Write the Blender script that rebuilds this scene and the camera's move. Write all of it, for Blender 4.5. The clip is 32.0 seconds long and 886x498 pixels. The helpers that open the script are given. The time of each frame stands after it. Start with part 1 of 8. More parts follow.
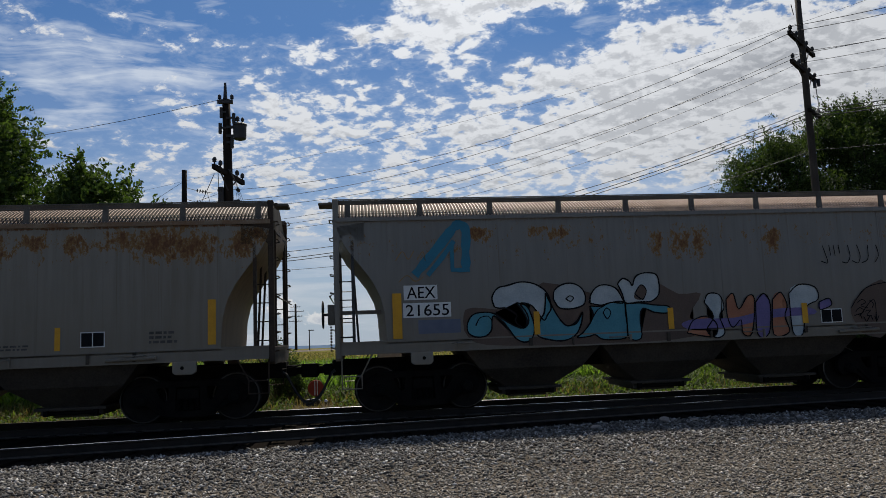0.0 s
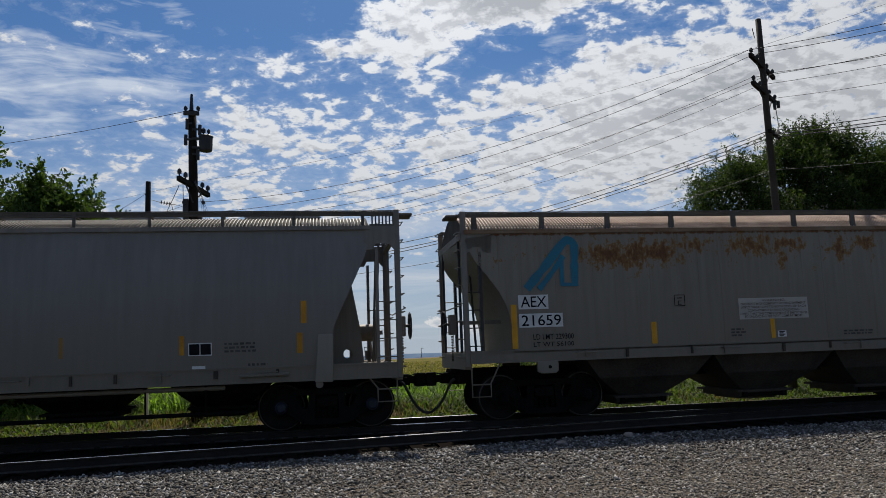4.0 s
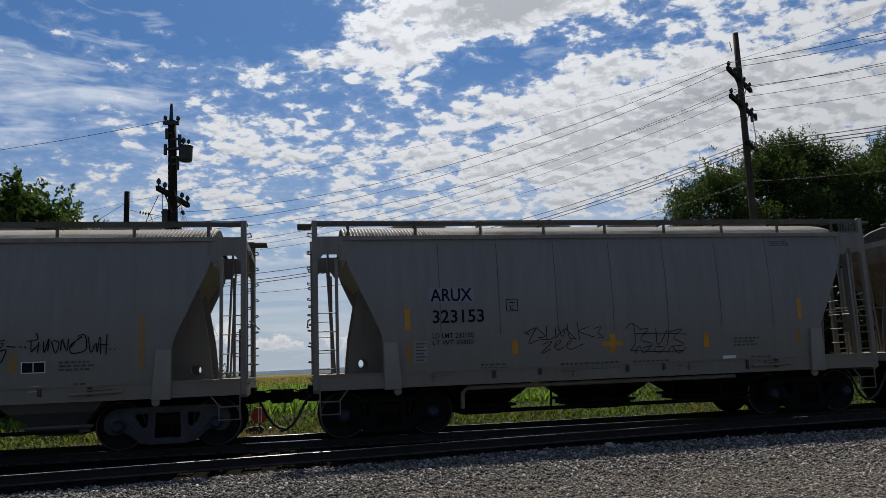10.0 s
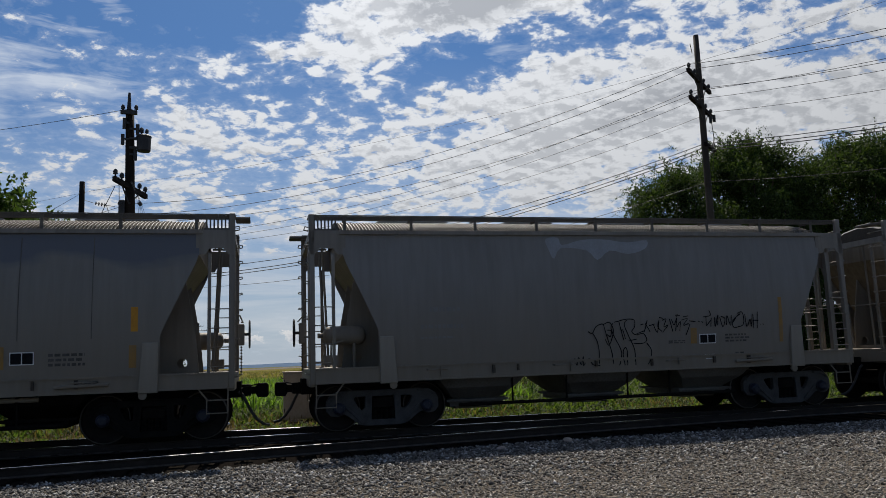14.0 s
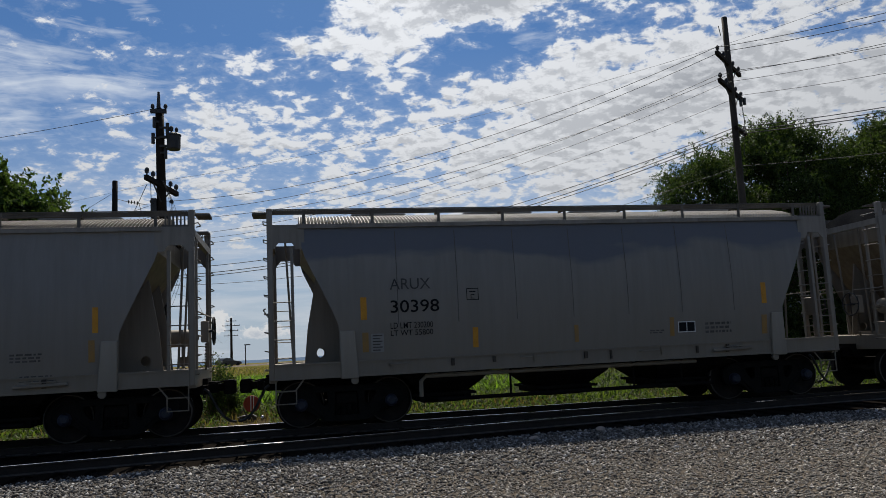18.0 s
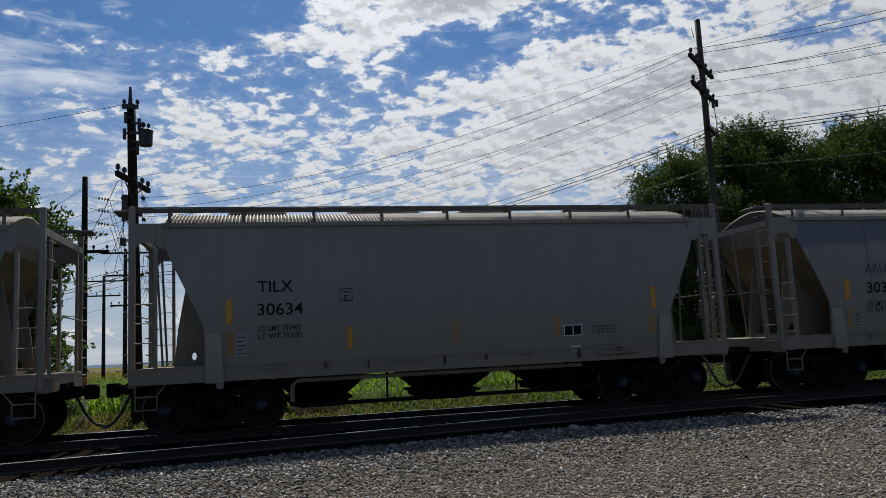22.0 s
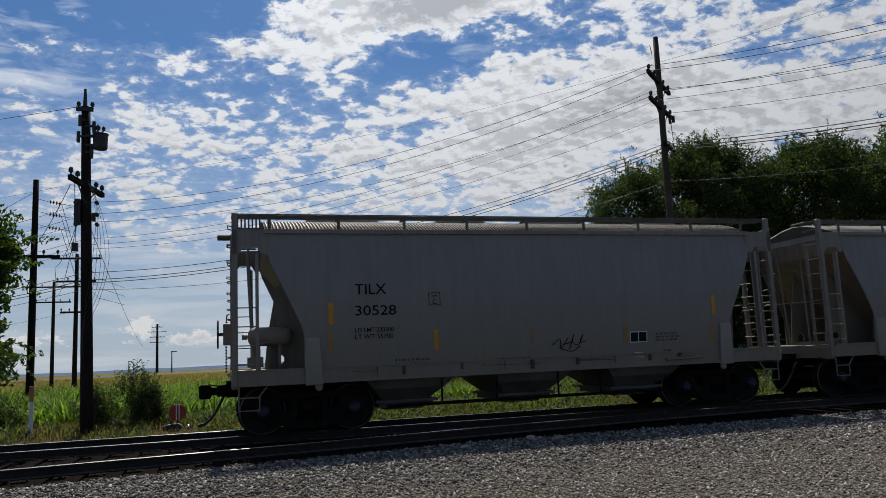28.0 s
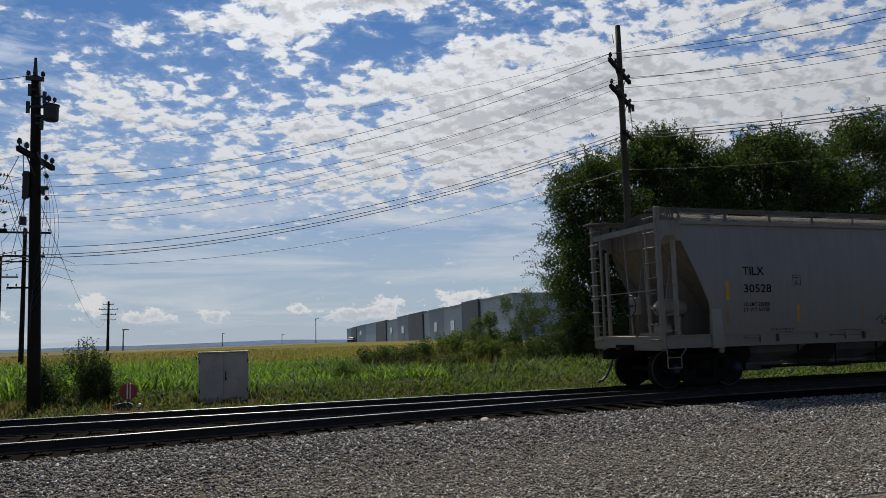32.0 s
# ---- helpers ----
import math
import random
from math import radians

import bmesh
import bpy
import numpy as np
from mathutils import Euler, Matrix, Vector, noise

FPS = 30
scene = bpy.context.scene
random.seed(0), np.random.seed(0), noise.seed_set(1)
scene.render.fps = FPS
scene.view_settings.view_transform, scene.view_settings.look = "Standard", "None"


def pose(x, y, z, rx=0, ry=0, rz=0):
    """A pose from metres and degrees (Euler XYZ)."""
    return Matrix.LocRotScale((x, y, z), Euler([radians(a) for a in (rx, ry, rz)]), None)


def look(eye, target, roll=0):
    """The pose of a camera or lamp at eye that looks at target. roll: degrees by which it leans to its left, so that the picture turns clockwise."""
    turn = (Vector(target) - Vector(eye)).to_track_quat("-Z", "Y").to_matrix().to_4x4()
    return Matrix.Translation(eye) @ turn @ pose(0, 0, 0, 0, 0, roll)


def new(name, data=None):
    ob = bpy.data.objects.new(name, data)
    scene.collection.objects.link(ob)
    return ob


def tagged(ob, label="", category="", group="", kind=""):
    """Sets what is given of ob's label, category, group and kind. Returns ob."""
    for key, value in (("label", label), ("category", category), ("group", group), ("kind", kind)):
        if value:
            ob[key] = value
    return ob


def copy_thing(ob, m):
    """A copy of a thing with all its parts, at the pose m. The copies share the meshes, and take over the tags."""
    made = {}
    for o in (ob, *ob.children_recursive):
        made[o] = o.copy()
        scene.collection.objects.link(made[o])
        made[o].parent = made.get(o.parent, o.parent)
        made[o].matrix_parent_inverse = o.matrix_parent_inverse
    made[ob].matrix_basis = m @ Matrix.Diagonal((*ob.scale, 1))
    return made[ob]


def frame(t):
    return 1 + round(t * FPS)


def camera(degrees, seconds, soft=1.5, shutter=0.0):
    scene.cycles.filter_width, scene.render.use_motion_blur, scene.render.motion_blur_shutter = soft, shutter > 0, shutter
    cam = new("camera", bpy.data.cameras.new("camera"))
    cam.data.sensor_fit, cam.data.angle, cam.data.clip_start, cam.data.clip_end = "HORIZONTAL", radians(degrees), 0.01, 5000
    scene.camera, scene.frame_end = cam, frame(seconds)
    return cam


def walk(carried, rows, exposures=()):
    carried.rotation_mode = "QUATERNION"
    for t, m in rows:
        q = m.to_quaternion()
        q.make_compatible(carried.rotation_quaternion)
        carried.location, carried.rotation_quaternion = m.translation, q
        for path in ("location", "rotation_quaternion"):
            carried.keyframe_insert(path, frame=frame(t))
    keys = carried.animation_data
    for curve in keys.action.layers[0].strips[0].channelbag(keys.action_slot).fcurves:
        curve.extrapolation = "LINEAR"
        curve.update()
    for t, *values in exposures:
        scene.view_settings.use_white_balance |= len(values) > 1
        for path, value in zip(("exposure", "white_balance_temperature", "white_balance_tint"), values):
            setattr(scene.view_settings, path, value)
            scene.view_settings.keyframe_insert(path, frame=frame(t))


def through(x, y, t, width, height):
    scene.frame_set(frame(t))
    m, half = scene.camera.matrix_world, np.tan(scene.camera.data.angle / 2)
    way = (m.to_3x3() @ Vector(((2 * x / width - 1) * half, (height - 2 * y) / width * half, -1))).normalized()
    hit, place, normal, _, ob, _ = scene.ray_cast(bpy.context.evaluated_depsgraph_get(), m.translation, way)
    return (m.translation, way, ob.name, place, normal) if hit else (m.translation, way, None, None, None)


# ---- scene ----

# ------------------------------------------------------------ camera
# The camera stands on the gravel beside the track and pans slowly to the right.
# World: x along the track (train runs towards +x), y away from the camera, z up; z = 0 is the gravel.
EYE, EXPOSURE = 1.60, 0.0
cam = camera(60.5, 32.0, soft=0.5)
PAN = [
    (0.0, -6.50, 6.62, 2.21),
    (0.5, -6.42, 6.79, 2.34),
    (1.0, -6.74, 6.86, 2.34),
    (1.5, -6.96, 6.93, 2.24),
    (2.0, -7.26, 7.00, 2.46),
    (2.5, -7.69, 7.11, 2.49),
    (3.0, -8.17, 7.29, 2.28),
    (3.5, -8.58, 7.47, 2.12),
    (4.0, -9.02, 7.65, 2.02),
    (4.5, -9.46, 7.78, 1.93),
    (6.5, -10.66, 7.87, 2.10),
    (7.0, -10.01, 7.96, 2.06),
    (7.5, -10.25, 7.99, 2.12),
    (8.0, -10.16, 8.10, 2.12),
    (8.5, -10.47, 8.19, 2.13),
    (9.0, -10.50, 8.34, 2.19),
    (9.5, -10.64, 8.36, 2.22),
    (10.0, -10.42, 8.40, 2.18),
    (10.5, -10.81, 8.47, 2.26),
    (11.0, -11.33, 8.41, 2.22),
    (11.5, -11.56, 7.94, 2.04),
    (12.0, -11.93, 7.65, 2.02),
    (12.5, -12.34, 7.70, 2.04),
    (13.0, -12.80, 7.79, 1.99),
    (13.5, -13.33, 7.85, 1.90),
    (15.5, -13.33, 8.34, 1.97),
    (16.0, -11.69, 8.23, 1.94),
    (16.5, -10.39, 8.02, 2.06),
    (17.0, -10.43, 7.82, 2.34),
    (17.5, -10.71, 7.57, 2.48),
    (18.0, -11.05, 7.38, 2.79),
    (18.5, -11.15, 7.24, 2.91),
    (19.0, -11.49, 7.19, 3.02),
    (19.5, -11.89, 7.19, 3.07),
    (20.0, -12.24, 7.24, 3.08),
    (20.5, -12.63, 7.23, 3.07),
    (21.0, -13.04, 7.19, 3.04),
    (21.5, -13.13, 7.18, 2.95),
    (22.0, -12.96, 7.19, 2.75),
    (22.5, -13.22, 7.17, 2.76),
    (23.0, -13.35, 7.12, 2.68),
    (23.5, -13.39, 7.17, 2.66),
    (24.0, -13.79, 7.16, 2.66),
    (24.5, -14.18, 7.17, 2.69),
    (26.5, -14.83, 7.76, 2.80),
    (27.0, -15.17, 7.74, 2.54),
    (27.5, -15.60, 7.75, 2.41),
    (28.0, -16.06, 7.79, 2.40),
    (28.5, -16.57, 7.71, 2.19),
    (29.0, -16.69, 7.55, 2.28),
    (29.5, -16.50, 7.36, 2.55),
    (30.0, -16.97, 7.24, 2.37),
    (30.5, -17.49, 7.01, 2.36),
    (31.0, -18.04, 6.82, 2.21),
    (31.5, -18.61, 6.61, 2.20),
    (32.0, -19.29, 6.38, 1.54)]
walk(cam, [(t, pose(0, 0, EYE, 90 + pitch, roll, yaw)) for t, yaw, pitch, roll in PAN],
     exposures=[(0, EXPOSURE), (32, EXPOSURE)])
# distance run by the train at each time
RUN = [(0.0, -47.25), (0.5, -45.00), (1.0, -42.68), (1.5, -40.41), (2.0, -38.19), (2.5, -35.94), (3.0, -33.71), (3.5, -31.51), (4.0, -29.32), (4.5, -27.13), (6.5, -18.62), (7.0, -16.62), (7.5, -14.55), (8.0, -12.54), (8.5, -10.54), (9.0, -8.55), (9.5, -6.63), (10.0, -4.73), (10.5, -2.84), (11.0, -0.97), (11.5, 0.87), (12.0, 2.64), (12.5, 4.37), (13.0, 6.08), (13.5, 7.82), (15.5, 14.48), (16.0, 15.95), (16.5, 17.49), (17.0, 18.99), (17.5, 20.47), (18.0, 21.94), (18.5, 23.45), (19.0, 24.96), (19.5, 26.47), (20.0, 27.96), (20.5, 29.41), (21.0, 30.85), (21.5, 32.25), (22.0, 33.62), (22.5, 34.99), (23.0, 36.36), (23.5, 37.75), (24.0, 39.14), (24.5, 40.53), (26.5, 45.96), (27.0, 47.36), (27.5, 48.73), (28.0, 50.05), (28.5, 51.38), (29.0, 52.69), (29.5, 53.99), (30.0, 55.33), (30.5, 56.63), (31.0, 57.94), (31.5, 59.23), (32.0, 60.49)]
# ------------------------------------------------------------ sky and sun
SUN_EL, SUN_AZ = radians(51), radians(6)      # azimuth from +y towards +x
to_sun = Vector((math.sin(SUN_AZ) * math.cos(SUN_EL), math.cos(SUN_AZ) * math.cos(SUN_EL), math.sin(SUN_EL)))
sun = new("sun", bpy.data.lights.new("sun", "SUN"))
sun.data.energy, sun.data.angle, sun.data.color = 5.0, radians(0.6), (1.0, 0.93, 0.82)
sun.matrix_world = look((0, 0, 30), Vector((0, 0, 30)) - to_sun)


class Nodes:
    """Short-hand for building node trees."""

    def __init__(self, tree):
        self.t = tree
        tree.nodes.clear()

    def n(self, kind, inputs=None, operation=""):
        node = self.t.nodes.new(kind)
        if operation:
            node.operation = operation
        for k, v in (inputs or {}).items():
            sock = node.inputs[k]
            if isinstance(v, bpy.types.NodeSocket):
                self.t.links.new(v, sock)
            else:
                sock.default_value = v
        return node

    def math(self, op, a, b=0.0, c=0.0):
        return self.n("ShaderNodeMath", {0: a, 1: b, 2: c}, operation=op).outputs[0]

    def noise(self, vec, scale, detail=4.0, rough=0.55, distort=0.0):
        return self.n("ShaderNodeTexNoise", {"Vector": vec, "Scale": scale, "Detail": detail, "Roughness": rough, "Distortion": distort}).outputs[0]

    def ramp(self, fac, *stops):
        r = self.n("ShaderNodeValToRGB", {0: fac})
        el = r.color_ramp.elements
        while len(el) < len(stops):
            el.new(0.5)
        for e, (p, c) in zip(el, stops):
            e.position, e.color = p, (c, c, c, 1) if isinstance(c, (int, float)) else (*c, 1)
        return r.outputs[0]

    def mix(self, fac, a, b, blend="MIX"):
        m = self.n("ShaderNodeMix")
        m.data_type, m.blend_type = "RGBA", blend
        for i, v in ((0, fac), (6, a), (7, b)):
            if isinstance(v, bpy.types.NodeSocket):
                self.t.links.new(v, m.inputs[i])
            else:
                m.inputs[i].default_value = v if i == 0 or len(v) == 4 else (*v, 1)
        return m.outputs[2]


world = bpy.data.worlds.new("sky")
scene.world = world
world.use_nodes = True
w = Nodes(world.node_tree)
sky = w.n("ShaderNodeTexSky")
sky.sky_type, sky.sun_disc, sky.sun_elevation, sky.sun_rotation = "NISHITA", False, SUN_EL, SUN_AZ
sky.altitude, sky.air_density, sky.dust_density, sky.ozone_density = 200.0, 1.0, 0.6, 2.0
dirv = w.n("ShaderNodeTexCoord").outputs["Generated"]
sep = w.n("ShaderNodeSeparateXYZ", {0: dirv})
up = w.math("MAXIMUM", sep.outputs[2], 0.0)
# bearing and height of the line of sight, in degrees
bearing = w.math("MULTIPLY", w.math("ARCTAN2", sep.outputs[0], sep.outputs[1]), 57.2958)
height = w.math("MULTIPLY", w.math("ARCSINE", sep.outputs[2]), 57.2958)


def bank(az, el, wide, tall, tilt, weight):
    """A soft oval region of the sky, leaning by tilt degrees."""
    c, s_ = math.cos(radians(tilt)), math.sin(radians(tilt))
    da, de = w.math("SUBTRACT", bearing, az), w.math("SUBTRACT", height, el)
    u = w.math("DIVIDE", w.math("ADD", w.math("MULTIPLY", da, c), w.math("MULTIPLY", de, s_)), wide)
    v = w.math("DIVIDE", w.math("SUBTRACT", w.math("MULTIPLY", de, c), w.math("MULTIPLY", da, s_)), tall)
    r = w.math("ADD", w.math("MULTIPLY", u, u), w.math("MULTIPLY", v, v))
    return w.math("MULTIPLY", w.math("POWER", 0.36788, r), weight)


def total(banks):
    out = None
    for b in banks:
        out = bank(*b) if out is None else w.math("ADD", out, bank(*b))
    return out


# the cloud deck is a level sheet seen from below
flat = w.math("DIVIDE", 1.0, w.math("ADD", up, 0.30))
plane = w.n("ShaderNodeVectorMath", {0: dirv, 3: flat}, operation="SCALE").outputs[0]
flatten = w.n("ShaderNodeVectorMath", {0: plane, 1: (1.0, 1.0, 0.0)}, operation="MULTIPLY").outputs[0]
deck = w.n("ShaderNodeMapping", {"Vector": flatten, "Location": (3.1, 1.7, 0.4), "Rotation": (0, 0, radians(24)), "Scale": (1.0, 1.08, 1.0)}).outputs[0]
nudged = w.n("ShaderNodeVectorMath", {0: deck, 1: (0.008, -0.020, 0.0)}, operation="ADD").outputs[0]
fleece = w.noise(deck, 21.0, 8.0, 0.60, 0.20)
fleece_sunward = w.noise(nudged, 21.0, 5.0, 0.60, 0.20)
swell = w.noise(deck, 5.2, 5.0, 0.55, 0.3)
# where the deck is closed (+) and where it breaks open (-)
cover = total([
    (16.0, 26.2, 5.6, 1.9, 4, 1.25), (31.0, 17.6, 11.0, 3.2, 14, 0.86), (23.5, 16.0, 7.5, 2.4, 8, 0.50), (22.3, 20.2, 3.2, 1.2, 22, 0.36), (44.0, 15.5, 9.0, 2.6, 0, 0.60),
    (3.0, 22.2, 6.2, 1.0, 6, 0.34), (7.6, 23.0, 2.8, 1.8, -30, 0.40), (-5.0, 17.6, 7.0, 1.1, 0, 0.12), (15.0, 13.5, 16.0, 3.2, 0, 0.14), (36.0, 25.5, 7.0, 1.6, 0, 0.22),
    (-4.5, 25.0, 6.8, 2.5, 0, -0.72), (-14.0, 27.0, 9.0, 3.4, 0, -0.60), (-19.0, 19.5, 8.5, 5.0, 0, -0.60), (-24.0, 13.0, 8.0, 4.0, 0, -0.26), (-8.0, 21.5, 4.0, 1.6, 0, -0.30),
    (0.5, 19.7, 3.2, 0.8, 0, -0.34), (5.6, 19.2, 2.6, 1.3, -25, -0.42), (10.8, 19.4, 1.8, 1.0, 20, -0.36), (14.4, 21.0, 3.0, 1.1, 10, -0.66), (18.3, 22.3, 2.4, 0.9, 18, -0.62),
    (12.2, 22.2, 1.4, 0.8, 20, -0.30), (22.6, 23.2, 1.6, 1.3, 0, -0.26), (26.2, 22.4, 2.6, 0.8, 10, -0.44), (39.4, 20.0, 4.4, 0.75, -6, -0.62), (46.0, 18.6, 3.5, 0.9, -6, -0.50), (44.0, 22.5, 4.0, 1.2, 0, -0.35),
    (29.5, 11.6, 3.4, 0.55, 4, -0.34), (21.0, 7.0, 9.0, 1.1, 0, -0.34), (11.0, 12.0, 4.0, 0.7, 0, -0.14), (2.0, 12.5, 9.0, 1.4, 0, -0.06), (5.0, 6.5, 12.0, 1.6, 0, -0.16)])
# the sky opens behind the camera
opening = w.n("ShaderNodeMapRange", {0: sep.outputs[1], 1: 0.35, 2: -0.35, 3: 0.0, 4: -0.40}).outputs[0]
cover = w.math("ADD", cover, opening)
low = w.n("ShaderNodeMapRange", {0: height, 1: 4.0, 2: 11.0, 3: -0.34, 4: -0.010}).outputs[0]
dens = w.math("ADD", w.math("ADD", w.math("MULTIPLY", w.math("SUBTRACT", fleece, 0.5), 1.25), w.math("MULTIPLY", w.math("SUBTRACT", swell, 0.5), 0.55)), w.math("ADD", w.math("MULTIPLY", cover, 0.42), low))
mask = w.n("ShaderNodeMapRange", {0: dens, 1: -0.065, 2: 0.085})
mask.interpolation_type = "SMOOTHSTEP"
mask = mask.outputs[0]
veil = w.n("ShaderNodeMapRange", {0: dens, 1: -0.20, 2: 0.06, 3: 0.0, 4: 0.24}).outputs[0]
relief = w.math("MULTIPLY", w.math("SUBTRACT", fleece, fleece_sunward), 3.2)
thick = w.n("ShaderNodeMapRange", {0: w.math("SUBTRACT", w.math("ADD", dens, w.math("MULTIPLY", w.math("SUBTRACT", swell, 0.5), 0.7)), relief), 1: 0.08, 2: 0.52}).outputs[0]
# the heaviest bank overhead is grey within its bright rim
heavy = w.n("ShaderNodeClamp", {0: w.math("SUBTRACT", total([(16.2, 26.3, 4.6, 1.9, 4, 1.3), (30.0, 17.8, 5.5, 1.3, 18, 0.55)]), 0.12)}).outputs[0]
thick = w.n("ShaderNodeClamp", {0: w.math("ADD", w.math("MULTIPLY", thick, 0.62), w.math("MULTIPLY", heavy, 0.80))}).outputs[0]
cloud_col = w.mix(thick, (15.9, 16.4, 17.2), (8.6, 9.1, 10.0))
facing = w.math("MAXIMUM", w.n("ShaderNodeVectorMath", {0: dirv, 1: to_sun}, operation="DOT_PRODUCT").outputs["Value"], 0.0)
glow = w.math("ADD", w.math("MULTIPLY", w.math("POWER", facing, 3.0), 0.80), 0.42)
cloud_col = w.n("ShaderNodeVectorMath", {0: cloud_col, 3: glow}, operation="SCALE").outputs[0]
skyc = w.mix(1.0, sky.outputs[0], (0.53, 0.88, 1.27), "MULTIPLY")
# thin haze whitens the sky towards the ground, less so away from the sun
haze = w.ramp(up, (0.0, 0.88), (0.10, 0.66), (0.20, 0.32), (0.38, 0.0))
haze = w.math("MULTIPLY", haze, w.n("ShaderNodeMapRange", {0: sep.outputs[1], 1: 0.3, 2: -0.5, 3: 1.0, 4: 0.45}).outputs[0])
skyc = w.mix(haze, skyc, (7.9, 9.0, 10.6))
# feathery streaks over the open sky to the left, falling to the right
angles = w.n("ShaderNodeCombineXYZ", {0: bearing, 1: height}).outputs[0]
warp = w.math("MULTIPLY", w.math("SUBTRACT", w.noise(angles, 0.09, 2.0), 0.5), 3.5)
bent = w.n("ShaderNodeCombineXYZ", {0: bearing, 1: w.math("ADD", height, warp)}).outputs[0]
feather = w.n("ShaderNodeMapping", {"Vector": bent, "Rotation": (0, 0, radians(17)), "Scale": (0.10, 0.75, 1.0)}).outputs[0]
strands = w.noise(feather, 1.0, 8.0, 0.62, 0.5)
tufts = w.noise(w.n("ShaderNodeMapping", {"Vector": angles, "Rotation": (0, 0, radians(17)), "Scale": (0.6, 1.5, 1.0)}).outputs[0], 0.26, 4.0, 0.55)
f_in = w.math("ADD", total([(-18.0, 18.5, 9.0, 4.6, -8, 0.20), (-9.0, 16.0, 6.0, 3.5, 0, 0.08), (1.0, 20.2, 6.0, 1.2, 0, 0.10), (-4.0, 25.0, 7.0, 2.0, 0, -0.10), (30.0, 24.0, 10.0, 3.0, 0, 0.05)]), w.math("MULTIPLY", w.math("SUBTRACT", tufts, 0.5), 0.95))
f_in = w.n("ShaderNodeMapRange", {0: w.math("ADD", strands, f_in), 1: 0.60, 2: 0.90, 3: 0.0, 4: 0.82}).outputs[0]
f_in = w.math("MULTIPLY", f_in, w.n("ShaderNodeMapRange", {0: height, 1: 6.0, 2: 12.0}).outputs[0])
skyc = w.mix(w.math("MAXIMUM", f_in, veil), skyc, (12.0, 13.2, 15.0))
# level bands of thin cloud lower down
band = w.n("ShaderNodeMapping", {"Vector": angles, "Scale": (0.055, 0.50, 1.0)}).outputs[0]
band = w.n("ShaderNodeMapRange", {0: w.math("ADD", w.noise(band, 1.0, 7.0, 0.58, 0.4), total([(14.0, 9.5, 16.0, 1.4, 0, 0.10), (20.0, 6.8, 9.0, 0.9, 0, -0.10), (8.0, 4.6, 12.0, 1.0, 0, 0.04)])), 1: 0.46, 2: 0.66, 3: 0.0, 4: 0.62}).outputs[0]
band = w.math("MULTIPLY", band, w.n("ShaderNodeMapRange", {0: height, 1: 14.0, 2: 9.0}).outputs[0])
skyc = w.mix(band, skyc, (12.4, 12.7, 13.2))
# small heaped clouds standing over the far hills
puff = w.math("ADD", total([(-1.6, 1.75, 2.0, 0.65, 0, 0.95), (2.7, 1.75, 1.3, 0.65, 0, 0.95), (-5.6, 2.6, 1.8, 1.0, 0, 0.8), (8.7, 2.1, 1.0, 0.5, 0, 0.85), (12.6, 1.75, 2.2, 0.75, 0, 0.95), (15.2, 2.3, 1.4, 0.8, 0, 0.9), (20.6, 2.6, 2.2, 0.9, 0, 1.0), (15.3, 3.9, 0.6, 0.3, 0, 0.7), (26.0, 2.5, 3.0, 0.8, 0, 0.8), (-13.0, 2.0, 3.0, 0.7, 0, 0.8)]),
              w.math("MULTIPLY", w.math("SUBTRACT", w.noise(w.n("ShaderNodeMapping", {"Vector": angles, "Scale": (0.75, 1.0, 1.0)}).outputs[0], 1.1, 8.0, 0.66), 0.5), 2.6))
rim = w.n("ShaderNodeMapRange", {0: puff, 1: 0.46, 2: 0.66}).outputs[0]
rim = w.math("MULTIPLY", rim, w.n("ShaderNodeMapRange", {0: height, 1: 0.5, 2: 1.5, 3: 0.1, 4: 1.0}).outputs[0])
heap_col = w.mix(w.n("ShaderNodeMapRange", {0: w.math("SUBTRACT", puff, w.math("MULTIPLY", w.math("SUBTRACT", height, 1.6), 0.35)), 1: 0.55, 2: 1.05}).outputs[0], (13.4, 13.4, 13.4), (8.8, 9.5, 10.6))
skyc = w.mix(w.math("MULTIPLY", rim, 0.85), skyc, heap_col)
out = w.mix(mask, skyc, cloud_col)
bg = w.n("ShaderNodeBackground", {0: out, 1: 0.052})
w.t.links.new(bg.outputs[0], w.n("ShaderNodeOutputWorld").inputs[0])
# ------------------------------------------------------------ building tools


def box(bm, x0, x1, y0, y1, z0, z1):
    v = [bm.verts.new(p) for p in ((x0, y0, z0), (x1, y0, z0), (x1, y1, z0), (x0, y1, z0), (x0, y0, z1), (x1, y0, z1), (x1, y1, z1), (x0, y1, z1))]
    for f in ((3, 2, 1, 0), (4, 5, 6, 7), (0, 1, 5, 4), (1, 2, 6, 5), (2, 3, 7, 6), (3, 0, 4, 7)):
        bm.faces.new([v[i] for i in f])


def prism(bm, pts, y0, y1):
    """A polygon in x, z drawn out from y0 to y1."""
    a = [bm.verts.new((x, y0, z)) for x, z in pts]
    b = [bm.verts.new((x, y1, z)) for x, z in pts]
    n = len(pts)
    bm.faces.new(a), bm.faces.new(b[::-1])
    for i in range(n):
        bm.faces.new((a[i], b[i], b[(i + 1) % n], a[(i + 1) % n]))
    bmesh.ops.recalc_face_normals(bm, faces=bm.faces[:])


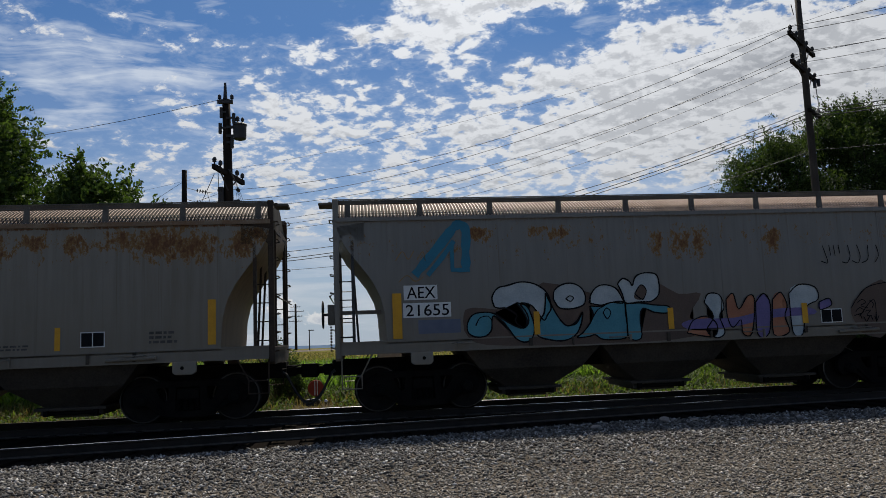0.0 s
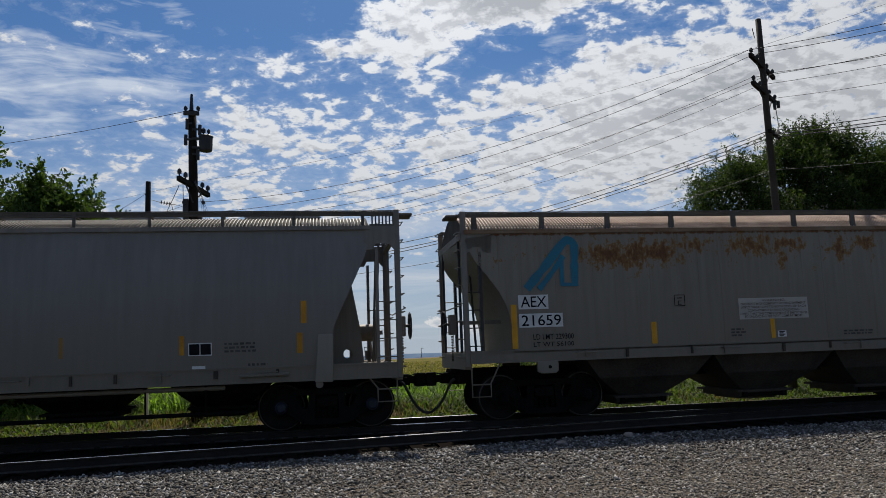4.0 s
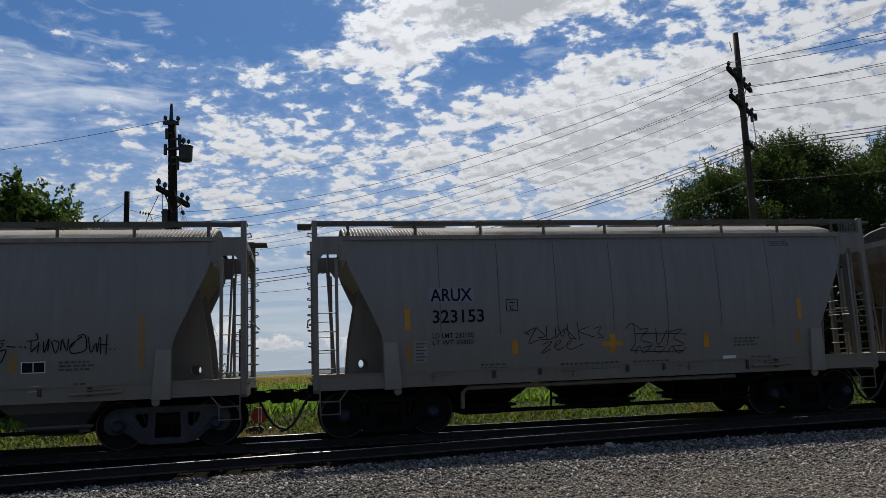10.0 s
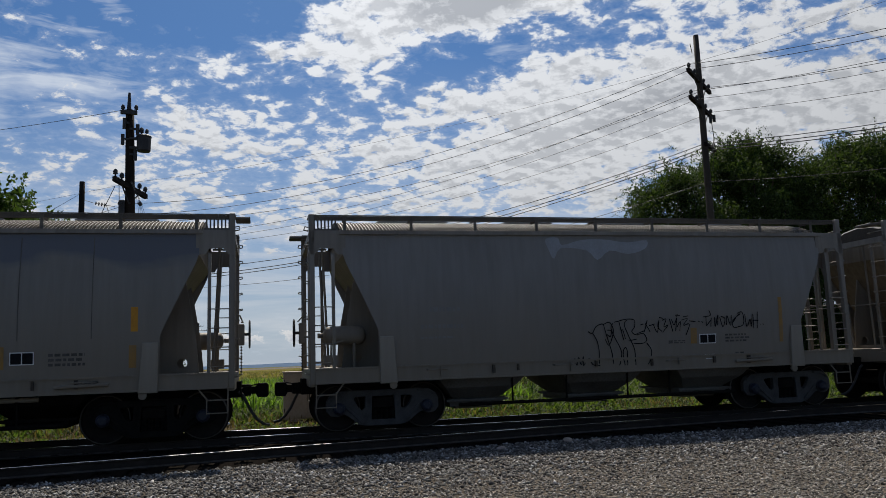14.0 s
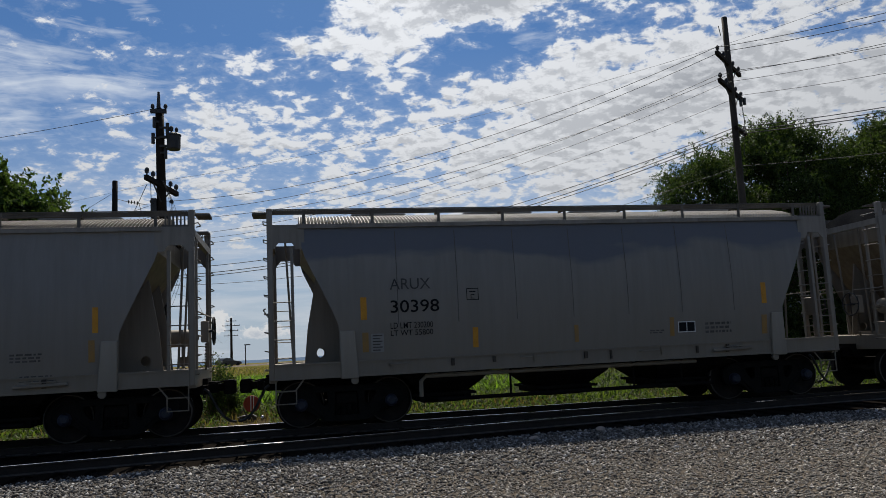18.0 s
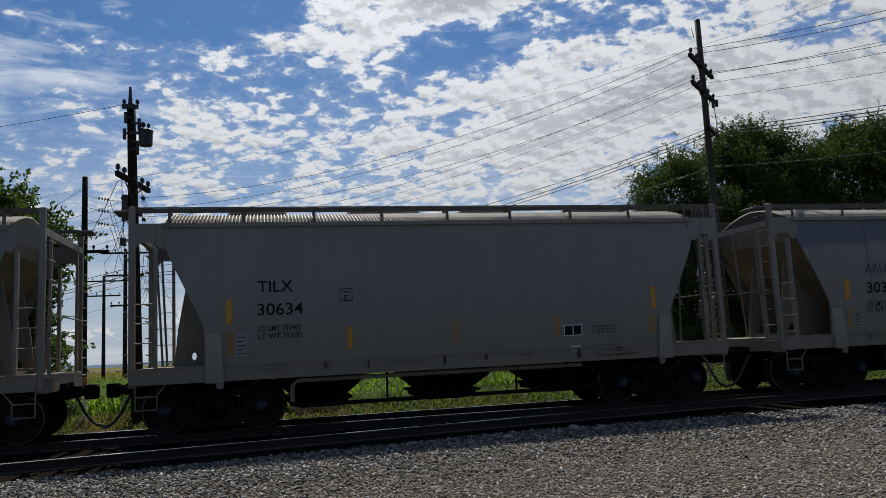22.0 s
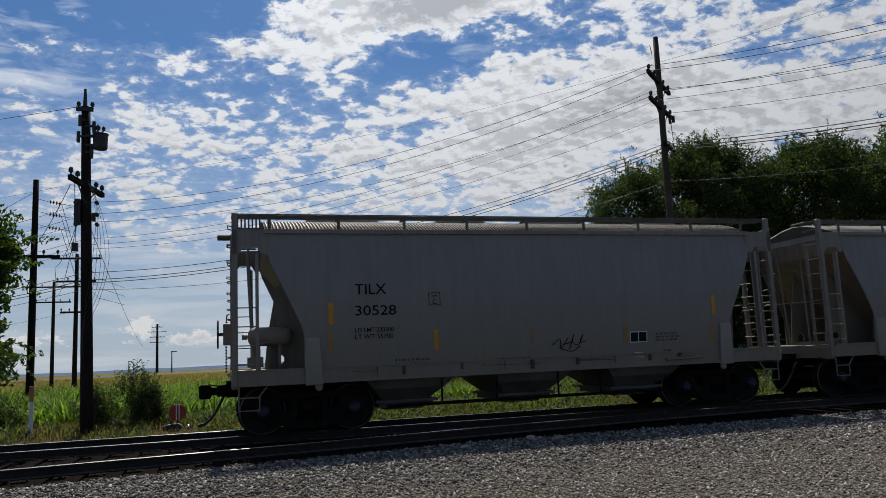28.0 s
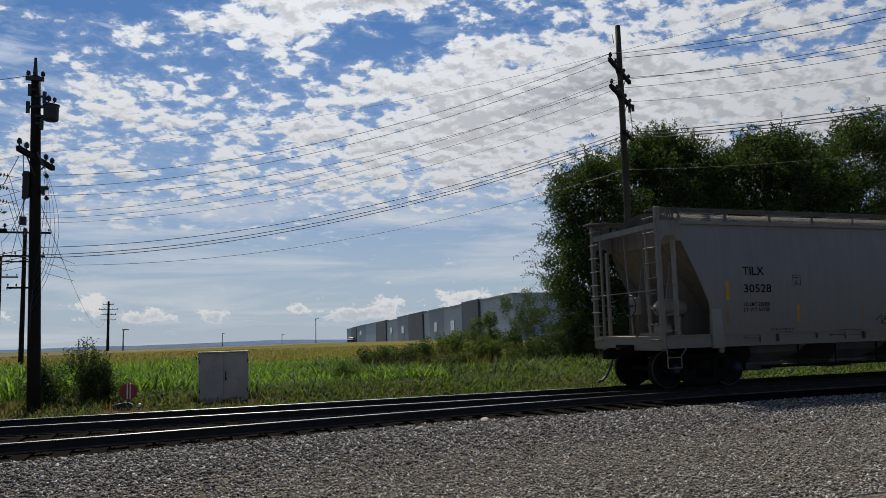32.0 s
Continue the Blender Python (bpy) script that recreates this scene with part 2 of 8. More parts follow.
def loft(bm, rings, close=True, caps=True):
    """Skin over rings of equal numbers of points."""
    vs = [[bm.verts.new(p) for p in r] for r in rings]
    n = len(rings[0])
    for a, b in zip(vs, vs[1:]):
        for i in range(n if close else n - 1):
            bm.faces.new((a[i], a[(i + 1) % n], b[(i + 1) % n], b[i]))
    if caps and close:
        bm.faces.new(vs[0][::-1]), bm.faces.new(vs[-1])
    return vs


def cyl(bm, p0, p1, r, n=8, r1=None):
    p0, p1 = Vector(p0), Vector(p1)
    d = (p1 - p0).normalized()
    u = d.orthogonal().normalized()
    v = d.cross(u)
    ring = lambda p, q: [p + (u * math.cos(6.28318 * i / n) + v * math.sin(6.28318 * i / n)) * q for i in range(n)]
    loft(bm, [ring(p0, r), ring(p1, r if r1 is None else r1)])


def tube(bm, pts, r, n=6):
    """One continuous pipe through the points."""
    p = [Vector(q) for q in pts]
    rings = []
    for i, q in enumerate(p):
        d = (p[min(i + 1, len(p) - 1)] - p[max(i - 1, 0)]).normalized()
        u = d.cross(Vector((0.13, 0.31, 0.94))).normalized()
        v = d.cross(u)
        rings.append([q + (u * math.cos(6.28318 * j / n) + v * math.sin(6.28318 * j / n)) * r for j in range(n)])
    loft(bm, rings)


def lathe(bm, profile, axis_y=0.0, n=20, cx=0.0, cz=0.0):
    """Turn a profile of (radius, y) about an axis along y through cx, cz."""
    rings = [[(cx + r * math.cos(6.28318 * i / n), y, cz + r * math.sin(6.28318 * i / n)) for i in range(n)] for r, y in profile]
    loft(bm, rings)


def mesh_of(name, bm, mats, smooth=False):
    bmesh.ops.recalc_face_normals(bm, faces=bm.faces[:])
    me = bpy.data.meshes.new(name)
    bm.to_mesh(me)
    bm.free()
    for m in mats if isinstance(mats, (list, tuple)) else [mats]:
        me.materials.append(m)
    if smooth:
        me.polygons.foreach_set("use_smooth", [True] * len(me.polygons))
    return me


def part(name, bm, material, parent=None, label="", smooth=False, bevel=0.0):
    """Link a bmesh as one mesh object, under a thing or a part."""
    if bevel:
        bmesh.ops.bevel(bm, geom=bm.edges[:], offset=bevel, segments=1, affect="EDGES")
    ob = new(name, mesh_of(name, bm, material, smooth))
    ob.parent = parent
    if label:
        tagged(ob, label)
    return ob


def again(ob, m, parent=None):
    """Another object on the same mesh."""
    o = new(ob.name.split(".")[0], ob.data)
    o.parent = parent if parent else ob.parent
    o.matrix_basis = m
    if "label" in ob:
        o["label"] = ob["label"]
    return o


def thing(name, m, label, category, group="", kind=""):
    e = new(name)
    e.empty_display_size = 0.2
    e.matrix_basis = m
    return tagged(e, label, category, group, kind)


def big_mesh(name, verts, faces, material, attr=None):
    """A mesh from arrays, for things in large numbers; faces all of one size."""
    me = bpy.data.meshes.new(name)
    verts, faces = np.asarray(verts, np.float32), np.asarray(faces, np.int32)
    k = faces.shape[1]
    me.vertices.add(len(verts)), me.loops.add(faces.size), me.polygons.add(len(faces))
    me.vertices.foreach_set("co", verts.ravel())
    me.loops.foreach_set("vertex_index", faces.ravel())
    me.polygons.foreach_set("loop_start", np.arange(0, faces.size, k, dtype=np.int32))
    me.update(calc_edges=True)
    me.validate()
    me.materials.append(material)
    return new(name, me)
# ------------------------------------------------------------ materials


def material(name, rough=0.7, metal=0.0, spec=0.5):
    """A principled material; returns it, its node helper, its shader and its object coordinates."""
    m = bpy.data.materials.new(name)
    m.use_nodes = True
    k = Nodes(m.node_tree)
    b = k.n("ShaderNodeBsdfPrincipled", {"Roughness": rough, "Metallic": metal, "Specular IOR Level": spec})
    k.t.links.new(b.outputs[0], k.n("ShaderNodeOutputMaterial").inputs[0])
    return m, k, b, k.n("ShaderNodeTexCoord").outputs["Object"]


def bumped(k, b, height, strength=0.4, distance=0.02):
    bump = k.n("ShaderNodeBump", {"Height": height, "Strength": strength, "Distance": distance})
    k.t.links.new(bump.outputs[0], b.inputs["Normal"])


def mottled(name, a, c, scale=3.0, fine=40.0, rough=0.7, metal=0.0, bump=0.2, spec=0.4, dist=0.01):
    """Two tones at two scales, with fine relief."""
    m, k, b, co = material(name, rough, metal, spec)
    n1, n2 = k.noise(co, scale, 5.0), k.noise(co, fine, 3.0)
    f = k.ramp(k.math("ADD", k.math("MULTIPLY", n1, 0.65), k.math("MULTIPLY", n2, 0.35)), (0.36, 0.0), (0.64, 1.0))
    k.t.links.new(k.mix(f, a, c), b.inputs["Base Color"])
    k.t.links.new(k.math("ADD", k.math("MULTIPLY", n2, 0.25), rough - 0.12), b.inputs["Roughness"])
    if bump:
        bumped(k, b, n2, bump, dist)
    return m


RUST_SPOTS = ((3.1, 3.32, 0.55, 0.36), (3.7, 3.30, 0.45, 0.42), (4.36, 3.38, 0.36, 0.34), (4.98, 3.54, 0.36, 0.16), (6.3, 3.54, 0.55, 0.26), (7.25, 3.52, 0.42, 0.14), (7.12, 3.14, 0.14, 0.16), (8.5, 3.44, 0.22, 0.28), (9.1, 3.56, 0.28, 0.16),
              (9.9, 3.54, 0.24, 0.22), (10.7, 3.56, 0.45, 0.22), (11.45, 3.46, 0.65, 0.34), (12.05, 3.36, 0.40, 0.34), (12.95, 3.35, 0.28, 0.34), (13.2, 3.62, 0.25, 0.22))
RUST_SPOTS_FEW = ((6.62, 3.18, 0.14, 0.26), (7.18, 3.20, 0.24, 0.34), (7.5, 3.20, 0.22, 0.32), (9.15, 3.2, 0.22, 0.28), (2.9, 3.5, 0.3, 0.14), (4.4, 3.5, 0.35, 0.12))


def wagon_paint(name, base, dirt, rust=0.0, streaks=0.5, patch=0.0):
    """Weathered wagon paint: dirt that runs down in streaks, lower side browned for dirt and ground light, rust that
    breaks out below the eaves.
    """
    m, k, b, co = material(name, 0.62, 0.0, 0.25)
    sx = k.n("ShaderNodeSeparateXYZ", {0: co})
    rnd = k.math("MULTIPLY", k.n("ShaderNodeObjectInfo").outputs["Random"], 40.0)
    co = k.n("ShaderNodeVectorMath", {0: co, 1: k.n("ShaderNodeCombineXYZ", {0: rnd}).outputs[0]}, operation="ADD").outputs[0]
    run = k.n("ShaderNodeMapping", {"Vector": co, "Scale": (5.0, 5.0, 0.35)}).outputs[0]
    n_run, n_big, n_fine = k.noise(run, 1.6, 5.0, 0.6), k.noise(co, 0.7, 4.0), k.noise(co, 28.0, 4.0)
    grime = k.math("MULTIPLY", k.ramp(k.math("ADD", k.math("MULTIPLY", n_run, 0.6), k.math("MULTIPLY", n_big, 0.4)), (0.40, 0.0), (0.72, 1.0)), streaks)
    # brown growing downwards: dirt, plus light bounced off the ground, painted as colour
    dirt_and_bounce = k.n("ShaderNodeMapRange", {0: k.math("ADD", sx.outputs[2], k.math("MULTIPLY", n_big, 0.9)), 1: 3.5, 2: 1.3, 3: 0.0, 4: 0.8}).outputs[0]
    col = k.mix(grime, base, dirt)
    col = k.mix(dirt_and_bounce, col, (0.205, 0.165, 0.115))
    if patch:
        pm = k.n("ShaderNodeMapping", {"Vector": co, "Scale": (0.35, 1.0, 0.9)}).outputs[0]
        pf = k.math("MULTIPLY", k.ramp(k.math("SUBTRACT", k.math("ADD", sx.outputs[2], k.math("MULTIPLY", k.noise(pm, 1.1, 5.0, 0.5), 1.3)), 3.5), (0.36, 0.0), (0.52, 1.0)), patch)
        col = k.mix(pf, col, (0.115, 0.125, 0.15))
    if rust:
        speck = k.noise(k.n("ShaderNodeMapping", {"Vector": co, "Scale": (1.35, 1.35, 0.8)}).outputs[0], 9.0, 8.0, 0.74)
        area = k.noise(k.n("ShaderNodeMapping", {"Vector": co, "Scale": (0.55, 1.0, 1.1)}).outputs[0], 1.5, 3.0, 0.5)
        # broken patches below the eaves, three broad ones and a speckled rest
        far_off = None
        for px, pz, wx, wz in RUST_SPOTS if rust > 0.5 else RUST_SPOTS_FEW:
            dx = k.math("DIVIDE", k.math("SUBTRACT", sx.outputs[0], px), wx)
            dz = k.math("DIVIDE", k.math("SUBTRACT", sx.outputs[2], pz), wz)
            d = k.math("SQRT", k.math("ADD", k.math("MULTIPLY", dx, dx), k.math("MULTIPLY", dz, dz)))
            far_off = d if far_off is None else k.math("MINIMUM", far_off, d)
        near = k.n("ShaderNodeMapRange", {0: far_off, 1: 0.0, 2: 1.6, 3: 0.40, 4: 0.0}).outputs[0]
        away = k.math("MULTIPLY", k.math("ABSOLUTE", k.math("SUBTRACT", sx.outputs[2], 3.35)), 0.30)
        clump = k.noise(co, 3.2, 3.0, 0.5)
        rf = k.math("SUBTRACT", k.math("ADD", k.math("ADD", k.math("MULTIPLY", speck, 1.7), k.math("MULTIPLY", clump, 0.42)), near), away)
        lim = 1.17
        edge = k.ramp(k.math("MULTIPLY", rf, 0.5), (lim * 0.5, 0.0), (lim * 0.5 + 0.03, 1.0))
        rcol = k.mix(k.ramp(k.math("MULTIPLY", rf, 0.5), (lim * 0.5 + 0.02, 0.0), (lim * 0.5 + 0.14, 1.0)), (0.25, 0.140, 0.046), k.mix(n_fine, (0.185, 0.072, 0.024), (0.085, 0.037, 0.018)))
        # thin stains run down below the rust, and a rusty line follows the eaves
        drip = k.noise(k.n("ShaderNodeMapping", {"Vector": co, "Scale": (7.0, 7.0, 0.12)}).outputs[0], 1.5, 4.0, 0.6)
        drip = k.math("MULTIPLY", k.ramp(drip, (0.60, 0.0), (0.74, 0.55)), k.n("ShaderNodeMapRange", {0: sx.outputs[2], 1: 1.4, 2: 3.2, 3: 0.25, 4: 1.0}).outputs[0])
        col = k.mix(drip, col, (0.10, 0.066, 0.04))
        line = k.math("SUBTRACT", k.math("ADD", speck, 0.10), k.math("MULTIPLY", k.math("ABSOLUTE", k.math("SUBTRACT", sx.outputs[2], 3.77)), 5.0))
        col = k.mix(k.ramp(line, (0.46, 0.0), (0.56, rust)), col, (0.14, 0.062, 0.026))
        col = k.mix(edge, col, rcol)
    k.t.links.new(col, b.inputs["Base Color"])
    k.t.links.new(k.math("ADD", k.math("MULTIPLY", n_fine, 0.2), 0.48), b.inputs["Roughness"])
    bumped(k, b, k.math("ADD", k.noise(co, 1.1, 2.0), k.math("MULTIPLY", n_fine, 0.05)), 0.25, 0.03)
    return m


M_GREY = wagon_paint("wagon_grey_paint", (0.222, 0.213, 0.203), (0.132, 0.122, 0.107), streaks=0.5)
M_GREY2 = wagon_paint("wagon_grey_paint_patched", (0.220, 0.210, 0.192), (0.125, 0.115, 0.100), streaks=0.45, patch=0.9)
M_RUST = wagon_paint("wagon_rusty_paint", (0.250, 0.225, 0.185), (0.145, 0.112, 0.075), rust=1.0, streaks=0.6)
M_WORN = wagon_paint("wagon_worn_paint", (0.225, 0.215, 0.195), (0.13, 0.118, 0.10), rust=0.30, streaks=0.5)
M_JOINT = mottled("plate_joint_dirt", (0.07, 0.065, 0.058), (0.14, 0.13, 0.12), 3.0, 30.0, 0.8)
M_STEEL = wagon_paint("wagon_frame_paint", (0.235, 0.215, 0.188), (0.105, 0.090, 0.072), streaks=0.75)
M_SLOPE = wagon_paint("slope_brown_paint", (0.20, 0.162, 0.118), (0.09, 0.07, 0.05), streaks=0.9)
M_PAD = wagon_paint("pad_pale_paint", (0.36, 0.335, 0.295), (0.20, 0.175, 0.14), streaks=0.6)
M_END = wagon_paint("wagon_end_brown_paint", (0.32, 0.20, 0.12), (0.15, 0.085, 0.05), streaks=0.9)
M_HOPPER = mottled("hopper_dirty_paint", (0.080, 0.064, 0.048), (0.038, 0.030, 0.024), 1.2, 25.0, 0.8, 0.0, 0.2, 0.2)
M_ROOF = mottled("roof_steel", (0.28, 0.2695, 0.252), (0.168, 0.147, 0.126), 2.0, 30.0, 0.6, 0.0, 0.15)
M_HOPPERPALE = mottled("hopper_dusty_grey", (0.15, 0.14, 0.125), (0.085, 0.076, 0.064), 1.2, 25.0, 0.8, 0.0, 0.2, 0.2)
# dark tone painted as shade in the roof grooves and on the roof ends
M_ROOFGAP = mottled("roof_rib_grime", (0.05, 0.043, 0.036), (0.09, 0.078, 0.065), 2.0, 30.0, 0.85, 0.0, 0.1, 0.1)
M_WALK = mottled("walkway_dusty_steel", (0.085, 0.080, 0.072), (0.16, 0.145, 0.125), 3.0, 40.0, 0.75, 0.0, 0.1, 0.2)
M_EAVE = mottled("eave_rusty_paint", (0.27, 0.21, 0.145), (0.20, 0.105, 0.055), 2.2, 25.0, 0.75, 0.0, 0.2, 0.2)
M_BROWN = mottled("rusty_dark_frame", (0.075, 0.052, 0.036), (0.035, 0.026, 0.02), 4.0, 35.0, 0.8, 0.0, 0.2, 0.2)
M_ROOFRUST = mottled("roof_rusty_steel", (0.50, 0.34, 0.25), (0.30, 0.19, 0.13), 2.0, 30.0, 0.6, 0.0, 0.15)
# underframe, wheel and truck colours kept near black to deepen the shade below the wagons
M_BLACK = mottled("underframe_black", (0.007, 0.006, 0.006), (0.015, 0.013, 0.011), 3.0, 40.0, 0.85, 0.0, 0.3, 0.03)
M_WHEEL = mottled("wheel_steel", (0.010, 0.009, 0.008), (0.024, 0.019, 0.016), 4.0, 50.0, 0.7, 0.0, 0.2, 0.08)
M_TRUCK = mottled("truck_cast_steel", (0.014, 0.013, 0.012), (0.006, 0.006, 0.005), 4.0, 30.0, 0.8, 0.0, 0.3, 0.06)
M_TRUCKPALE = mottled("truck_dusty_steel", (0.075, 0.072, 0.070), (0.042, 0.040, 0.038), 4.0, 30.0, 0.75, 0.0, 0.3, 0.25)
M_CAPBLUE = mottled("bearing_cap_blue", (0.016, 0.020, 0.038), (0.010, 0.012, 0.020), 8.0, 60.0, 0.5)
M_RAILTOP = mottled("rail_polished_steel", (0.62, 0.60, 0.57), (0.45, 0.43, 0.41), 2.0, 80.0, 0.22, 1.0, 0.02)
M_RAIL = mottled("rail_rusty_web", (0.035, 0.026, 0.020), (0.020, 0.016, 0.013), 3.0, 40.0, 0.8, 0.0, 0.25, 0.2)
M_RAILFOOT = mottled("rail_foot_worn", (0.13, 0.11, 0.09), (0.06, 0.05, 0.04), 3.0, 40.0, 0.5, 0.3, 0.2, 0.4)
M_TIEEND = mottled("tie_dusty_end", (0.17, 0.14, 0.11), (0.07, 0.06, 0.05), 5.0, 30.0, 0.9, 0.0, 0.5, 0.1)
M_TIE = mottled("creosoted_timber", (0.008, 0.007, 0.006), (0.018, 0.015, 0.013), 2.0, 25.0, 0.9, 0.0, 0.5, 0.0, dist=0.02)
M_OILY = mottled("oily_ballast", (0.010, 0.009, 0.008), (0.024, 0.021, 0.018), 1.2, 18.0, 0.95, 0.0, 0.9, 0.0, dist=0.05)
M_YELLOW = mottled("reflector_yellow", (0.56, 0.26, 0.012), (0.42, 0.18, 0.010), 4.0, 40.0, 0.5)
M_YELLOWNEW = mottled("reflector_bright_yellow", (0.72, 0.35, 0.010), (0.58, 0.27, 0.008), 4.0, 40.0, 0.5)
M_YELLOWOLD = mottled("reflector_faded_ochre", (0.34, 0.18, 0.035), (0.24, 0.15, 0.06), 4.0, 40.0, 0.6)
M_WHITE = mottled("stencil_white", (0.72, 0.72, 0.70), (0.60, 0.59, 0.56), 4.0, 40.0, 0.6)
M_INK = mottled("stencil_black", (0.008, 0.008, 0.009), (0.016, 0.016, 0.018), 4.0, 40.0, 0.8, 0.0, 0.0, 0.1)
M_NAVY = mottled("stencil_navy", (0.006, 0.007, 0.018), (0.012, 0.013, 0.030), 4.0, 40.0, 0.8, 0.0, 0.0, 0.1)
M_FADED = mottled("stencil_faded", (0.06, 0.056, 0.05), (0.12, 0.11, 0.10), 4.0, 60.0, 0.8, 0.0, 0.0, 0.15)
M_TEAL = mottled("logo_teal", (0.018, 0.19, 0.28), (0.028, 0.15, 0.22), 3.0, 30.0, 0.6)
M_SPRAYBLK = mottled("spray_black", (0.008, 0.008, 0.009), (0.014, 0.014, 0.016), 6.0, 80.0, 0.8, 0.0, 0.0, 0.1)
M_SPRAYRED = mottled("spray_red", (0.40, 0.035, 0.02), (0.30, 0.03, 0.02), 6.0, 80.0, 0.6)
M_SPRAYWHT = mottled("spray_white", (0.48, 0.51, 0.50), (0.32, 0.36, 0.37), 3.0, 30.0, 0.6)
M_SPRAYBLUE = mottled("spray_teal_blue", (0.05, 0.20, 0.25), (0.08, 0.28, 0.33), 2.0, 30.0, 0.6)
M_SPRAYORG = mottled("spray_orange", (0.42, 0.17, 0.08), (0.30, 0.11, 0.06), 2.0, 30.0, 0.6)
M_SPRAYVIO = mottled("spray_violet", (0.17, 0.13, 0.30), (0.12, 0.10, 0.22), 2.0, 30.0, 0.6)
M_SPRAYBRN = mottled("spray_brown", (0.13, 0.085, 0.06), (0.09, 0.06, 0.045), 2.0, 30.0, 0.7)
M_POLE = mottled("pole_timber", (0.014, 0.011, 0.009), (0.030, 0.023, 0.018), 1.5, 30.0, 0.9, 0.0, 0.5, 0.1)
M_POLEGREY = mottled("pole_grey_timber", (0.040, 0.034, 0.028), (0.075, 0.064, 0.053), 1.5, 30.0, 0.9, 0.0, 0.5, 0.15)
M_IRON = mottled("dark_iron", (0.03, 0.03, 0.032), (0.055, 0.052, 0.05), 5.0, 40.0, 0.6, 0.3)
M_CABLE = mottled("cable_black", (0.02, 0.02, 0.022), (0.035, 0.035, 0.035), 5.0, 40.0, 0.6)
M_CABINET = mottled("cabinet_aluminium", (0.43, 0.37, 0.30), (0.31, 0.25, 0.19), 1.5, 25.0, 0.6, 0.0, 0.1)
M_RED = mottled("target_red", (0.34, 0.05, 0.025), (0.26, 0.04, 0.02), 4.0, 40.0, 0.55)
M_CONC = mottled("concrete_foot", (0.336, 0.288, 0.248), (0.256, 0.2, 0.16), 3.0, 40.0, 0.85, 0.0, 0.3)
M_BARK = mottled("bark", (0.075, 0.058, 0.042), (0.13, 0.10, 0.075), 3.0, 20.0, 0.9, 0.0, 0.7, dist=0.03)
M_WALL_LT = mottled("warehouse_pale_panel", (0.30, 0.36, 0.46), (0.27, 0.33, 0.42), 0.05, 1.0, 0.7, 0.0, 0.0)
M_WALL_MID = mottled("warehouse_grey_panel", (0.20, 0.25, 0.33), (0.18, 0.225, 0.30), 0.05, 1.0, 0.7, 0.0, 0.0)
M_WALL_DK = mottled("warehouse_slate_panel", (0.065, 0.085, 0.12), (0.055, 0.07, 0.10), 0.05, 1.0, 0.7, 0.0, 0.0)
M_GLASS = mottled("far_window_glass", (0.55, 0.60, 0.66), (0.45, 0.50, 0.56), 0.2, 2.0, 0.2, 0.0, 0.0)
# wooded hills coloured blue, so distance haze is painted in
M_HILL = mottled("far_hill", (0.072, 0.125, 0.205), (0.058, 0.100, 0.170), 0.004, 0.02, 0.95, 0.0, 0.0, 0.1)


def leafy(name, a, c, through=0.35):
    """Leaves: two greens by leaf, some light comes through."""
    m = bpy.data.materials.new(name)
    m.use_nodes = True
    k = Nodes(m.node_tree)
    rnd = k.n("ShaderNodeNewGeometry").outputs["Random Per Island"]
    col = k.mix(rnd, a, c)
    d = k.n("ShaderNodeBsdfPrincipled", {"Base Color": col, "Roughness": 0.65, "Specular IOR Level": 0.12})
    tr = k.n("ShaderNodeBsdfTranslucent", {"Color": k.mix(1.0, col, (1.5, 1.7, 0.7), "MULTIPLY")})
    mx = k.n("ShaderNodeMixShader", {0: through, 1: d.outputs[0], 2: tr.outputs[0]})
    k.t.links.new(mx.outputs[0], k.n("ShaderNodeOutputMaterial").inputs[0])
    return m


M_LEAF = leafy("tree_leaves", (0.008, 0.018, 0.006), (0.070, 0.100, 0.030), 0.33)
M_LEAF2 = leafy("broad_leaves", (0.016, 0.034, 0.010), (0.085, 0.125, 0.034), 0.36)
M_BUSH = leafy("bush_leaves", (0.016, 0.030, 0.012), (0.085, 0.115, 0.045))
M_OCHRE = leafy("ochre_growth", (0.0884, 0.0952, 0.0272), (0.204, 0.1632, 0.0612), 0.35)
M_BRUSH = leafy("brown_weed_leaves", (0.0315, 0.0294, 0.0126), (0.119, 0.0875, 0.0385), 0.3)
M_CORN = leafy("corn_leaves", (0.020, 0.046, 0.007), (0.165, 0.255, 0.048), 0.46)
M_WEED = leafy("weed_leaves", (0.022, 0.042, 0.012), (0.100, 0.130, 0.036), 0.4)
M_DRY = leafy("dry_grass", (0.075, 0.055, 0.030), (0.20, 0.145, 0.078), 0.3)
def stony(name, *stops):
    """Loose stones, each of its own tone."""
    m, k, b, co = material(name, 0.85, 0.0, 0.2)
    k.t.links.new(k.mix(k.math("MULTIPLY", k.noise(co, 45.0, 3.0), 0.5), k.ramp(k.n("ShaderNodeNewGeometry").outputs["Random Per Island"], *stops), (0.10, 0.085, 0.07)), b.inputs["Base Color"])
    return m


M_STONE = stony("gravel_stones", (0.0, (0.036, 0.033, 0.029)), (0.40, (0.165, 0.150, 0.129)), (0.85, (0.34, 0.308, 0.262)), (1.0, (0.62, 0.58, 0.52)))
M_SHOULDER = stony("shoulder_stones", (0.0, (0.016, 0.016, 0.017)), (0.45, (0.095, 0.091, 0.084)), (0.85, (0.25, 0.240, 0.222)), (1.0, (0.58, 0.57, 0.55)))


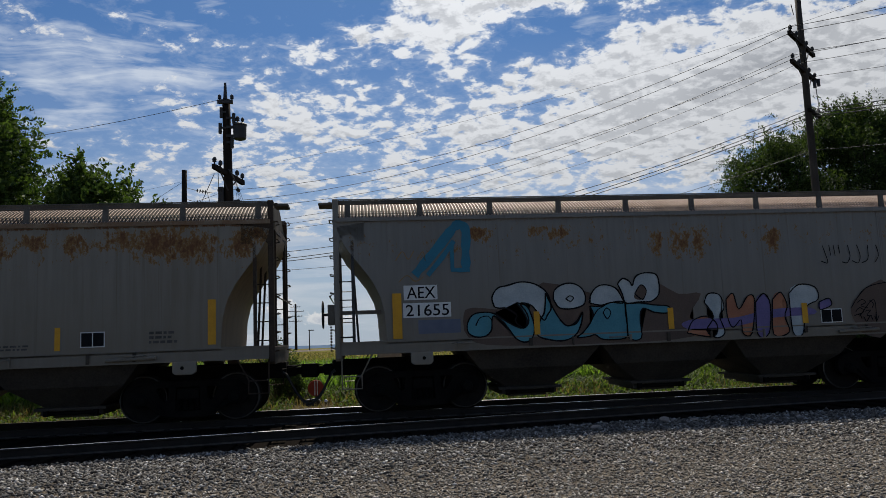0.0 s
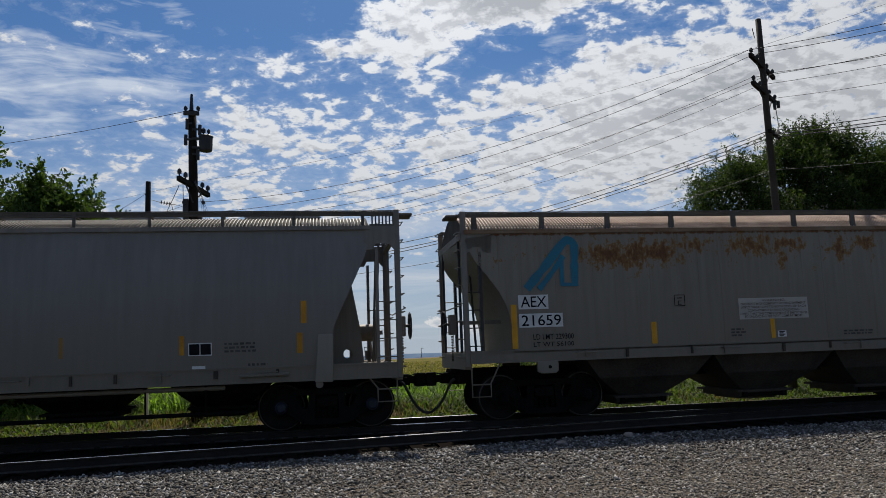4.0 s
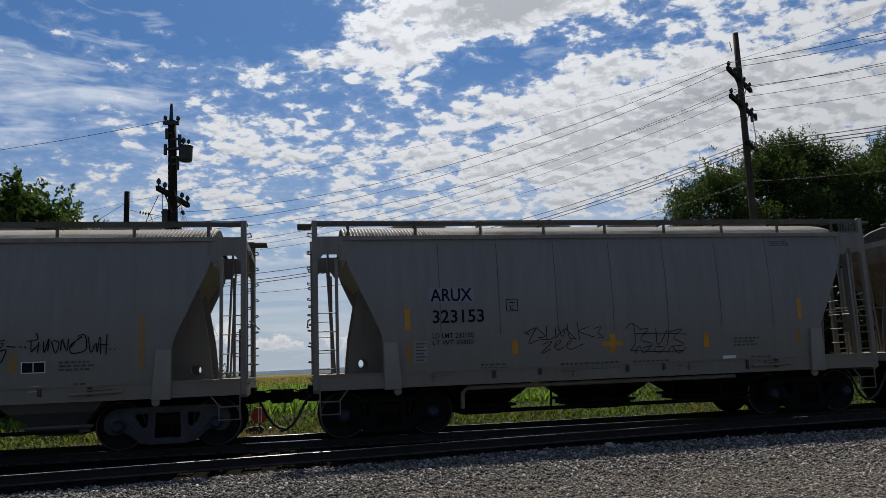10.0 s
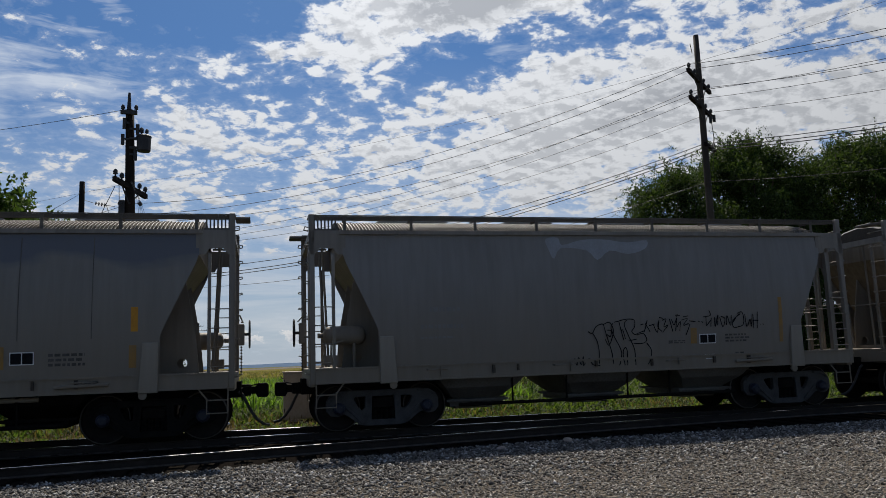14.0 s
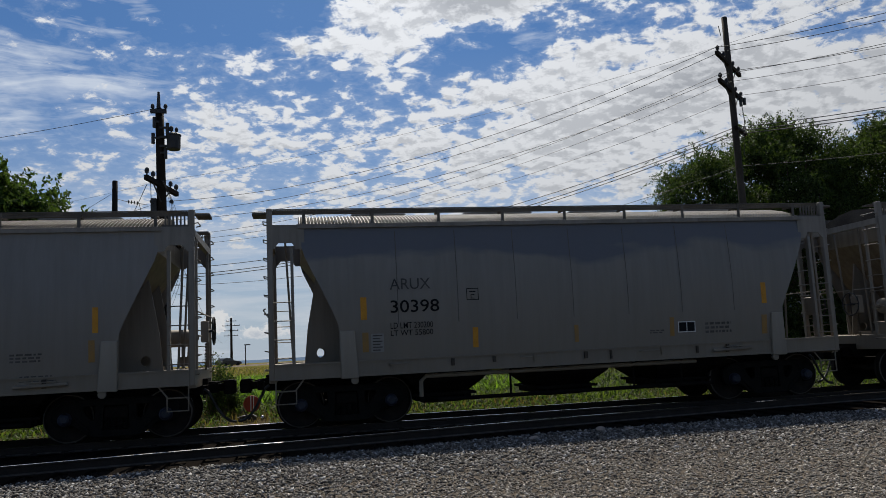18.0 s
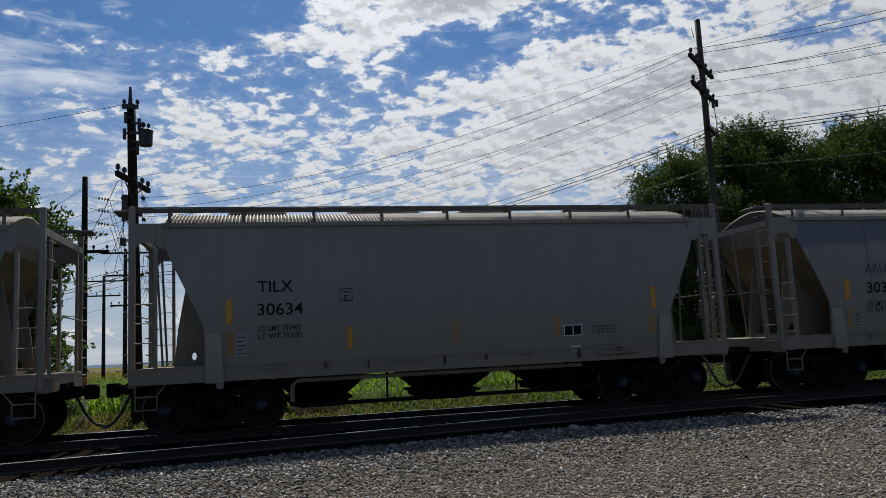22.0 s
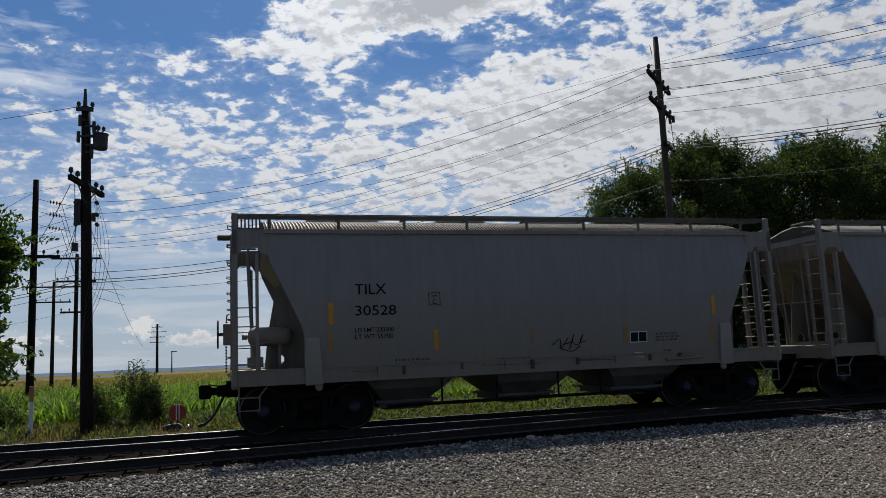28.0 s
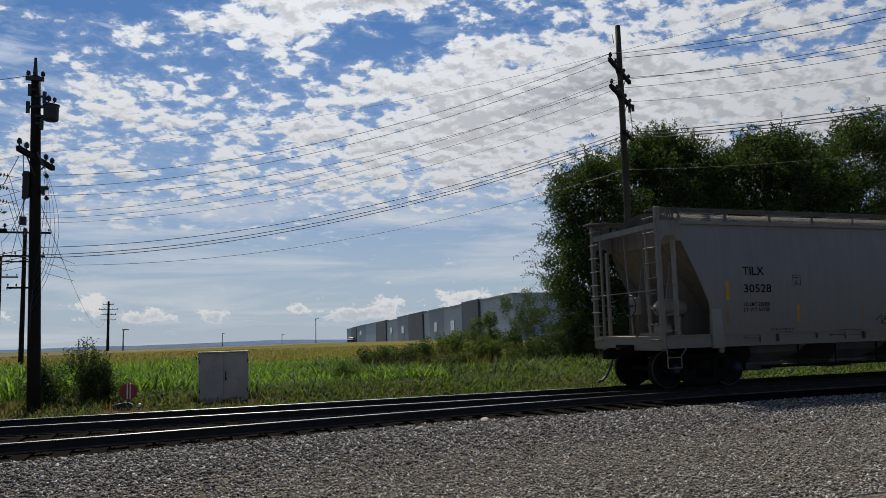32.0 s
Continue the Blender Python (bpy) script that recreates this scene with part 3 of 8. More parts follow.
def ground_material():
    """Gravel beside the track, dark ballast under it, earth and crops beyond, by the distance y from the camera's side."""
    m, k, b, co = material("ground", 0.95, 0.0, 0.0)
    s = k.n("ShaderNodeSeparateXYZ", {0: co})
    x, y = s.outputs[0], s.outputs[1]
    wob = k.noise(co, 0.35, 4.0)
    yy = k.math("ADD", y, k.math("MULTIPLY", k.math("SUBTRACT", wob, 0.5), 1.4))
    cells = k.n("ShaderNodeTexVoronoi", {"Vector": co, "Scale": 22.0, "Randomness": 1.0})
    stone = k.ramp(k.n("ShaderNodeSeparateColor", {0: cells.outputs["Color"]}).outputs[0],
                   (0.0, (0.058, 0.0493, 0.03944)), (0.5, (0.1363, 0.116, 0.09106)), (0.9, (0.2088, 0.1769, 0.1375)), (1.0, (0.3248, 0.29, 0.2436)))
    patch = k.ramp(k.noise(co, 0.55, 5.0), (0.35, 0.0), (0.7, 1.0))
    # stone base multiplied darker, painting shade into the gaps between loose stones
    gravel = k.mix(k.math("MULTIPLY", patch, 0.35), k.mix(1.0, stone, (0.72, 0.72, 0.74), "MULTIPLY"), (0.15, 0.129, 0.105))
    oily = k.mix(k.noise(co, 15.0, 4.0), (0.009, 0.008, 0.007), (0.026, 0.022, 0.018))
    earth = k.mix(k.noise(co, 2.0, 5.0), (0.050, 0.042, 0.026), (0.095, 0.075, 0.046))
    row = k.noise(k.n("ShaderNodeMapping", {"Vector": co, "Scale": (0.05, 0.35, 1.0)}).outputs[0], 1.0, 4.0)
    green = k.mix(k.ramp(row, (0.35, 0.0), (0.65, 1.0)), (0.0375, 0.06375, 0.015), (0.0825, 0.105, 0.02625))
    ochre = k.mix(k.ramp(k.noise(k.n("ShaderNodeMapping", {"Vector": co, "Scale": (0.02, 0.05, 1.0)}).outputs[0], 1.0, 4.0), (0.4, 0.0), (0.65, 1.0)), (0.17, 0.136, 0.051), (0.1156, 0.1156, 0.0374))
    step = lambda v, a, c: k.n("ShaderNodeMapRange", {0: v, 1: a, 2: c, 3: 0.0, 4: 1.0}).outputs[0]
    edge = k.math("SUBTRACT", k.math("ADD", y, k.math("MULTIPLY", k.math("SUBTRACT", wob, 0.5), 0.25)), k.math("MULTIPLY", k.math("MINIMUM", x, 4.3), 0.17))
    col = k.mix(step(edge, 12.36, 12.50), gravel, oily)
    # unseen ground behind the camera, made darker to bounce less light onto the wagons
    col = k.mix(step(yy, 3.0, -2.0), col, k.mix(k.noise(co, 0.4, 5.0), (0.035, 0.045, 0.018), (0.085, 0.075, 0.045)))
    col = k.mix(step(yy, 18.5, 18.9), col, earth)
    col = k.mix(step(yy, 20.6, 21.8), col, green)
    col = k.mix(step(yy, 38.0, 52.0), col, ochre)
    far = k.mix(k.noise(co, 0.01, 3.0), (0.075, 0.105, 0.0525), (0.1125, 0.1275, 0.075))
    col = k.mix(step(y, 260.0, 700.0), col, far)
    # far ground turns blue with distance: haze laid into its colour
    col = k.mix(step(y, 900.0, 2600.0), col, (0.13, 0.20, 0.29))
    k.t.links.new(col, b.inputs["Base Color"])
    bumped(k, b, k.math("ADD", cells.outputs["Distance"], k.math("MULTIPLY", k.noise(co, 60.0, 3.0), 0.3)), 0.9, 0.03)
    return m


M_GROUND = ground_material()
# ------------------------------------------------------------ ground and track
RAIL_Z, TRACK_Y = 0.15, 16.52


def tie_edge(x):
    """Where the gravel meets the ends of the long turnout ties."""
    return min(12.42 + 0.17 * x, 13.15)


def ground_height(x, y):
    """Level near the track, with a shallow bed under the ties, sinking into a broad valley beyond the crest of the field."""
    if y < 205:
        return -0.06 * max(0.0, min(1.0, (y - tie_edge(x)) / 0.25, (18.9 - y) / 0.4))
    return -0.012 * (y - 205) - 0.000003 * (y - 205) ** 2


def build_ground():
    xs = sorted({*range(-60, 81, 5), *range(-16, 27), *range(-400, 401, 40), *range(-3600, 3601, 300)})
    ys = sorted({*range(-60, 61, 5), *[11.0 + 0.2 * i for i in range(41)], *range(60, 301, 15), *range(300, 1001, 70), *range(1000, 4301, 300), -300, -1200, -3500})
    bm = bmesh.new()
    grid = [[bm.verts.new((x, y, ground_height(x, y))) for x in xs] for y in ys]
    for a, b in zip(grid, grid[1:]):
        for i in range(len(xs) - 1):
            bm.faces.new((a[i], a[i + 1], b[i + 1], b[i]))
    g = part("ground", bm, M_GROUND)
    tagged(g, "grey gravel yard running into a green crop field", "ground", kind="structure")


build_ground()


def far_ridge():
    bm = bmesh.new()
    rings = []
    for i in range(121):
        az = radians(-75 + 150 * i / 120)
        d = 3900.0
        bump = 14 * noise.noise((i * 0.13, 3.1, 0)) + 5 * noise.noise((i * 0.6, 1.0, 0))
        top = -16 + bump + 8 * math.exp(-((math.degrees(az) - 7) / 5) ** 2)
        p = lambda r, z: (r * math.sin(az), r * math.cos(az), z)
        rings.append([p(d - 500, -110), p(d - 150, top - 25), p(d, top), p(d + 300, top - 60)])
    loft(bm, rings, close=False)
    tagged(part("far_hills", bm, M_HILL, smooth=True), "long low wooded hills, painted haze blue, on the horizon", "hills", kind="structure")


far_ridge()


def rail_profile(height=0.17):
    w = 0.036
    return [(-0.07, -height), (0.07, -height), (0.07, -height + 0.015), (0.012, -height + 0.035), (0.012, -0.04), (w, -0.032), (w, -0.006), (0.026, 0.0), (-0.026, 0.0), (-w, -0.006), (-w, -0.032), (-0.012, -0.04), (-0.012, -height + 0.035), (-0.07, -height + 0.015)]


def rail(path, parent, label=""):
    """A rail along points (x, y) at rail height, its head polished."""
    bm = bmesh.new()
    prof = rail_profile()
    rings = [[(x, y + a, RAIL_Z + b) for a, b in prof] for x, y in path]
    loft(bm, rings)
    ob = part("rail", bm, [M_RAIL, M_RAILTOP, M_RAILFOOT], parent, label)
    for f in ob.data.polygons:
        # upper faces of the foot are coloured paler, as if catching sunlight
        if f.center.z < RAIL_Z - 0.12 and f.normal.z > 0.3:
            f.material_index = 2
        if f.center.z > RAIL_Z - 0.01 and f.normal.z > 0.3:
            f.material_index = 1
    return ob


def siding_y(x):
    """The near rail of the turnout: 1.0 m from the running rail far to the right, drawing off to the left."""
    return min(14.95, 13.50 + 0.155 * x - 0.0022 * x * x * (1 if x > 0 else -1))


track = thing("railway_track", pose(0, 0, 0), "two-rail main line with a turnout rail on black oily ties", "railway track", kind="structure")
straight = [(x, 0) for x in (-150, -60, -20, 0, 20, 60, 150)]
for yy in (TRACK_Y - 0.7525, TRACK_Y + 0.7525):
    rail([(x, yy) for x, _ in straight], track, "steel running rail with a polished head")
rail([(x, siding_y(x)) for x in (-90, -60, -40, -30, -20, -12, -8, -4, 0, 3, 6, 9, 12, 16, 22)], track, "steel turnout rail drawing off the main line")


def tie_row():
    bm = bmesh.new()
    box(bm, -0.115, 0.115, 0.0, 0.035, -0.12, 0.0)
    for f in bm.faces:
        f.material_index = 1
    box(bm, -0.115, 0.115, 0.035, 1.0, -0.12, 0.0)
    rng = random.Random(4)
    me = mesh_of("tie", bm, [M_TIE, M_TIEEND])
    for i in range(-46, 66):
        x = i * 0.53 + rng.uniform(-0.04, 0.04)
        near = max(9.5, tie_edge(x) - 0.03 + rng.uniform(-0.13, 0.09))
        o = new("tie", me)
        o.parent = track
        o.matrix_basis = Matrix.Translation((x, near, RAIL_Z - 0.165)) @ Matrix.Diagonal((1, TRACK_Y + 1.3 - near, 1, 1)) @ pose(0, 0, 0, 0, 0, 0)
    bm = bmesh.new()
    box(bm, -0.09, 0.09, -0.17, 0.17, 0.0, 0.014)
    for sx in (-1, 1):
        box(bm, -0.05, 0.05, sx * 0.085 - 0.02, sx * 0.085 + 0.02, 0.014, 0.034)
    plate = mesh_of("tie_plate", bm, M_RAIL)
    for i in range(-14, 40):
        for yy in (TRACK_Y - 0.7525, TRACK_Y + 0.7525):
            o = new("tie_plate", plate)
            o.parent = track
            o.location = (i * 0.53, yy, RAIL_Z - 0.166)


tie_row()
# ------------------------------------------------------------ the train
# Wagon space: x from the left end post along the wagon, y = 0 on the track's centre line, z over the rails.
HALF = 1.52


def wheelset(parent, x):
    bm = bmesh.new()
    for s in (-1, 1):
        lathe(bm, [(0.0, s * 0.68), (0.485, s * 0.68), (0.487, s * 0.71), (0.462, s * 0.725), (0.455, s * 0.82), (0.43, s * 0.83), (0.40, s * 0.79), (0.16, s * 0.775), (0.13, s * 0.85), (0.0, s * 0.85)], n=28)
    cyl(bm, (0, -1.02, 0), (0, 1.02, 0), 0.075, 10)
    ws = part("wheelset", bm, [M_WHEEL, M_RAILFOOT], parent, "dark steel axle with two rail wheels")
    for f in ws.data.polygons:    # the tread's outer edge is worn, and painted paler as a rim highlight
        if abs(f.center.y) > 0.81 and math.hypot(f.center.x, f.center.z) > 0.42:
            f.material_index = 1
    ws.matrix_basis = pose(x, 0, 0.457)
    return ws


def bearing_cap(parent, ax, s, mat):
    bm = bmesh.new()
    lathe(bm, [(0.0, s * 1.19), (0.06, s * 1.19), (0.10, s * 1.17), (0.115, s * 1.12), (0.125, s * 1.115), (0.125, s * 1.0)], n=16, cx=ax, cz=0.457)
    cap = part("bearing_cap", bm, mat, parent, "round bearing cap with three bolts")
    for i in range(3):
        q = i * 2.0944 + 0.3
        bm = bmesh.new()
        c = (ax + 0.06 * math.cos(q), 0.457 + 0.06 * math.sin(q))
        cyl(bm, (c[0], s * 1.16, c[1]), (c[0], s * 1.215, c[1]), 0.016, 6)
        bmesh.ops.recalc_face_normals(bm, faces=bm.faces[:])
        me = bpy.data.meshes.new("tmp")
        bm.to_mesh(me)
        bm.free()
        joined = bmesh.new()
        joined.from_mesh(cap.data), joined.from_mesh(me)
        joined.to_mesh(cap.data)
        joined.free()
        bpy.data.meshes.remove(me)


def cast(bm, outline, holes, y0, y1):
    """A plate in x, z with holes through it, drawn out from y0 to y1."""
    edges = []
    for loop in [outline] + holes:
        vs = [bm.verts.new((x, y0, z)) for x, z in loop]
        edges += [bm.edges.new((vs[i], vs[(i + 1) % len(vs)])) for i in range(len(vs))]
    flat_faces = [g for g in bmesh.ops.triangle_fill(bm, edges=edges, use_beauty=True)["geom"] if isinstance(g, bmesh.types.BMFace)]
    moved = bmesh.ops.extrude_face_region(bm, geom=flat_faces)["geom"]
    bmesh.ops.translate(bm, vec=(0, y1 - y0, 0), verts=[g for g in moved if isinstance(g, bmesh.types.BMVert)])
    bmesh.ops.recalc_face_normals(bm, faces=bm.faces[:])


def truck(parent, x, cap_mat, frame_mat):
    """A three-piece bogie: two cast side frames, bolster, springs, two wheelsets with bearing caps."""
    t = new("truck")
    t.empty_display_size = 0.1
    t.parent = parent
    t.matrix_basis = pose(x, 0, 0)
    tagged(t, "dark cast steel three-piece freight truck")
    for s in (-1, 1):
        half = [(0.0, 0.80), (0.42, 0.80), (0.70, 0.81), (0.94, 0.79), (1.08, 0.71), (1.14, 0.60), (1.14, 0.42), (1.05, 0.32), (0.92, 0.30), (0.78, 0.34), (0.70, 0.30), (0.50, 0.14), (0.34, 0.10), (0.0, 0.10)]
        outline = half + [(-x_, z_) for x_, z_ in half[-2:0:-1]]
        holes = [[(-0.22, 0.68), (0.22, 0.68), (0.24, 0.22), (-0.24, 0.22)]]
        holes += [[(e * 0.36, 0.68), (e * 0.58, 0.67), (e * 0.59, 0.62), (e * 0.50, 0.47), (e * 0.43, 0.41), (e * 0.37, 0.45)] for e in (-1, 1)]
        bm = bmesh.new()
        cast(bm, outline, holes, s * 0.94, s * 1.06)
        # raised ribs along the casting's edges
        for e in (-1, 1):
            prism(bm, [(e * 0.70, 0.80), (e * 0.96, 0.775), (e * 1.10, 0.66), (e * 1.06, 0.64), (e * 0.94, 0.73), (e * 0.70, 0.755)], *sorted((s * 1.055, s * 1.10)))
            prism(bm, [(e * 0.72, 0.50), (e * 0.76, 0.46), (e * 0.44, 0.15), (e * 0.40, 0.19)], *sorted((s * 1.055, s * 1.09)))
        part("side_frame", bm, frame_mat, t, bevel=0.008)
        for i in range(4):
            bm = bmesh.new()
            px = -0.177 + i * 0.118
            coil = [(px + 0.042 * math.cos(j * 1.2566), s * 1.0 + 0.042 * math.sin(j * 1.2566), 0.22 + j * 0.0088) for j in range(26)]
            tube(bm, coil, 0.016, 5)
            part("spring", bm, frame_mat, t)
        for ax in (-0.889, 0.889):
            bearing_cap(t, ax, s, cap_mat)
    bm = bmesh.new()
    box(bm, -0.21, 0.21, -1.06, 1.06, 0.44, 0.64)
    box(bm, -0.30, 0.30, -0.90, 0.90, 0.14, 0.70)
    box(bm, -0.18, 0.18, -0.4, 0.4, 0.60, 0.80)
    part("bolster", bm, M_BLACK, t, bevel=0.02)
    for e in (-1, 1):
        bm = bmesh.new()
        cyl(bm, (e * 0.36, -0.75, 0.42), (e * 0.36, 0.75, 0.42), 0.04, 6)
        part("brake_beam", bm, M_BLACK, t)
    wheelset(t, -0.889), wheelset(t, 0.889)
    return t


def hopper(parent, x, top, zt, zb, mat):
    """One discharge bay: a funnel with a gate below."""
    bm = bmesh.new()
    q = lambda hx, hy, z: [(x - hx, -hy, z), (x + hx, -hy, z), (x + hx, hy, z), (x - hx, hy, z)]
    loft(bm, [q(top, 1.40, zt), q(top, 1.38, zt - 0.16), q(top * 0.76, 1.20, (zt + zb) / 2 - 0.02), q(0.50, 0.80, zb + 0.14), q(0.66, 0.92, zb + 0.13), q(0.66, 0.92, zb + 0.08), q(0.58, 0.80, zb + 0.07), q(0.58, 0.80, zb - 0.02), q(0.40, 0.6, zb - 0.03), q(0.40, 0.6, zb - 0.08)])
    h = part("discharge_hopper", bm, mat, parent)
    bm = bmesh.new()
    cyl(bm, (x - 0.46, -0.82, zb + 0.02), (x + 0.46, -0.82, zb + 0.02), 0.035, 8)
    box(bm, x - 0.5, x - 0.42, -0.9, -0.5, zb - 0.03, zb + 0.1)
    box(bm, x + 0.42, x + 0.5, -0.9, -0.5, zb - 0.03, zb + 0.1)
    part("outlet_gate", bm, M_BLACK, h)
    return h


def roof_of(parent, x0, x1, eave, crown, mat):
    """Cambered roof pressed into fine cross ribs."""
    bm = bmesh.new()
    n = int((x1 - x0) / 0.017)
    rings = []
    for i in range(n + 1):
        x = x0 + (x1 - x0) * i / n
        o = 0.012 if i % 4 in (1, 2) else -0.018
        rings.append([(x, y, eave + (crown - eave) * (1 - (abs(y) / 1.5) ** 1.7) + o) for y in (-1.5, -1.25, -0.9, -0.45, 0.0, 0.45, 0.9, 1.25, 1.5)])
    vs = loft(bm, rings, close=False)
    bm.faces.ensure_lookup_table()
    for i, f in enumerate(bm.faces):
        # grooves get the dark colour, as shade between the ribs; end faces match
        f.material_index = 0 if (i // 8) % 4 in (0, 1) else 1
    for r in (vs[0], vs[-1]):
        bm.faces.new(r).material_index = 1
    return part("roof", bm, [mat, M_ROOFGAP], parent, "ribbed steel roof with grooves darkened as shade")


def running_board(parent, x0, x1, y0, y1, z, mat):
    """Open grating of long bars on cross bars."""
    bm = bmesh.new()
    n = max(3, int((y1 - y0) / 0.055))
    for i in range(n + 1):
        y = y0 + (y1 - y0) * i / n
        box(bm, x0, x1, y - 0.006, y + 0.006, z, z + 0.035)
    k = int((x1 - x0) / 0.12)
    for i in range(k + 1):
        x = x0 + (x1 - x0) * i / k
        box(bm, x - 0.006, x + 0.006, y0, y1, z + 0.008, z + 0.026)
    return part("running_board", bm, mat, parent, "open steel roof walkway grating")


def walkway_edge(parent, x0, x1, y0, y1, z, mat):
    """The outer edge of the roof walkway: two flat bars with slanting slats between them."""
    bm = bmesh.new()
    box(bm, x0, x1, y0, y1, z - 0.018, z)
    box(bm, x0, x1, y0, y1, z - 0.098, z - 0.080)
    ym = (y0 + y1) / 2
    n = int((x1 - x0) / 0.048)
    for i in range(n):
        x = x0 + (x1 - x0) * (i + 0.5) / n
        prism(bm, [(x - 0.018, z - 0.082), (x - 0.004, z - 0.082), (x + 0.018, z - 0.016), (x + 0.004, z - 0.016)], ym - 0.004, ym + 0.004)
    return part("running_board_edge", bm, mat, parent, "open steel walkway edge with slanting slats")


def hatch_row(parent, x0, x1, z, mat):
    n = 4
    for i in range(n):
        bm = bmesh.new()
        a = x0 + (x1 - x0) * (i + 0.22) / n
        b = x0 + (x1 - x0) * (i + (0.86 if i % 2 else 0.70)) / n
        prism(bm, [(a, z), (b, z), (b, z + 0.02), (b - 0.04, z + 0.03), (a + 0.04, z + 0.03), (a, z + 0.02)], -0.28, 0.28)
        part("loading_hatch_cover", bm, mat, parent)


def rungs(parent, lines, mat, name="ladder_rung"):
    for pts in lines:
        bm = bmesh.new()
        tube(bm, pts, 0.012, 5)
        part(name, bm, mat, parent)


def channel(parent, L, s, z0, z1, lip0, lip1, mat):
    """A side sill pressed from one plate: web with an outward lip below and above."""
    h = HALF
    prof = [(h - 0.08, z0), (h + lip0, z0), (h + lip0, z0 + 0.03), (h, z0 + 0.03), (h, z1 - 0.03), (h + lip1, z1 - 0.03), (h + lip1, z1), (h - 0.06, z1), (h - 0.06, z1 - 0.03), (h - 0.03, z1 - 0.03), (h - 0.03, z0 + 0.03), (h - 0.08, z0 + 0.03)]
    bm = bmesh.new()
    loft(bm, [[(x, s * y, z) for y, z in prof] for x in (0.11, L - 0.11)])
    return part("side_sill", bm, mat, parent)


def coupler(parent, x, s):
    """Coupler with its shank, head, lift lever and hose; s is -1 at the left end, 1 at the right."""
    bm = bmesh.new()
    q = lambda d, hy, z0, z1: [(x + s * d, -hy, z0), (x + s * d, hy, z0), (x + s * d, hy, z1), (x + s * d, -hy, z1)]
    loft(bm, [q(-0.2, 0.2, 0.74, 1.0), q(0.28, 0.17, 0.76, 0.98), q(0.29, 0.09, 0.79, 0.94), q(0.38, 0.09, 0.79, 0.94), q(0.42, 0.19, 0.72, 1.0), q(0.60, 0.17, 0.72, 1.0), q(0.64, 0.06, 0.76, 0.96)])
    part("coupler", bm, M_BLACK, parent, "black steel knuckle coupler")
    bm = bmesh.new()
    tube(bm, [(x + s * 0.1, -1.3, 0.95), (x + s * 0.12, -0.5, 0.93), (x + s * 0.45, -0.15, 1.0)], 0.014, 5)
    tube(bm, [(x + s * 0.1, -1.3, 0.95), (x + s * 0.14, -1.34, 0.72)], 0.014, 5)
    part("uncoupling_lever", bm, M_BLACK, parent)
    bm = bmesh.new()
    tube(bm, [(x + s * 0.04, -0.40, 0.86), (x + s * 0.12, -0.40, 0.80), (x + s * 0.20, -0.39, 0.64), (x + s * 0.30, -0.37, 0.44), (x + s * 0.42, -0.35, 0.28), (x + s * 0.54, -0.32, 0.19), (x + s * 0.66, -0.31, 0.17)], 0.03, 7)
    part("brake_hose", bm, M_CABLE, parent, "black rubber air brake hose")


def hand_brake(parent, x, s):
    bm = bmesh.new()
    c, r = Vector((x + s * 0.26, -0.62, 2.0)), 0.27
    loft(bm, [[c + Vector((0.018 * math.sin(q), (r + 0.018 * math.cos(q)) * math.cos(a), (r + 0.018 * math.cos(q)) * math.sin(a))) for q in (0.0, 1.57, 3.14, 4.71)] for a in [i * 0.5236 for i in range(13)]], caps=False)
    for i in range(4):
        a = i * 1.5708
        cyl(bm, c, c + Vector((0, r * math.cos(a), r * math.sin(a))), 0.012, 5)
    cyl(bm, c, c - Vector((s * 0.12, 0, 0)), 0.03, 8)
    part("hand_brake_wheel", bm, M_IRON, parent, "spoked iron hand brake wheel")
    bm = bmesh.new()
    box(bm, min(x + s * 0.02, x + s * 0.16), max(x + s * 0.02, x + s * 0.16), -0.76, -0.48, 1.78, 2.2)
    for i in range(9):
        lathe(bm, [(0.01, -0.62), (0.028, -0.62), (0.028, -0.60), (0.01, -0.60)], n=6, cx=x + s * 0.1, cz=1.74 - i * 0.06)
    part("brake_housing", bm, M_STEEL, parent, bevel=0.015)


def air_reservoir(parent, x, s):
    bm = bmesh.new()
    a = x - s * 0.30
    prof = [(0.0, 0.0), (0.10, 0.02), (0.17, 0.07), (0.19, 0.15), (0.19, 0.72), (0.17, 0.80), (0.10, 0.86), (0.0, 0.88)]
    n = 18
    rings = [[(a - s * d, 0.85 + r * math.cos(6.28318 * i / n), 1.92 + r * math.sin(6.28318 * i / n)) for i in range(n)] for r, d in prof]
    loft(bm, rings)
    cyl(bm, (a + s * 0.10, 0.85, 1.92), (a, 0.85, 1.92), 0.05, 8)
    part("air_reservoir", bm, M_STEEL, parent, "dusty grey steel air brake tank", smooth=True)
    for d in (0.2, 0.6):
        bm = bmesh.new()
        box(bm, min(a - s * d, a - s * (d + 0.05)), max(a - s * d, a - s * (d + 0.05)), 0.75, 0.95, 1.27, 1.75)
        part("reservoir_strap", bm, M_STEEL, parent)
    bm = bmesh.new()
    box(bm, min(a, a - s * 0.3), max(a, a - s * 0.3), 0.75, 1.05, 1.32, 1.52)
    tube(bm, [(a - s * 0.15, 1.0, 1.5), (a - s * 0.15, 1.08, 1.75), (a - s * 0.4, 1.08, 1.8)], 0.02, 6)
    part("brake_valve", bm, M_STEEL, parent)


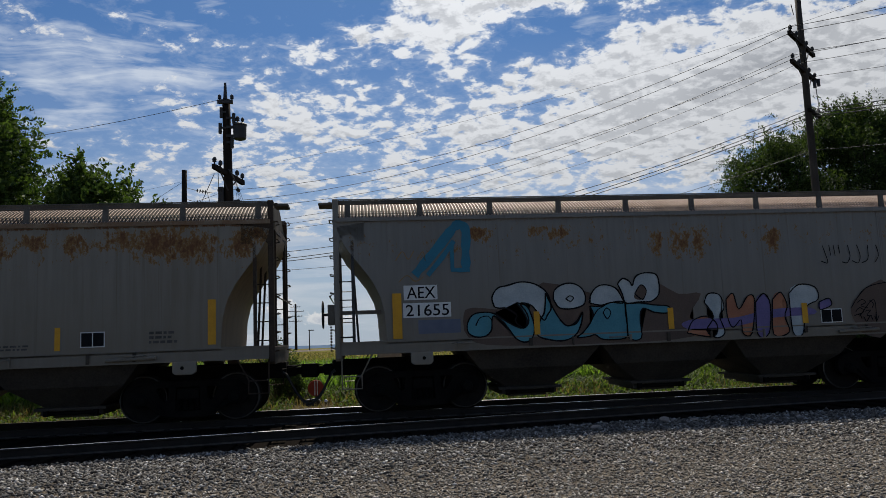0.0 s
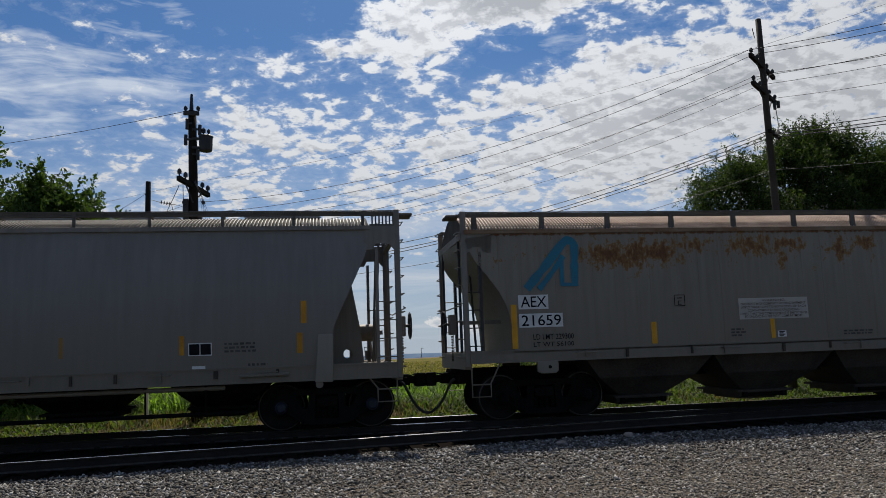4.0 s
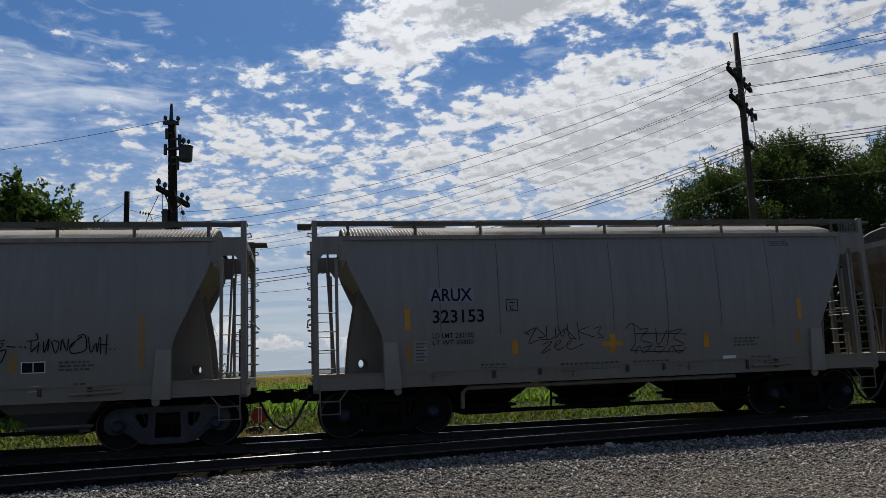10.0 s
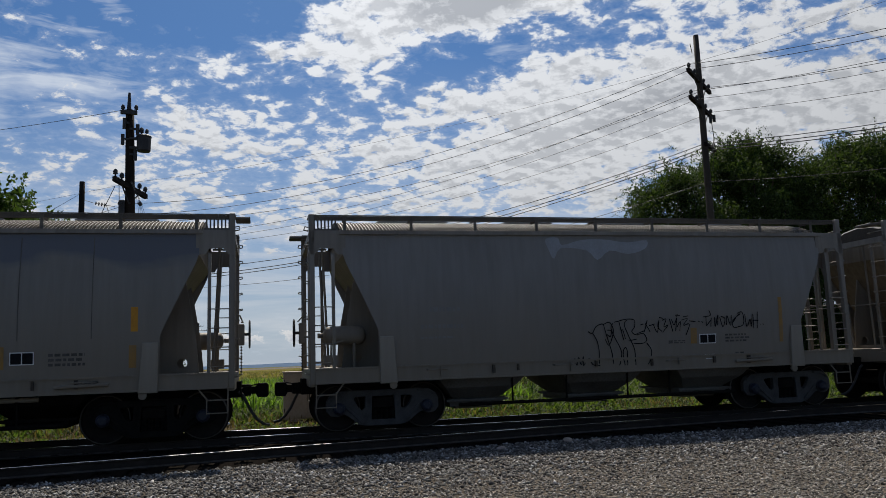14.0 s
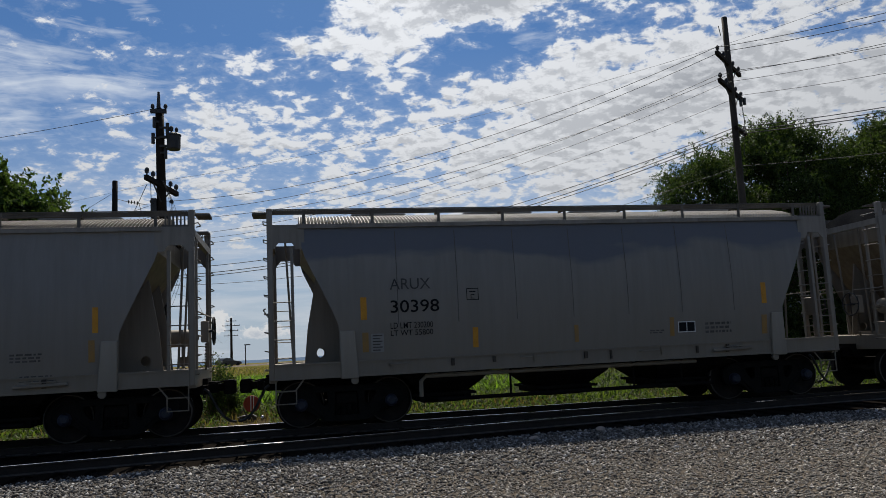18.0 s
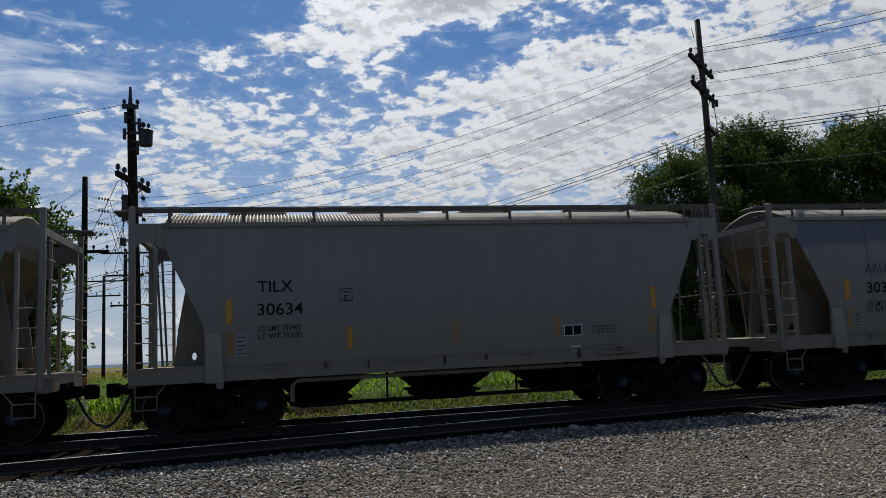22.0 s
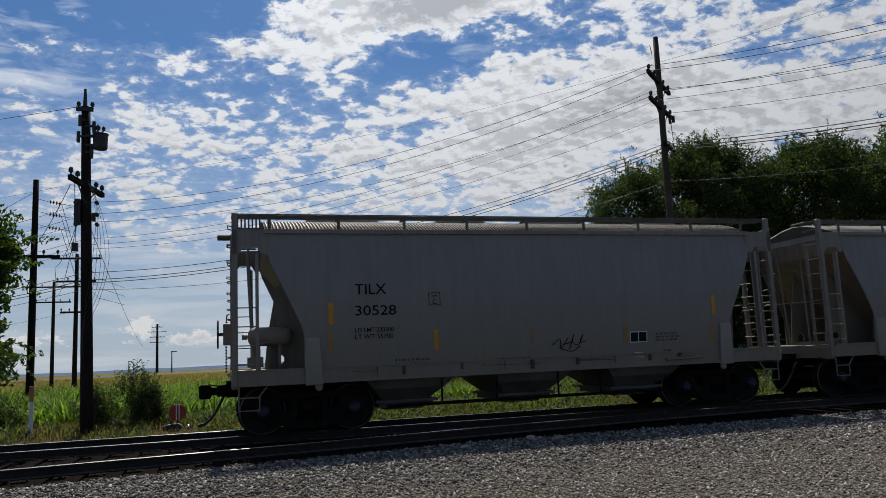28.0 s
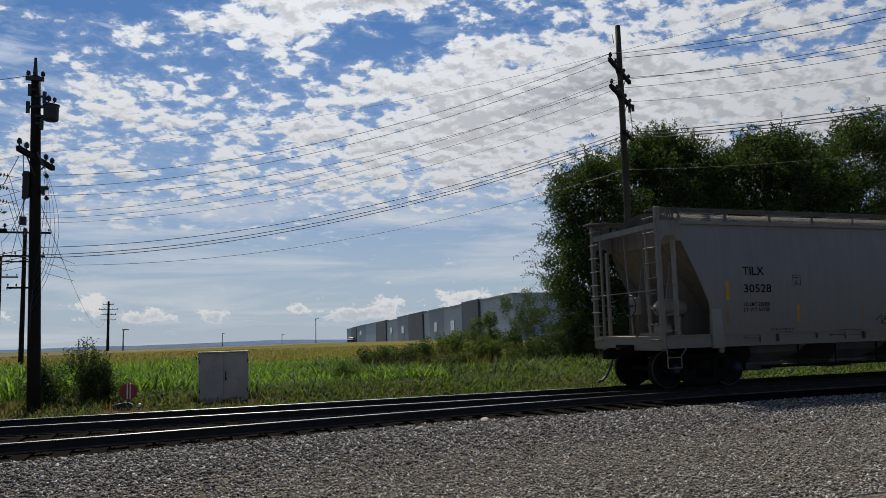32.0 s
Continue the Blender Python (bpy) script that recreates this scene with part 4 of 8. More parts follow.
def end_cage(parent, L, s, eave, top, mat, sill_z, inner, brake, thin=None):
    """End framing at the left (s = -1) or right end: corner posts, gussets, ladders, platform, steps."""
    e = 0.0 if s < 0 else L
    thin = thin or mat
    X = lambda d: e - s * d
    bx = lambda bm, a, b, y0, y1, z0, z1: box(bm, min(X(a), X(b)), max(X(a), X(b)), y0, y1, z0, z1)
    for sy in (-1, 1):
        yo, yi = sy * HALF, sy * (HALF - 0.11)
        bm = bmesh.new()
        bx(bm, 0.0, 0.11, min(yo, yi), max(yo, yi), sill_z - 0.3, top)
        part("corner_post", bm, mat, parent, bevel=0.012)
        bm = bmesh.new()
        bx(bm, inner - 0.16, inner - 0.10, min(yo, yi), max(yo, yi), sill_z, eave - 0.4)
        part("ladder_stile", bm, thin, parent)
        rungs(parent, [((X(0.1), sy * (HALF + 0.02), sill_z + 0.12 + i * 0.36), (X(inner - 0.12), sy * (HALF + 0.02), sill_z + 0.12 + i * 0.36)) for i in range(4)], thin)
        rungs(parent, [[(X(0.02), sy * 1.46, z), (X(-0.07), sy * 1.46, z + 0.02), (X(-0.07), sy * 1.05, z + 0.02), (X(0.02), sy * 1.05, z)] for z in [sill_z - 0.1 + i * 0.36 for i in range(9)]], mat, "end_ladder_rung")
        bm = bmesh.new()
        bx(bm, 0.0, 0.05, min(sy * 1.0, sy * 1.06), max(sy * 1.0, sy * 1.06), sill_z - 0.1, eave)
        part("end_ladder_stile", bm, thin, parent)
        bm = bmesh.new()
        tube(bm, [(X(0.12), sy * (HALF - 0.02), sill_z - 0.3), (X(0.12), sy * (HALF - 0.02), 0.52), (X(0.50), sy * (HALF - 0.02), 0.52), (X(0.50), sy * (HALF - 0.02), 0.78), (X(0.72), sy * (HALF - 0.02), sill_z - 0.2)], 0.016, 6)
        tube(bm, [(X(0.12), sy * (HALF - 0.02), 0.76), (X(0.50), sy * (HALF - 0.02), 0.76)], 0.014, 6)
        part("stirrup_step", bm, mat, parent)
        bm = bmesh.new()
        pts = [(0.0, eave + 0.06), (inner + 0.12, eave + 0.06), (inner + 0.12, eave - 0.42), (inner - 0.05, eave - 0.42), (inner - 0.12, eave - 0.30), (0.22, eave - 0.30), (0.12, eave - 0.42), (0.0, eave - 0.42)]
        prism(bm, [(X(a), z) for a, z in pts], min(sy * HALF, sy * (HALF - 0.025)), max(sy * HALF, sy * (HALF - 0.025)))
        part("corner_gusset", bm, mat, parent)
        bm = bmesh.new()
        tube(bm, [(X(0.34), sy * 0.42, eave - 0.1), (X(0.46), sy * 0.36, sill_z + 0.02)], 0.026, 6)
        part("end_brace", bm, thin, parent)
    bm = bmesh.new()
    bx(bm, 0.0, 0.10, -HALF, HALF, eave - 0.12, eave + 0.02)
    part("end_top_beam", bm, mat, parent)
    bm = bmesh.new()
    bx(bm, 0.0, 0.14, -1.45, 1.45, sill_z - 0.34, sill_z)
    part("end_sill", bm, mat, parent, bevel=0.01)
    bm = bmesh.new()
    bx(bm, 0.14, 1.0, -1.42, 1.42, sill_z - 0.05, sill_z)
    part("end_platform", bm, mat, parent)
    bm = bmesh.new()
    bx(bm, -0.28, 0.0, -1.40, -0.92, top - 0.105, top - 0.05)
    part("crossover_board", bm, M_WALK, parent, "steel end walkway overhanging the roof end", bevel=0.012)
    for sy in (-1, 1) if brake else ():
        bm = bmesh.new()
        comb, n = [(0.03, eave + 0.07)], 8
        for i in range(n):
            a = 0.03 + i * 0.07
            comb += [(a, top - 0.07), (a + 0.03, top - 0.07), (a + 0.03, eave + 0.11), (a + 0.07, eave + 0.11)]
        comb += [(0.03 + n * 0.07, eave + 0.07)]
        prism(bm, [(X(a), z) for a, z in comb], *sorted((sy * 1.44, sy * 1.41)))
        part("end_tread", bm, M_WALK, parent, "slotted upright tread at the walkway's end")
    bm = bmesh.new()
    tube(bm, [(X(-0.05), -1.45, 2.35), (X(-0.09), -1.4, 2.33), (X(-0.09), 1.4, 2.33), (X(-0.05), 1.45, 2.35)], 0.014, 5)
    part("grab_iron", bm, mat, parent)
    coupler(parent, e, s)
    if brake:
        hand_brake(parent, e, s)
        air_reservoir(parent, e, s)


def short_hopper(name, m, label):
    """Grey three-bay covered hopper with sloped side-sheet ends; the brake end is at its right."""
    L, eave, top = 12.35, 3.92, 4.31
    c = thing(name, m, label, "hopper car", "cars of the train")
    c["length"] = L
    for s in (-1, 1):
        bm = bmesh.new()
        # a gently bellied side sheet
        rings = []
        for j in range(15):
            z = 1.2 + (eave - 1.2) * j / 14
            x0 = 1.34 if z < 2.0 else (0.66 if z > 3.46 else 1.34 - 0.68 * (z - 2.0) / 1.46)
            belly = 0.09 * math.sin(math.pi * j / 14)
            rings.append([(x0 + (L - 2 * x0) * i / 24, s * (HALF - 0.03 + belly), z) for i in range(25)])
        loft(bm, rings, close=False)
        back = bmesh.ops.duplicate(bm, geom=bm.faces[:])
        bmesh.ops.translate(bm, vec=(0, -s * 0.03, 0), verts=[v for v in back["geom"] if isinstance(v, bmesh.types.BMVert)])
        part("side_sheet", bm, M_GREY, c, smooth=True)
        for i in range(1, 8):
            if s > 0:
                break
            bm = bmesh.new()
            x = 1.9 + (L - 3.8) * (i - 0.5) / 7
            rr = []
            for j in range(9):
                z = 1.95 + (eave - 2.05) * j / 8
                y = s * (HALF - 0.028 + 0.09 * math.sin(math.pi * (z - 1.2) / (eave - 1.2)) + 0.004)
                rr.append([(x - 0.008, y, z), (x + 0.008, y, z)])
            loft(bm, rr, close=False)
            part("weld_seam", bm, M_JOINT, c)
        channel(c, L, s, 0.97, 1.275, 0.045, 0.03, M_STEEL)
        for sx in (0, 1):
            bm = bmesh.new()
            p = [(1.36, 1.86), (1.64, 1.86), (1.70, 0.94), (1.36, 0.94)]
            prism(bm, [((L - a) if sx else a, z) for a, z in p], *sorted((s * (HALF + 0.07), s * (HALF - 0.02))))
            part("jacking_pad", bm, M_PAD, c, "pale bolster stiffener plate on the sill", bevel=0.01)
            bm = bmesh.new()
            cx = (L - 1.62) if sx else 1.62
            lathe(bm, [(0.035, s * 1.5), (0.075, s * 1.5), (0.075, s * 1.56), (0.035, s * 1.56)], n=10, cx=cx, cz=0.90)
            part("tow_ring", bm, M_STEEL, c)
        bm = bmesh.new()
        box(bm, 0.6, L - 0.6, *sorted((s * (HALF + 0.03), s * (HALF - 0.07))), eave - 0.02, eave + 0.06)
        part("eave_chord", bm, M_STEEL, c)
        for i in range(9):
            bm = bmesh.new()
            x = 0.72 + (L - 1.44) * i / 8
            box(bm, x - 0.03, x + 0.03, *sorted((s * 1.42, s * 1.40)), eave + 0.05, top - 0.02)
            box(bm, x - 0.02, x + 0.02, *sorted((s * 1.40, s * 1.06)), top - 0.10, top - 0.06)
            part("running_board_bracket", bm, M_WALK, c)
        walkway_edge(c, 0.0, L, *sorted((s * 1.43, s * 1.40)), top, M_WALK)
        running_board(c, 0.0, L, *sorted((s * 1.37, s * 1.06)), top - 0.05, M_WALK)
    for sx in (0, 1):
        X = (lambda a: L - a) if sx else (lambda a: a)
        bm = bmesh.new()
        prism(bm, [(X(0.66), eave), (X(0.66), 3.50), (X(2.35), 1.25), (X(2.45), 1.25), (X(0.76), 3.54), (X(0.76), eave)], -(HALF - 0.05), HALF - 0.05)
        part("end_slope_sheet", bm, M_SLOPE, c, "brown dusty sloping end sheet")
        bm = bmesh.new()
        arc = [(1.03 - 0.10 * math.cos(q * 0.3927), 0.10 * math.sin(q * 0.3927)) for q in range(9)]
        for y0 in (-0.62, 0.59):    # a drilled web: upper and lower half meet round the hole
            prism(bm, [(X(a), z) for a, z in [(0.98, 3.1), (0.78, 2.0), (0.725, 1.46)] + [(a, 1.46 + b) for a, b in arc] + [(2.13, 1.46)]], y0, y0 + 0.03)
            prism(bm, [(X(a), z) for a, z in [(0.70, 1.22), (2.3, 1.22), (2.13, 1.46)] + [(a, 1.46 - b) for a, b in arc[::-1]] + [(0.725, 1.46)]], y0, y0 + 0.03)
        box(bm, min(X(0.80), X(0.84)), max(X(0.80), X(0.84)), -0.59, 0.59, 1.22, 1.34)
        part("end_shear_plate", bm, M_STEEL, c)
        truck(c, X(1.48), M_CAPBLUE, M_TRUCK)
    roof_of(c, 0.62, L - 0.62, eave + 0.05, 4.37, M_ROOF)
    hatch_row(c, 1.2, L - 1.2, 4.37, M_ROOF)
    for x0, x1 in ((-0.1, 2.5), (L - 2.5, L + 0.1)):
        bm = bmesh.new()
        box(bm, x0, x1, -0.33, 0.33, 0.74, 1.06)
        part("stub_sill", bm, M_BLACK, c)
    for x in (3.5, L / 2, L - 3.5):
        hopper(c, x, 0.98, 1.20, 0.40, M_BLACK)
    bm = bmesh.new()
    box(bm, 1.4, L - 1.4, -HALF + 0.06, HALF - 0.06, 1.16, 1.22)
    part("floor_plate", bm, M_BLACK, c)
    end_cage(c, L, -1, eave, top, M_STEEL, 1.26, 0.6, False)
    end_cage(c, L, 1, eave, top, M_STEEL, 1.26, 0.6, True)
    return c


def long_hopper(name, m, label):
    """Rusty round-ended three-bay covered hopper."""
    L, eave, top = 13.55, 3.82, 4.26
    c = thing(name, m, label, "hopper car", "cars of the train")
    c["length"] = L
    bow = [(0.06, eave), (0.10, 3.55), (0.28, 3.22), (0.52, 2.92), (0.74, 2.62), (0.90, 2.30), (0.98, 1.95), (1.02, 1.30)]

    def inset(z):
        for (a, za), (b, zb) in zip(bow, bow[1:]):
            if za >= z >= zb:
                return a + (b - a) * (za - z) / (za - zb)
        return bow[-1][0]
    for s in (-1, 1):
        bm = bmesh.new()
        rings = []
        for j in range(21):
            z = 1.36 + (eave - 1.36) * j / 20
            x0 = inset(z)
            belly = 0.03
            rings.append([(x0 + (L - 2 * x0) * i / 24, s * (HALF - 0.03 + belly), z) for i in range(25)])
        loft(bm, rings, close=False)
        back = bmesh.ops.duplicate(bm, geom=bm.faces[:])
        bmesh.ops.translate(bm, vec=(0, -s * 0.03, 0), verts=[v for v in back["geom"] if isinstance(v, bmesh.types.BMVert)])
        part("side_sheet", bm, M_RUST, c, smooth=True)
        for x in (1.95, 5.6, 8.0, L - 1.95):
            bm = bmesh.new()
            box(bm, x - 0.012, x + 0.012, *sorted((s * (HALF + 0.006), s * (HALF - 0.02))), 1.4, eave)
            part("weld_seam", bm, M_RUST, c)
        channel(c, L, s, 1.17, 1.42, 0.03, 0.02, M_STEEL)
        for sx in (0, 1):
            bm = bmesh.new()
            p = [(1.46, 1.18), (1.90, 1.18), (1.90, 0.98), (1.84, 0.93), (1.54, 0.93), (1.46, 0.98)]
            prism(bm, [((L - a) if sx else a, z) for a, z in p], *sorted((s * (HALF + 0.04), s * (HALF - 0.04))))
            pad = part("jacking_pad", bm, M_PAD, c, "pale jacking pad below the sill", bevel=0.01)
            # no hole is cut: a black disc is painted shade for its inside
            bm = bmesh.new()
            hx = (L - 1.72) if sx else 1.72
            lathe(bm, [(0.0, s * (HALF + 0.046)), (0.035, s * (HALF + 0.046)), (0.035, s * HALF), (0.0, s * HALF)], n=10, cx=hx, cz=1.06)
            part("tow_hole", bm, M_BLACK, pad)
        bm = bmesh.new()
        box(bm, 0.06, L - 0.06, *sorted((s * (HALF + 0.04), s * (HALF - 0.07))), eave - 0.03, eave + 0.05)
        part("eave_chord", bm, M_EAVE, c)
        for i in range(10):
            bm = bmesh.new()
            x = 0.30 + (L - 0.6) * i / 9
            prism(bm, [(x - 0.06, eave + 0.04), (x + 0.06, eave + 0.04), (x + 0.05, top - 0.05), (x - 0.05, top - 0.05)], *sorted((s * 1.44, s * 1.40)))
            part("running_board_bracket", bm, M_WALK, c)
        walkway_edge(c, 0.0, L, *sorted((s * 1.45, s * 1.42)), top, M_WALK)
        running_board(c, 0.0, L, *sorted((s * 1.38, s * 1.06)), top - 0.05, M_WALK)
    for sx in (0, 1):
        X = (lambda a: L - a) if sx else (lambda a: a)
        bm = bmesh.new()
        n = len(bow)
        va = [bm.verts.new((X(a + 0.02), -HALF + 0.03, z)) for a, z in bow]
        vm = [bm.verts.new((X(a - 0.08), 0.0, z)) for a, z in bow]
        vb = [bm.verts.new((X(a - 0.06), HALF - 0.03, z)) for a, z in bow]
        for p, q in ((va, vm), (vm, vb)):
            for i in range(n - 1):
                bm.faces.new((p[i], p[i + 1], q[i + 1], q[i]))
        part("end_sheet", bm, M_END if sx else M_WORN, c, "brown curved end sheet" if sx else "grey-brown curved end sheet", smooth=True)
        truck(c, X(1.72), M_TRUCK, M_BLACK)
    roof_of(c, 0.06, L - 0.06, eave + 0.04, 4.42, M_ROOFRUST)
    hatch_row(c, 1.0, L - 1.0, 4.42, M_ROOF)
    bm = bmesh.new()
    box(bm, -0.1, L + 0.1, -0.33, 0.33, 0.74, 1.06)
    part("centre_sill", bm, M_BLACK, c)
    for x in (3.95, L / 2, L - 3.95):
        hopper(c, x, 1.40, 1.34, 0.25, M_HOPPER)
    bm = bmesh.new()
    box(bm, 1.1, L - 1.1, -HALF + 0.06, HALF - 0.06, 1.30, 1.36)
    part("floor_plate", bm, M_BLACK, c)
    end_cage(c, L, -1, eave, top, M_STEEL, 1.40, 0.5, False, M_IRON)
    end_cage(c, L, 1, eave, top, M_BROWN, 1.40, 0.5, False, M_BROWN)
    hand_brake(c, 0.0, -1)
    bm = bmesh.new()
    box(bm, 0.1, 1.3, -0.75, -0.67, 1.98, 2.06)
    part("brake_shaft_guard", bm, M_STEEL, c)
    return c


CAR_Z = RAIL_Z
# left end of each wagon on the train's own measure, and whether it runs turned about
AT = {"a": (46.85, False), "b": (32.15, False), "c": (18.55, False), "d": (4.95, False), "e": (-8.65, True), "f": (-22.40, False), "g": (-36.10, False), "h": (-49.87, True)}

CAR_LEN = {k: 13.55 if k in "ab" else 12.35 for k in AT}


def car_pose(key, run):
    x, turned = AT[key]
    return pose(x + CAR_LEN[key] + run, TRACK_Y, CAR_Z, 0, 0, 180) if turned else pose(x + run, TRACK_Y, CAR_Z)


cars = {}
cars["b"] = long_hopper("hopper_car", car_pose("b", 0), "rust-streaked grey round-ended hopper car with a teal arrow logo")
cars["a"] = tagged(copy_thing(cars["b"], car_pose("a", 0)), "grey round-ended hopper car with colourful spray lettering")
cars["d"] = short_hopper("hopper_car", car_pose("d", 0), "grey covered hopper car with bold navy lettering and black scribbles")
for key, words in (("c", "plain grey covered hopper car with red spray scrawl"), ("e", "grey covered hopper car with worn lettering and black tags"),
                   ("f", "grey covered hopper car with dark patched upper side"), ("g", "clean grey covered hopper car with black lettering"),
                   ("h", "last grey covered hopper car of the train, free end coupler")):
    cars[key] = tagged(copy_thing(cars["d"], car_pose(key, 0)), words)
for key in "cegh":    # the smooth-sided wagons show no plate joints
    for o in [o for o in cars[key].children if o.name.startswith("weld_seam")]:
        bpy.data.objects.remove(o)
for o in cars["a"].children:
    if o.name.split(".")[0] in ("side_sheet", "weld_seam", "eave_chord"):
        o.data = o.data.copy()
        o.data.materials[0] = M_WORN
for key in "eh":    # turned wagons carry their brake gear on the other side
    for o in cars[key].children:
        if o.name.split(".")[0] in ("hand_brake_wheel", "brake_housing"):
            o.matrix_basis = pose(0, 1.24, 0)
for key in "eh":
    for o in cars[key].children:
        if o.name.startswith("discharge_hopper"):
            o.data = o.data.copy()
            o.data.materials[0] = M_HOPPERPALE
for o in cars["e"].children_recursive:
    if o.name.startswith("side_frame"):
        o.data = o.data.copy()
        o.data.materials[0] = M_TRUCKPALE
for o in cars["f"].children:
    if o.name.startswith("side_sheet"):
        o.data = o.data.copy()
        o.data.materials[0] = M_GREY2


def side_pipe(key):
    """The long discharge pipe slung below the near sill, with its drop legs and lower rod."""
    c, L = cars[key], CAR_LEN[key]
    bm = bmesh.new()
    tube(bm, [(2.95, -1.30, 0.50), (2.95, -1.32, 0.80), (3.05, -1.33, 0.90), (L - 3.4, -1.33, 0.90)], 0.045, 8)
    part("discharge_pipe", bm, M_STEEL, c, "long grey discharge pipe below the sill")
    for x in (4.8, 7.5, 8.6):
        bm = bmesh.new()
        cyl(bm, (x, -1.33, 0.86), (x, -1.30, 0.44), 0.022, 6)
        part("pipe_drop", bm, M_BLACK, c)
        bm = bmesh.new()
        box(bm, x - 0.03, x + 0.03, -1.36, -1.3, 0.86, 1.0)
        part("pipe_hanger", bm, M_BLACK, c)
    bm = bmesh.new()
    cyl(bm, (3.3, -1.28, 0.42), (L - 3.0, -1.28, 0.42), 0.04, 8)
    part("lower_pipe", bm, M_BLACK, c)


for key in "cdfg":
    side_pipe(key)
for key in "eh":
    c = cars[key]
    bm = bmesh.new()
    cyl(bm, (3.0, 1.28, 0.44), (CAR_LEN[key] - 3.0, 1.28, 0.44), 0.035, 8)
    part("lower_pipe", bm, M_BLACK, c)
    for x in (4.6, 5.6, 7.0, 8.2):
        bm = bmesh.new()
        cyl(bm, (x, 1.3, 1.0), (x, 1.28, 0.44), 0.02, 6)
        part("pipe_drop", bm, M_BLACK, c)


def sill_fittings(key):
    """Small fittings along the near sill: brackets, a grab bar, tie-down loops and a short pipe."""
    c, L, turned = cars[key], CAR_LEN[key], AT[key][1]
    U = (lambda u: L - u) if turned else (lambda u: u)
    o = 1 if turned else -1
    rng = random.Random(ord(key))
    zt = 1.275 if key not in "ab" else 1.42
    span = lambda u, w: sorted((U(u - w), U(u + w)))
    for i in range(9):
        u = 2.1 + (L - 4.2) * (i + rng.uniform(0.2, 0.8)) / 9
        bm = bmesh.new()
        box(bm, *span(u, rng.uniform(0.015, 0.04)), *sorted((o * (HALF + 0.005), o * (HALF + 0.05))), zt - rng.uniform(0.16, 0.24), zt - 0.05)
        part("sill_bracket", bm, M_HOPPER if i % 3 else M_STEEL, c)
    for u in (2.5, L * 0.42, L * 0.63, L - 2.6):
        bm = bmesh.new()
        tube(bm, [(U(u - 0.2), o * HALF, zt - 0.1), (U(u - 0.2), o * (HALF + 0.09), zt - 0.1), (U(u + 0.2), o * (HALF + 0.09), zt - 0.1), (U(u + 0.2), o * HALF, zt - 0.1)], 0.012, 5)
        part("grab_bar", bm, M_STEEL, c)
    bm = bmesh.new()
    tube(bm, [(U(L - 3.1), o * (HALF + 0.05), zt - 0.17), (U(L - 2.2), o * (HALF + 0.05), zt - 0.15)], 0.035, 8)
    part("sill_pipe", bm, M_STEEL, c)


for key in AT:
    sill_fittings(key)


# ------------------------------------------------------------ poles, wires, line-side things
def turned_prism(bm, p0, p1, w, h):
    """A rectangular bar between two points."""
    p0, p1 = Vector(p0), Vector(p1)
    d = (p1 - p0).normalized()
    u = d.cross(Vector((0, 0, 1))).normalized() * w / 2
    v = Vector((0, 0, h / 2))
    loft(bm, [[p + u + v, p - u + v, p - u - v, p + u - v] for p in (p0, p1)])


def pole_shaft(parent, base, top, r0, r1, mat):
    bm = bmesh.new()
    n = 14
    b, t = Vector(base), Vector(top)
    rings = []
    for j in range(9):
        f = j / 8
        c = b.lerp(t, f)
        r = r0 + (r1 - r0) * f
        rings.append([c + Vector((math.cos(6.28318 * i / n), math.sin(6.28318 * i / n), 0)) * r * (1 + 0.05 * noise.noise((i * 0.7, j * 0.6, base[0]))) for i in range(n)])
    loft(bm, rings)
    return part("shaft", bm, mat, parent, smooth=True)


def insulator(parent, p, s=1.0):
    bm = bmesh.new()
    prof = [(0.0, 0.0), (0.02, 0.0), (0.02, 0.06), (0.055, 0.07), (0.05, 0.11), (0.06, 0.12), (0.045, 0.17), (0.02, 0.2), (0.0, 0.2)]
    n = 8
    loft(bm, [[(p[0] + r * s * math.cos(6.28318 * i / n), p[1] + r * s * math.sin(6.28318 * i / n), p[2] + z * s) for i in range(n)] for r, z in prof])
    return part("insulator", bm, M_IRON, parent)


def arm(parent, p0, p1, braces=None, pins=(0.05, 0.3, 0.7, 0.95), h=0.12):
    bm = bmesh.new()
    turned_prism(bm, p0, p1, 0.10, h)
    part("crossarm", bm, M_POLE, parent)
    for f in pins:
        q = Vector(p0).lerp(Vector(p1), f)
        insulator(parent, (q.x, q.y, q.z + h / 2))
    if braces:
        bm = bmesh.new()
        for f in (0.2, 0.8):
            q = Vector(p0).lerp(Vector(p1), f)
            tube(bm, [q, braces], 0.02, 5)
        part("arm_brace", bm, M_IRON, parent)


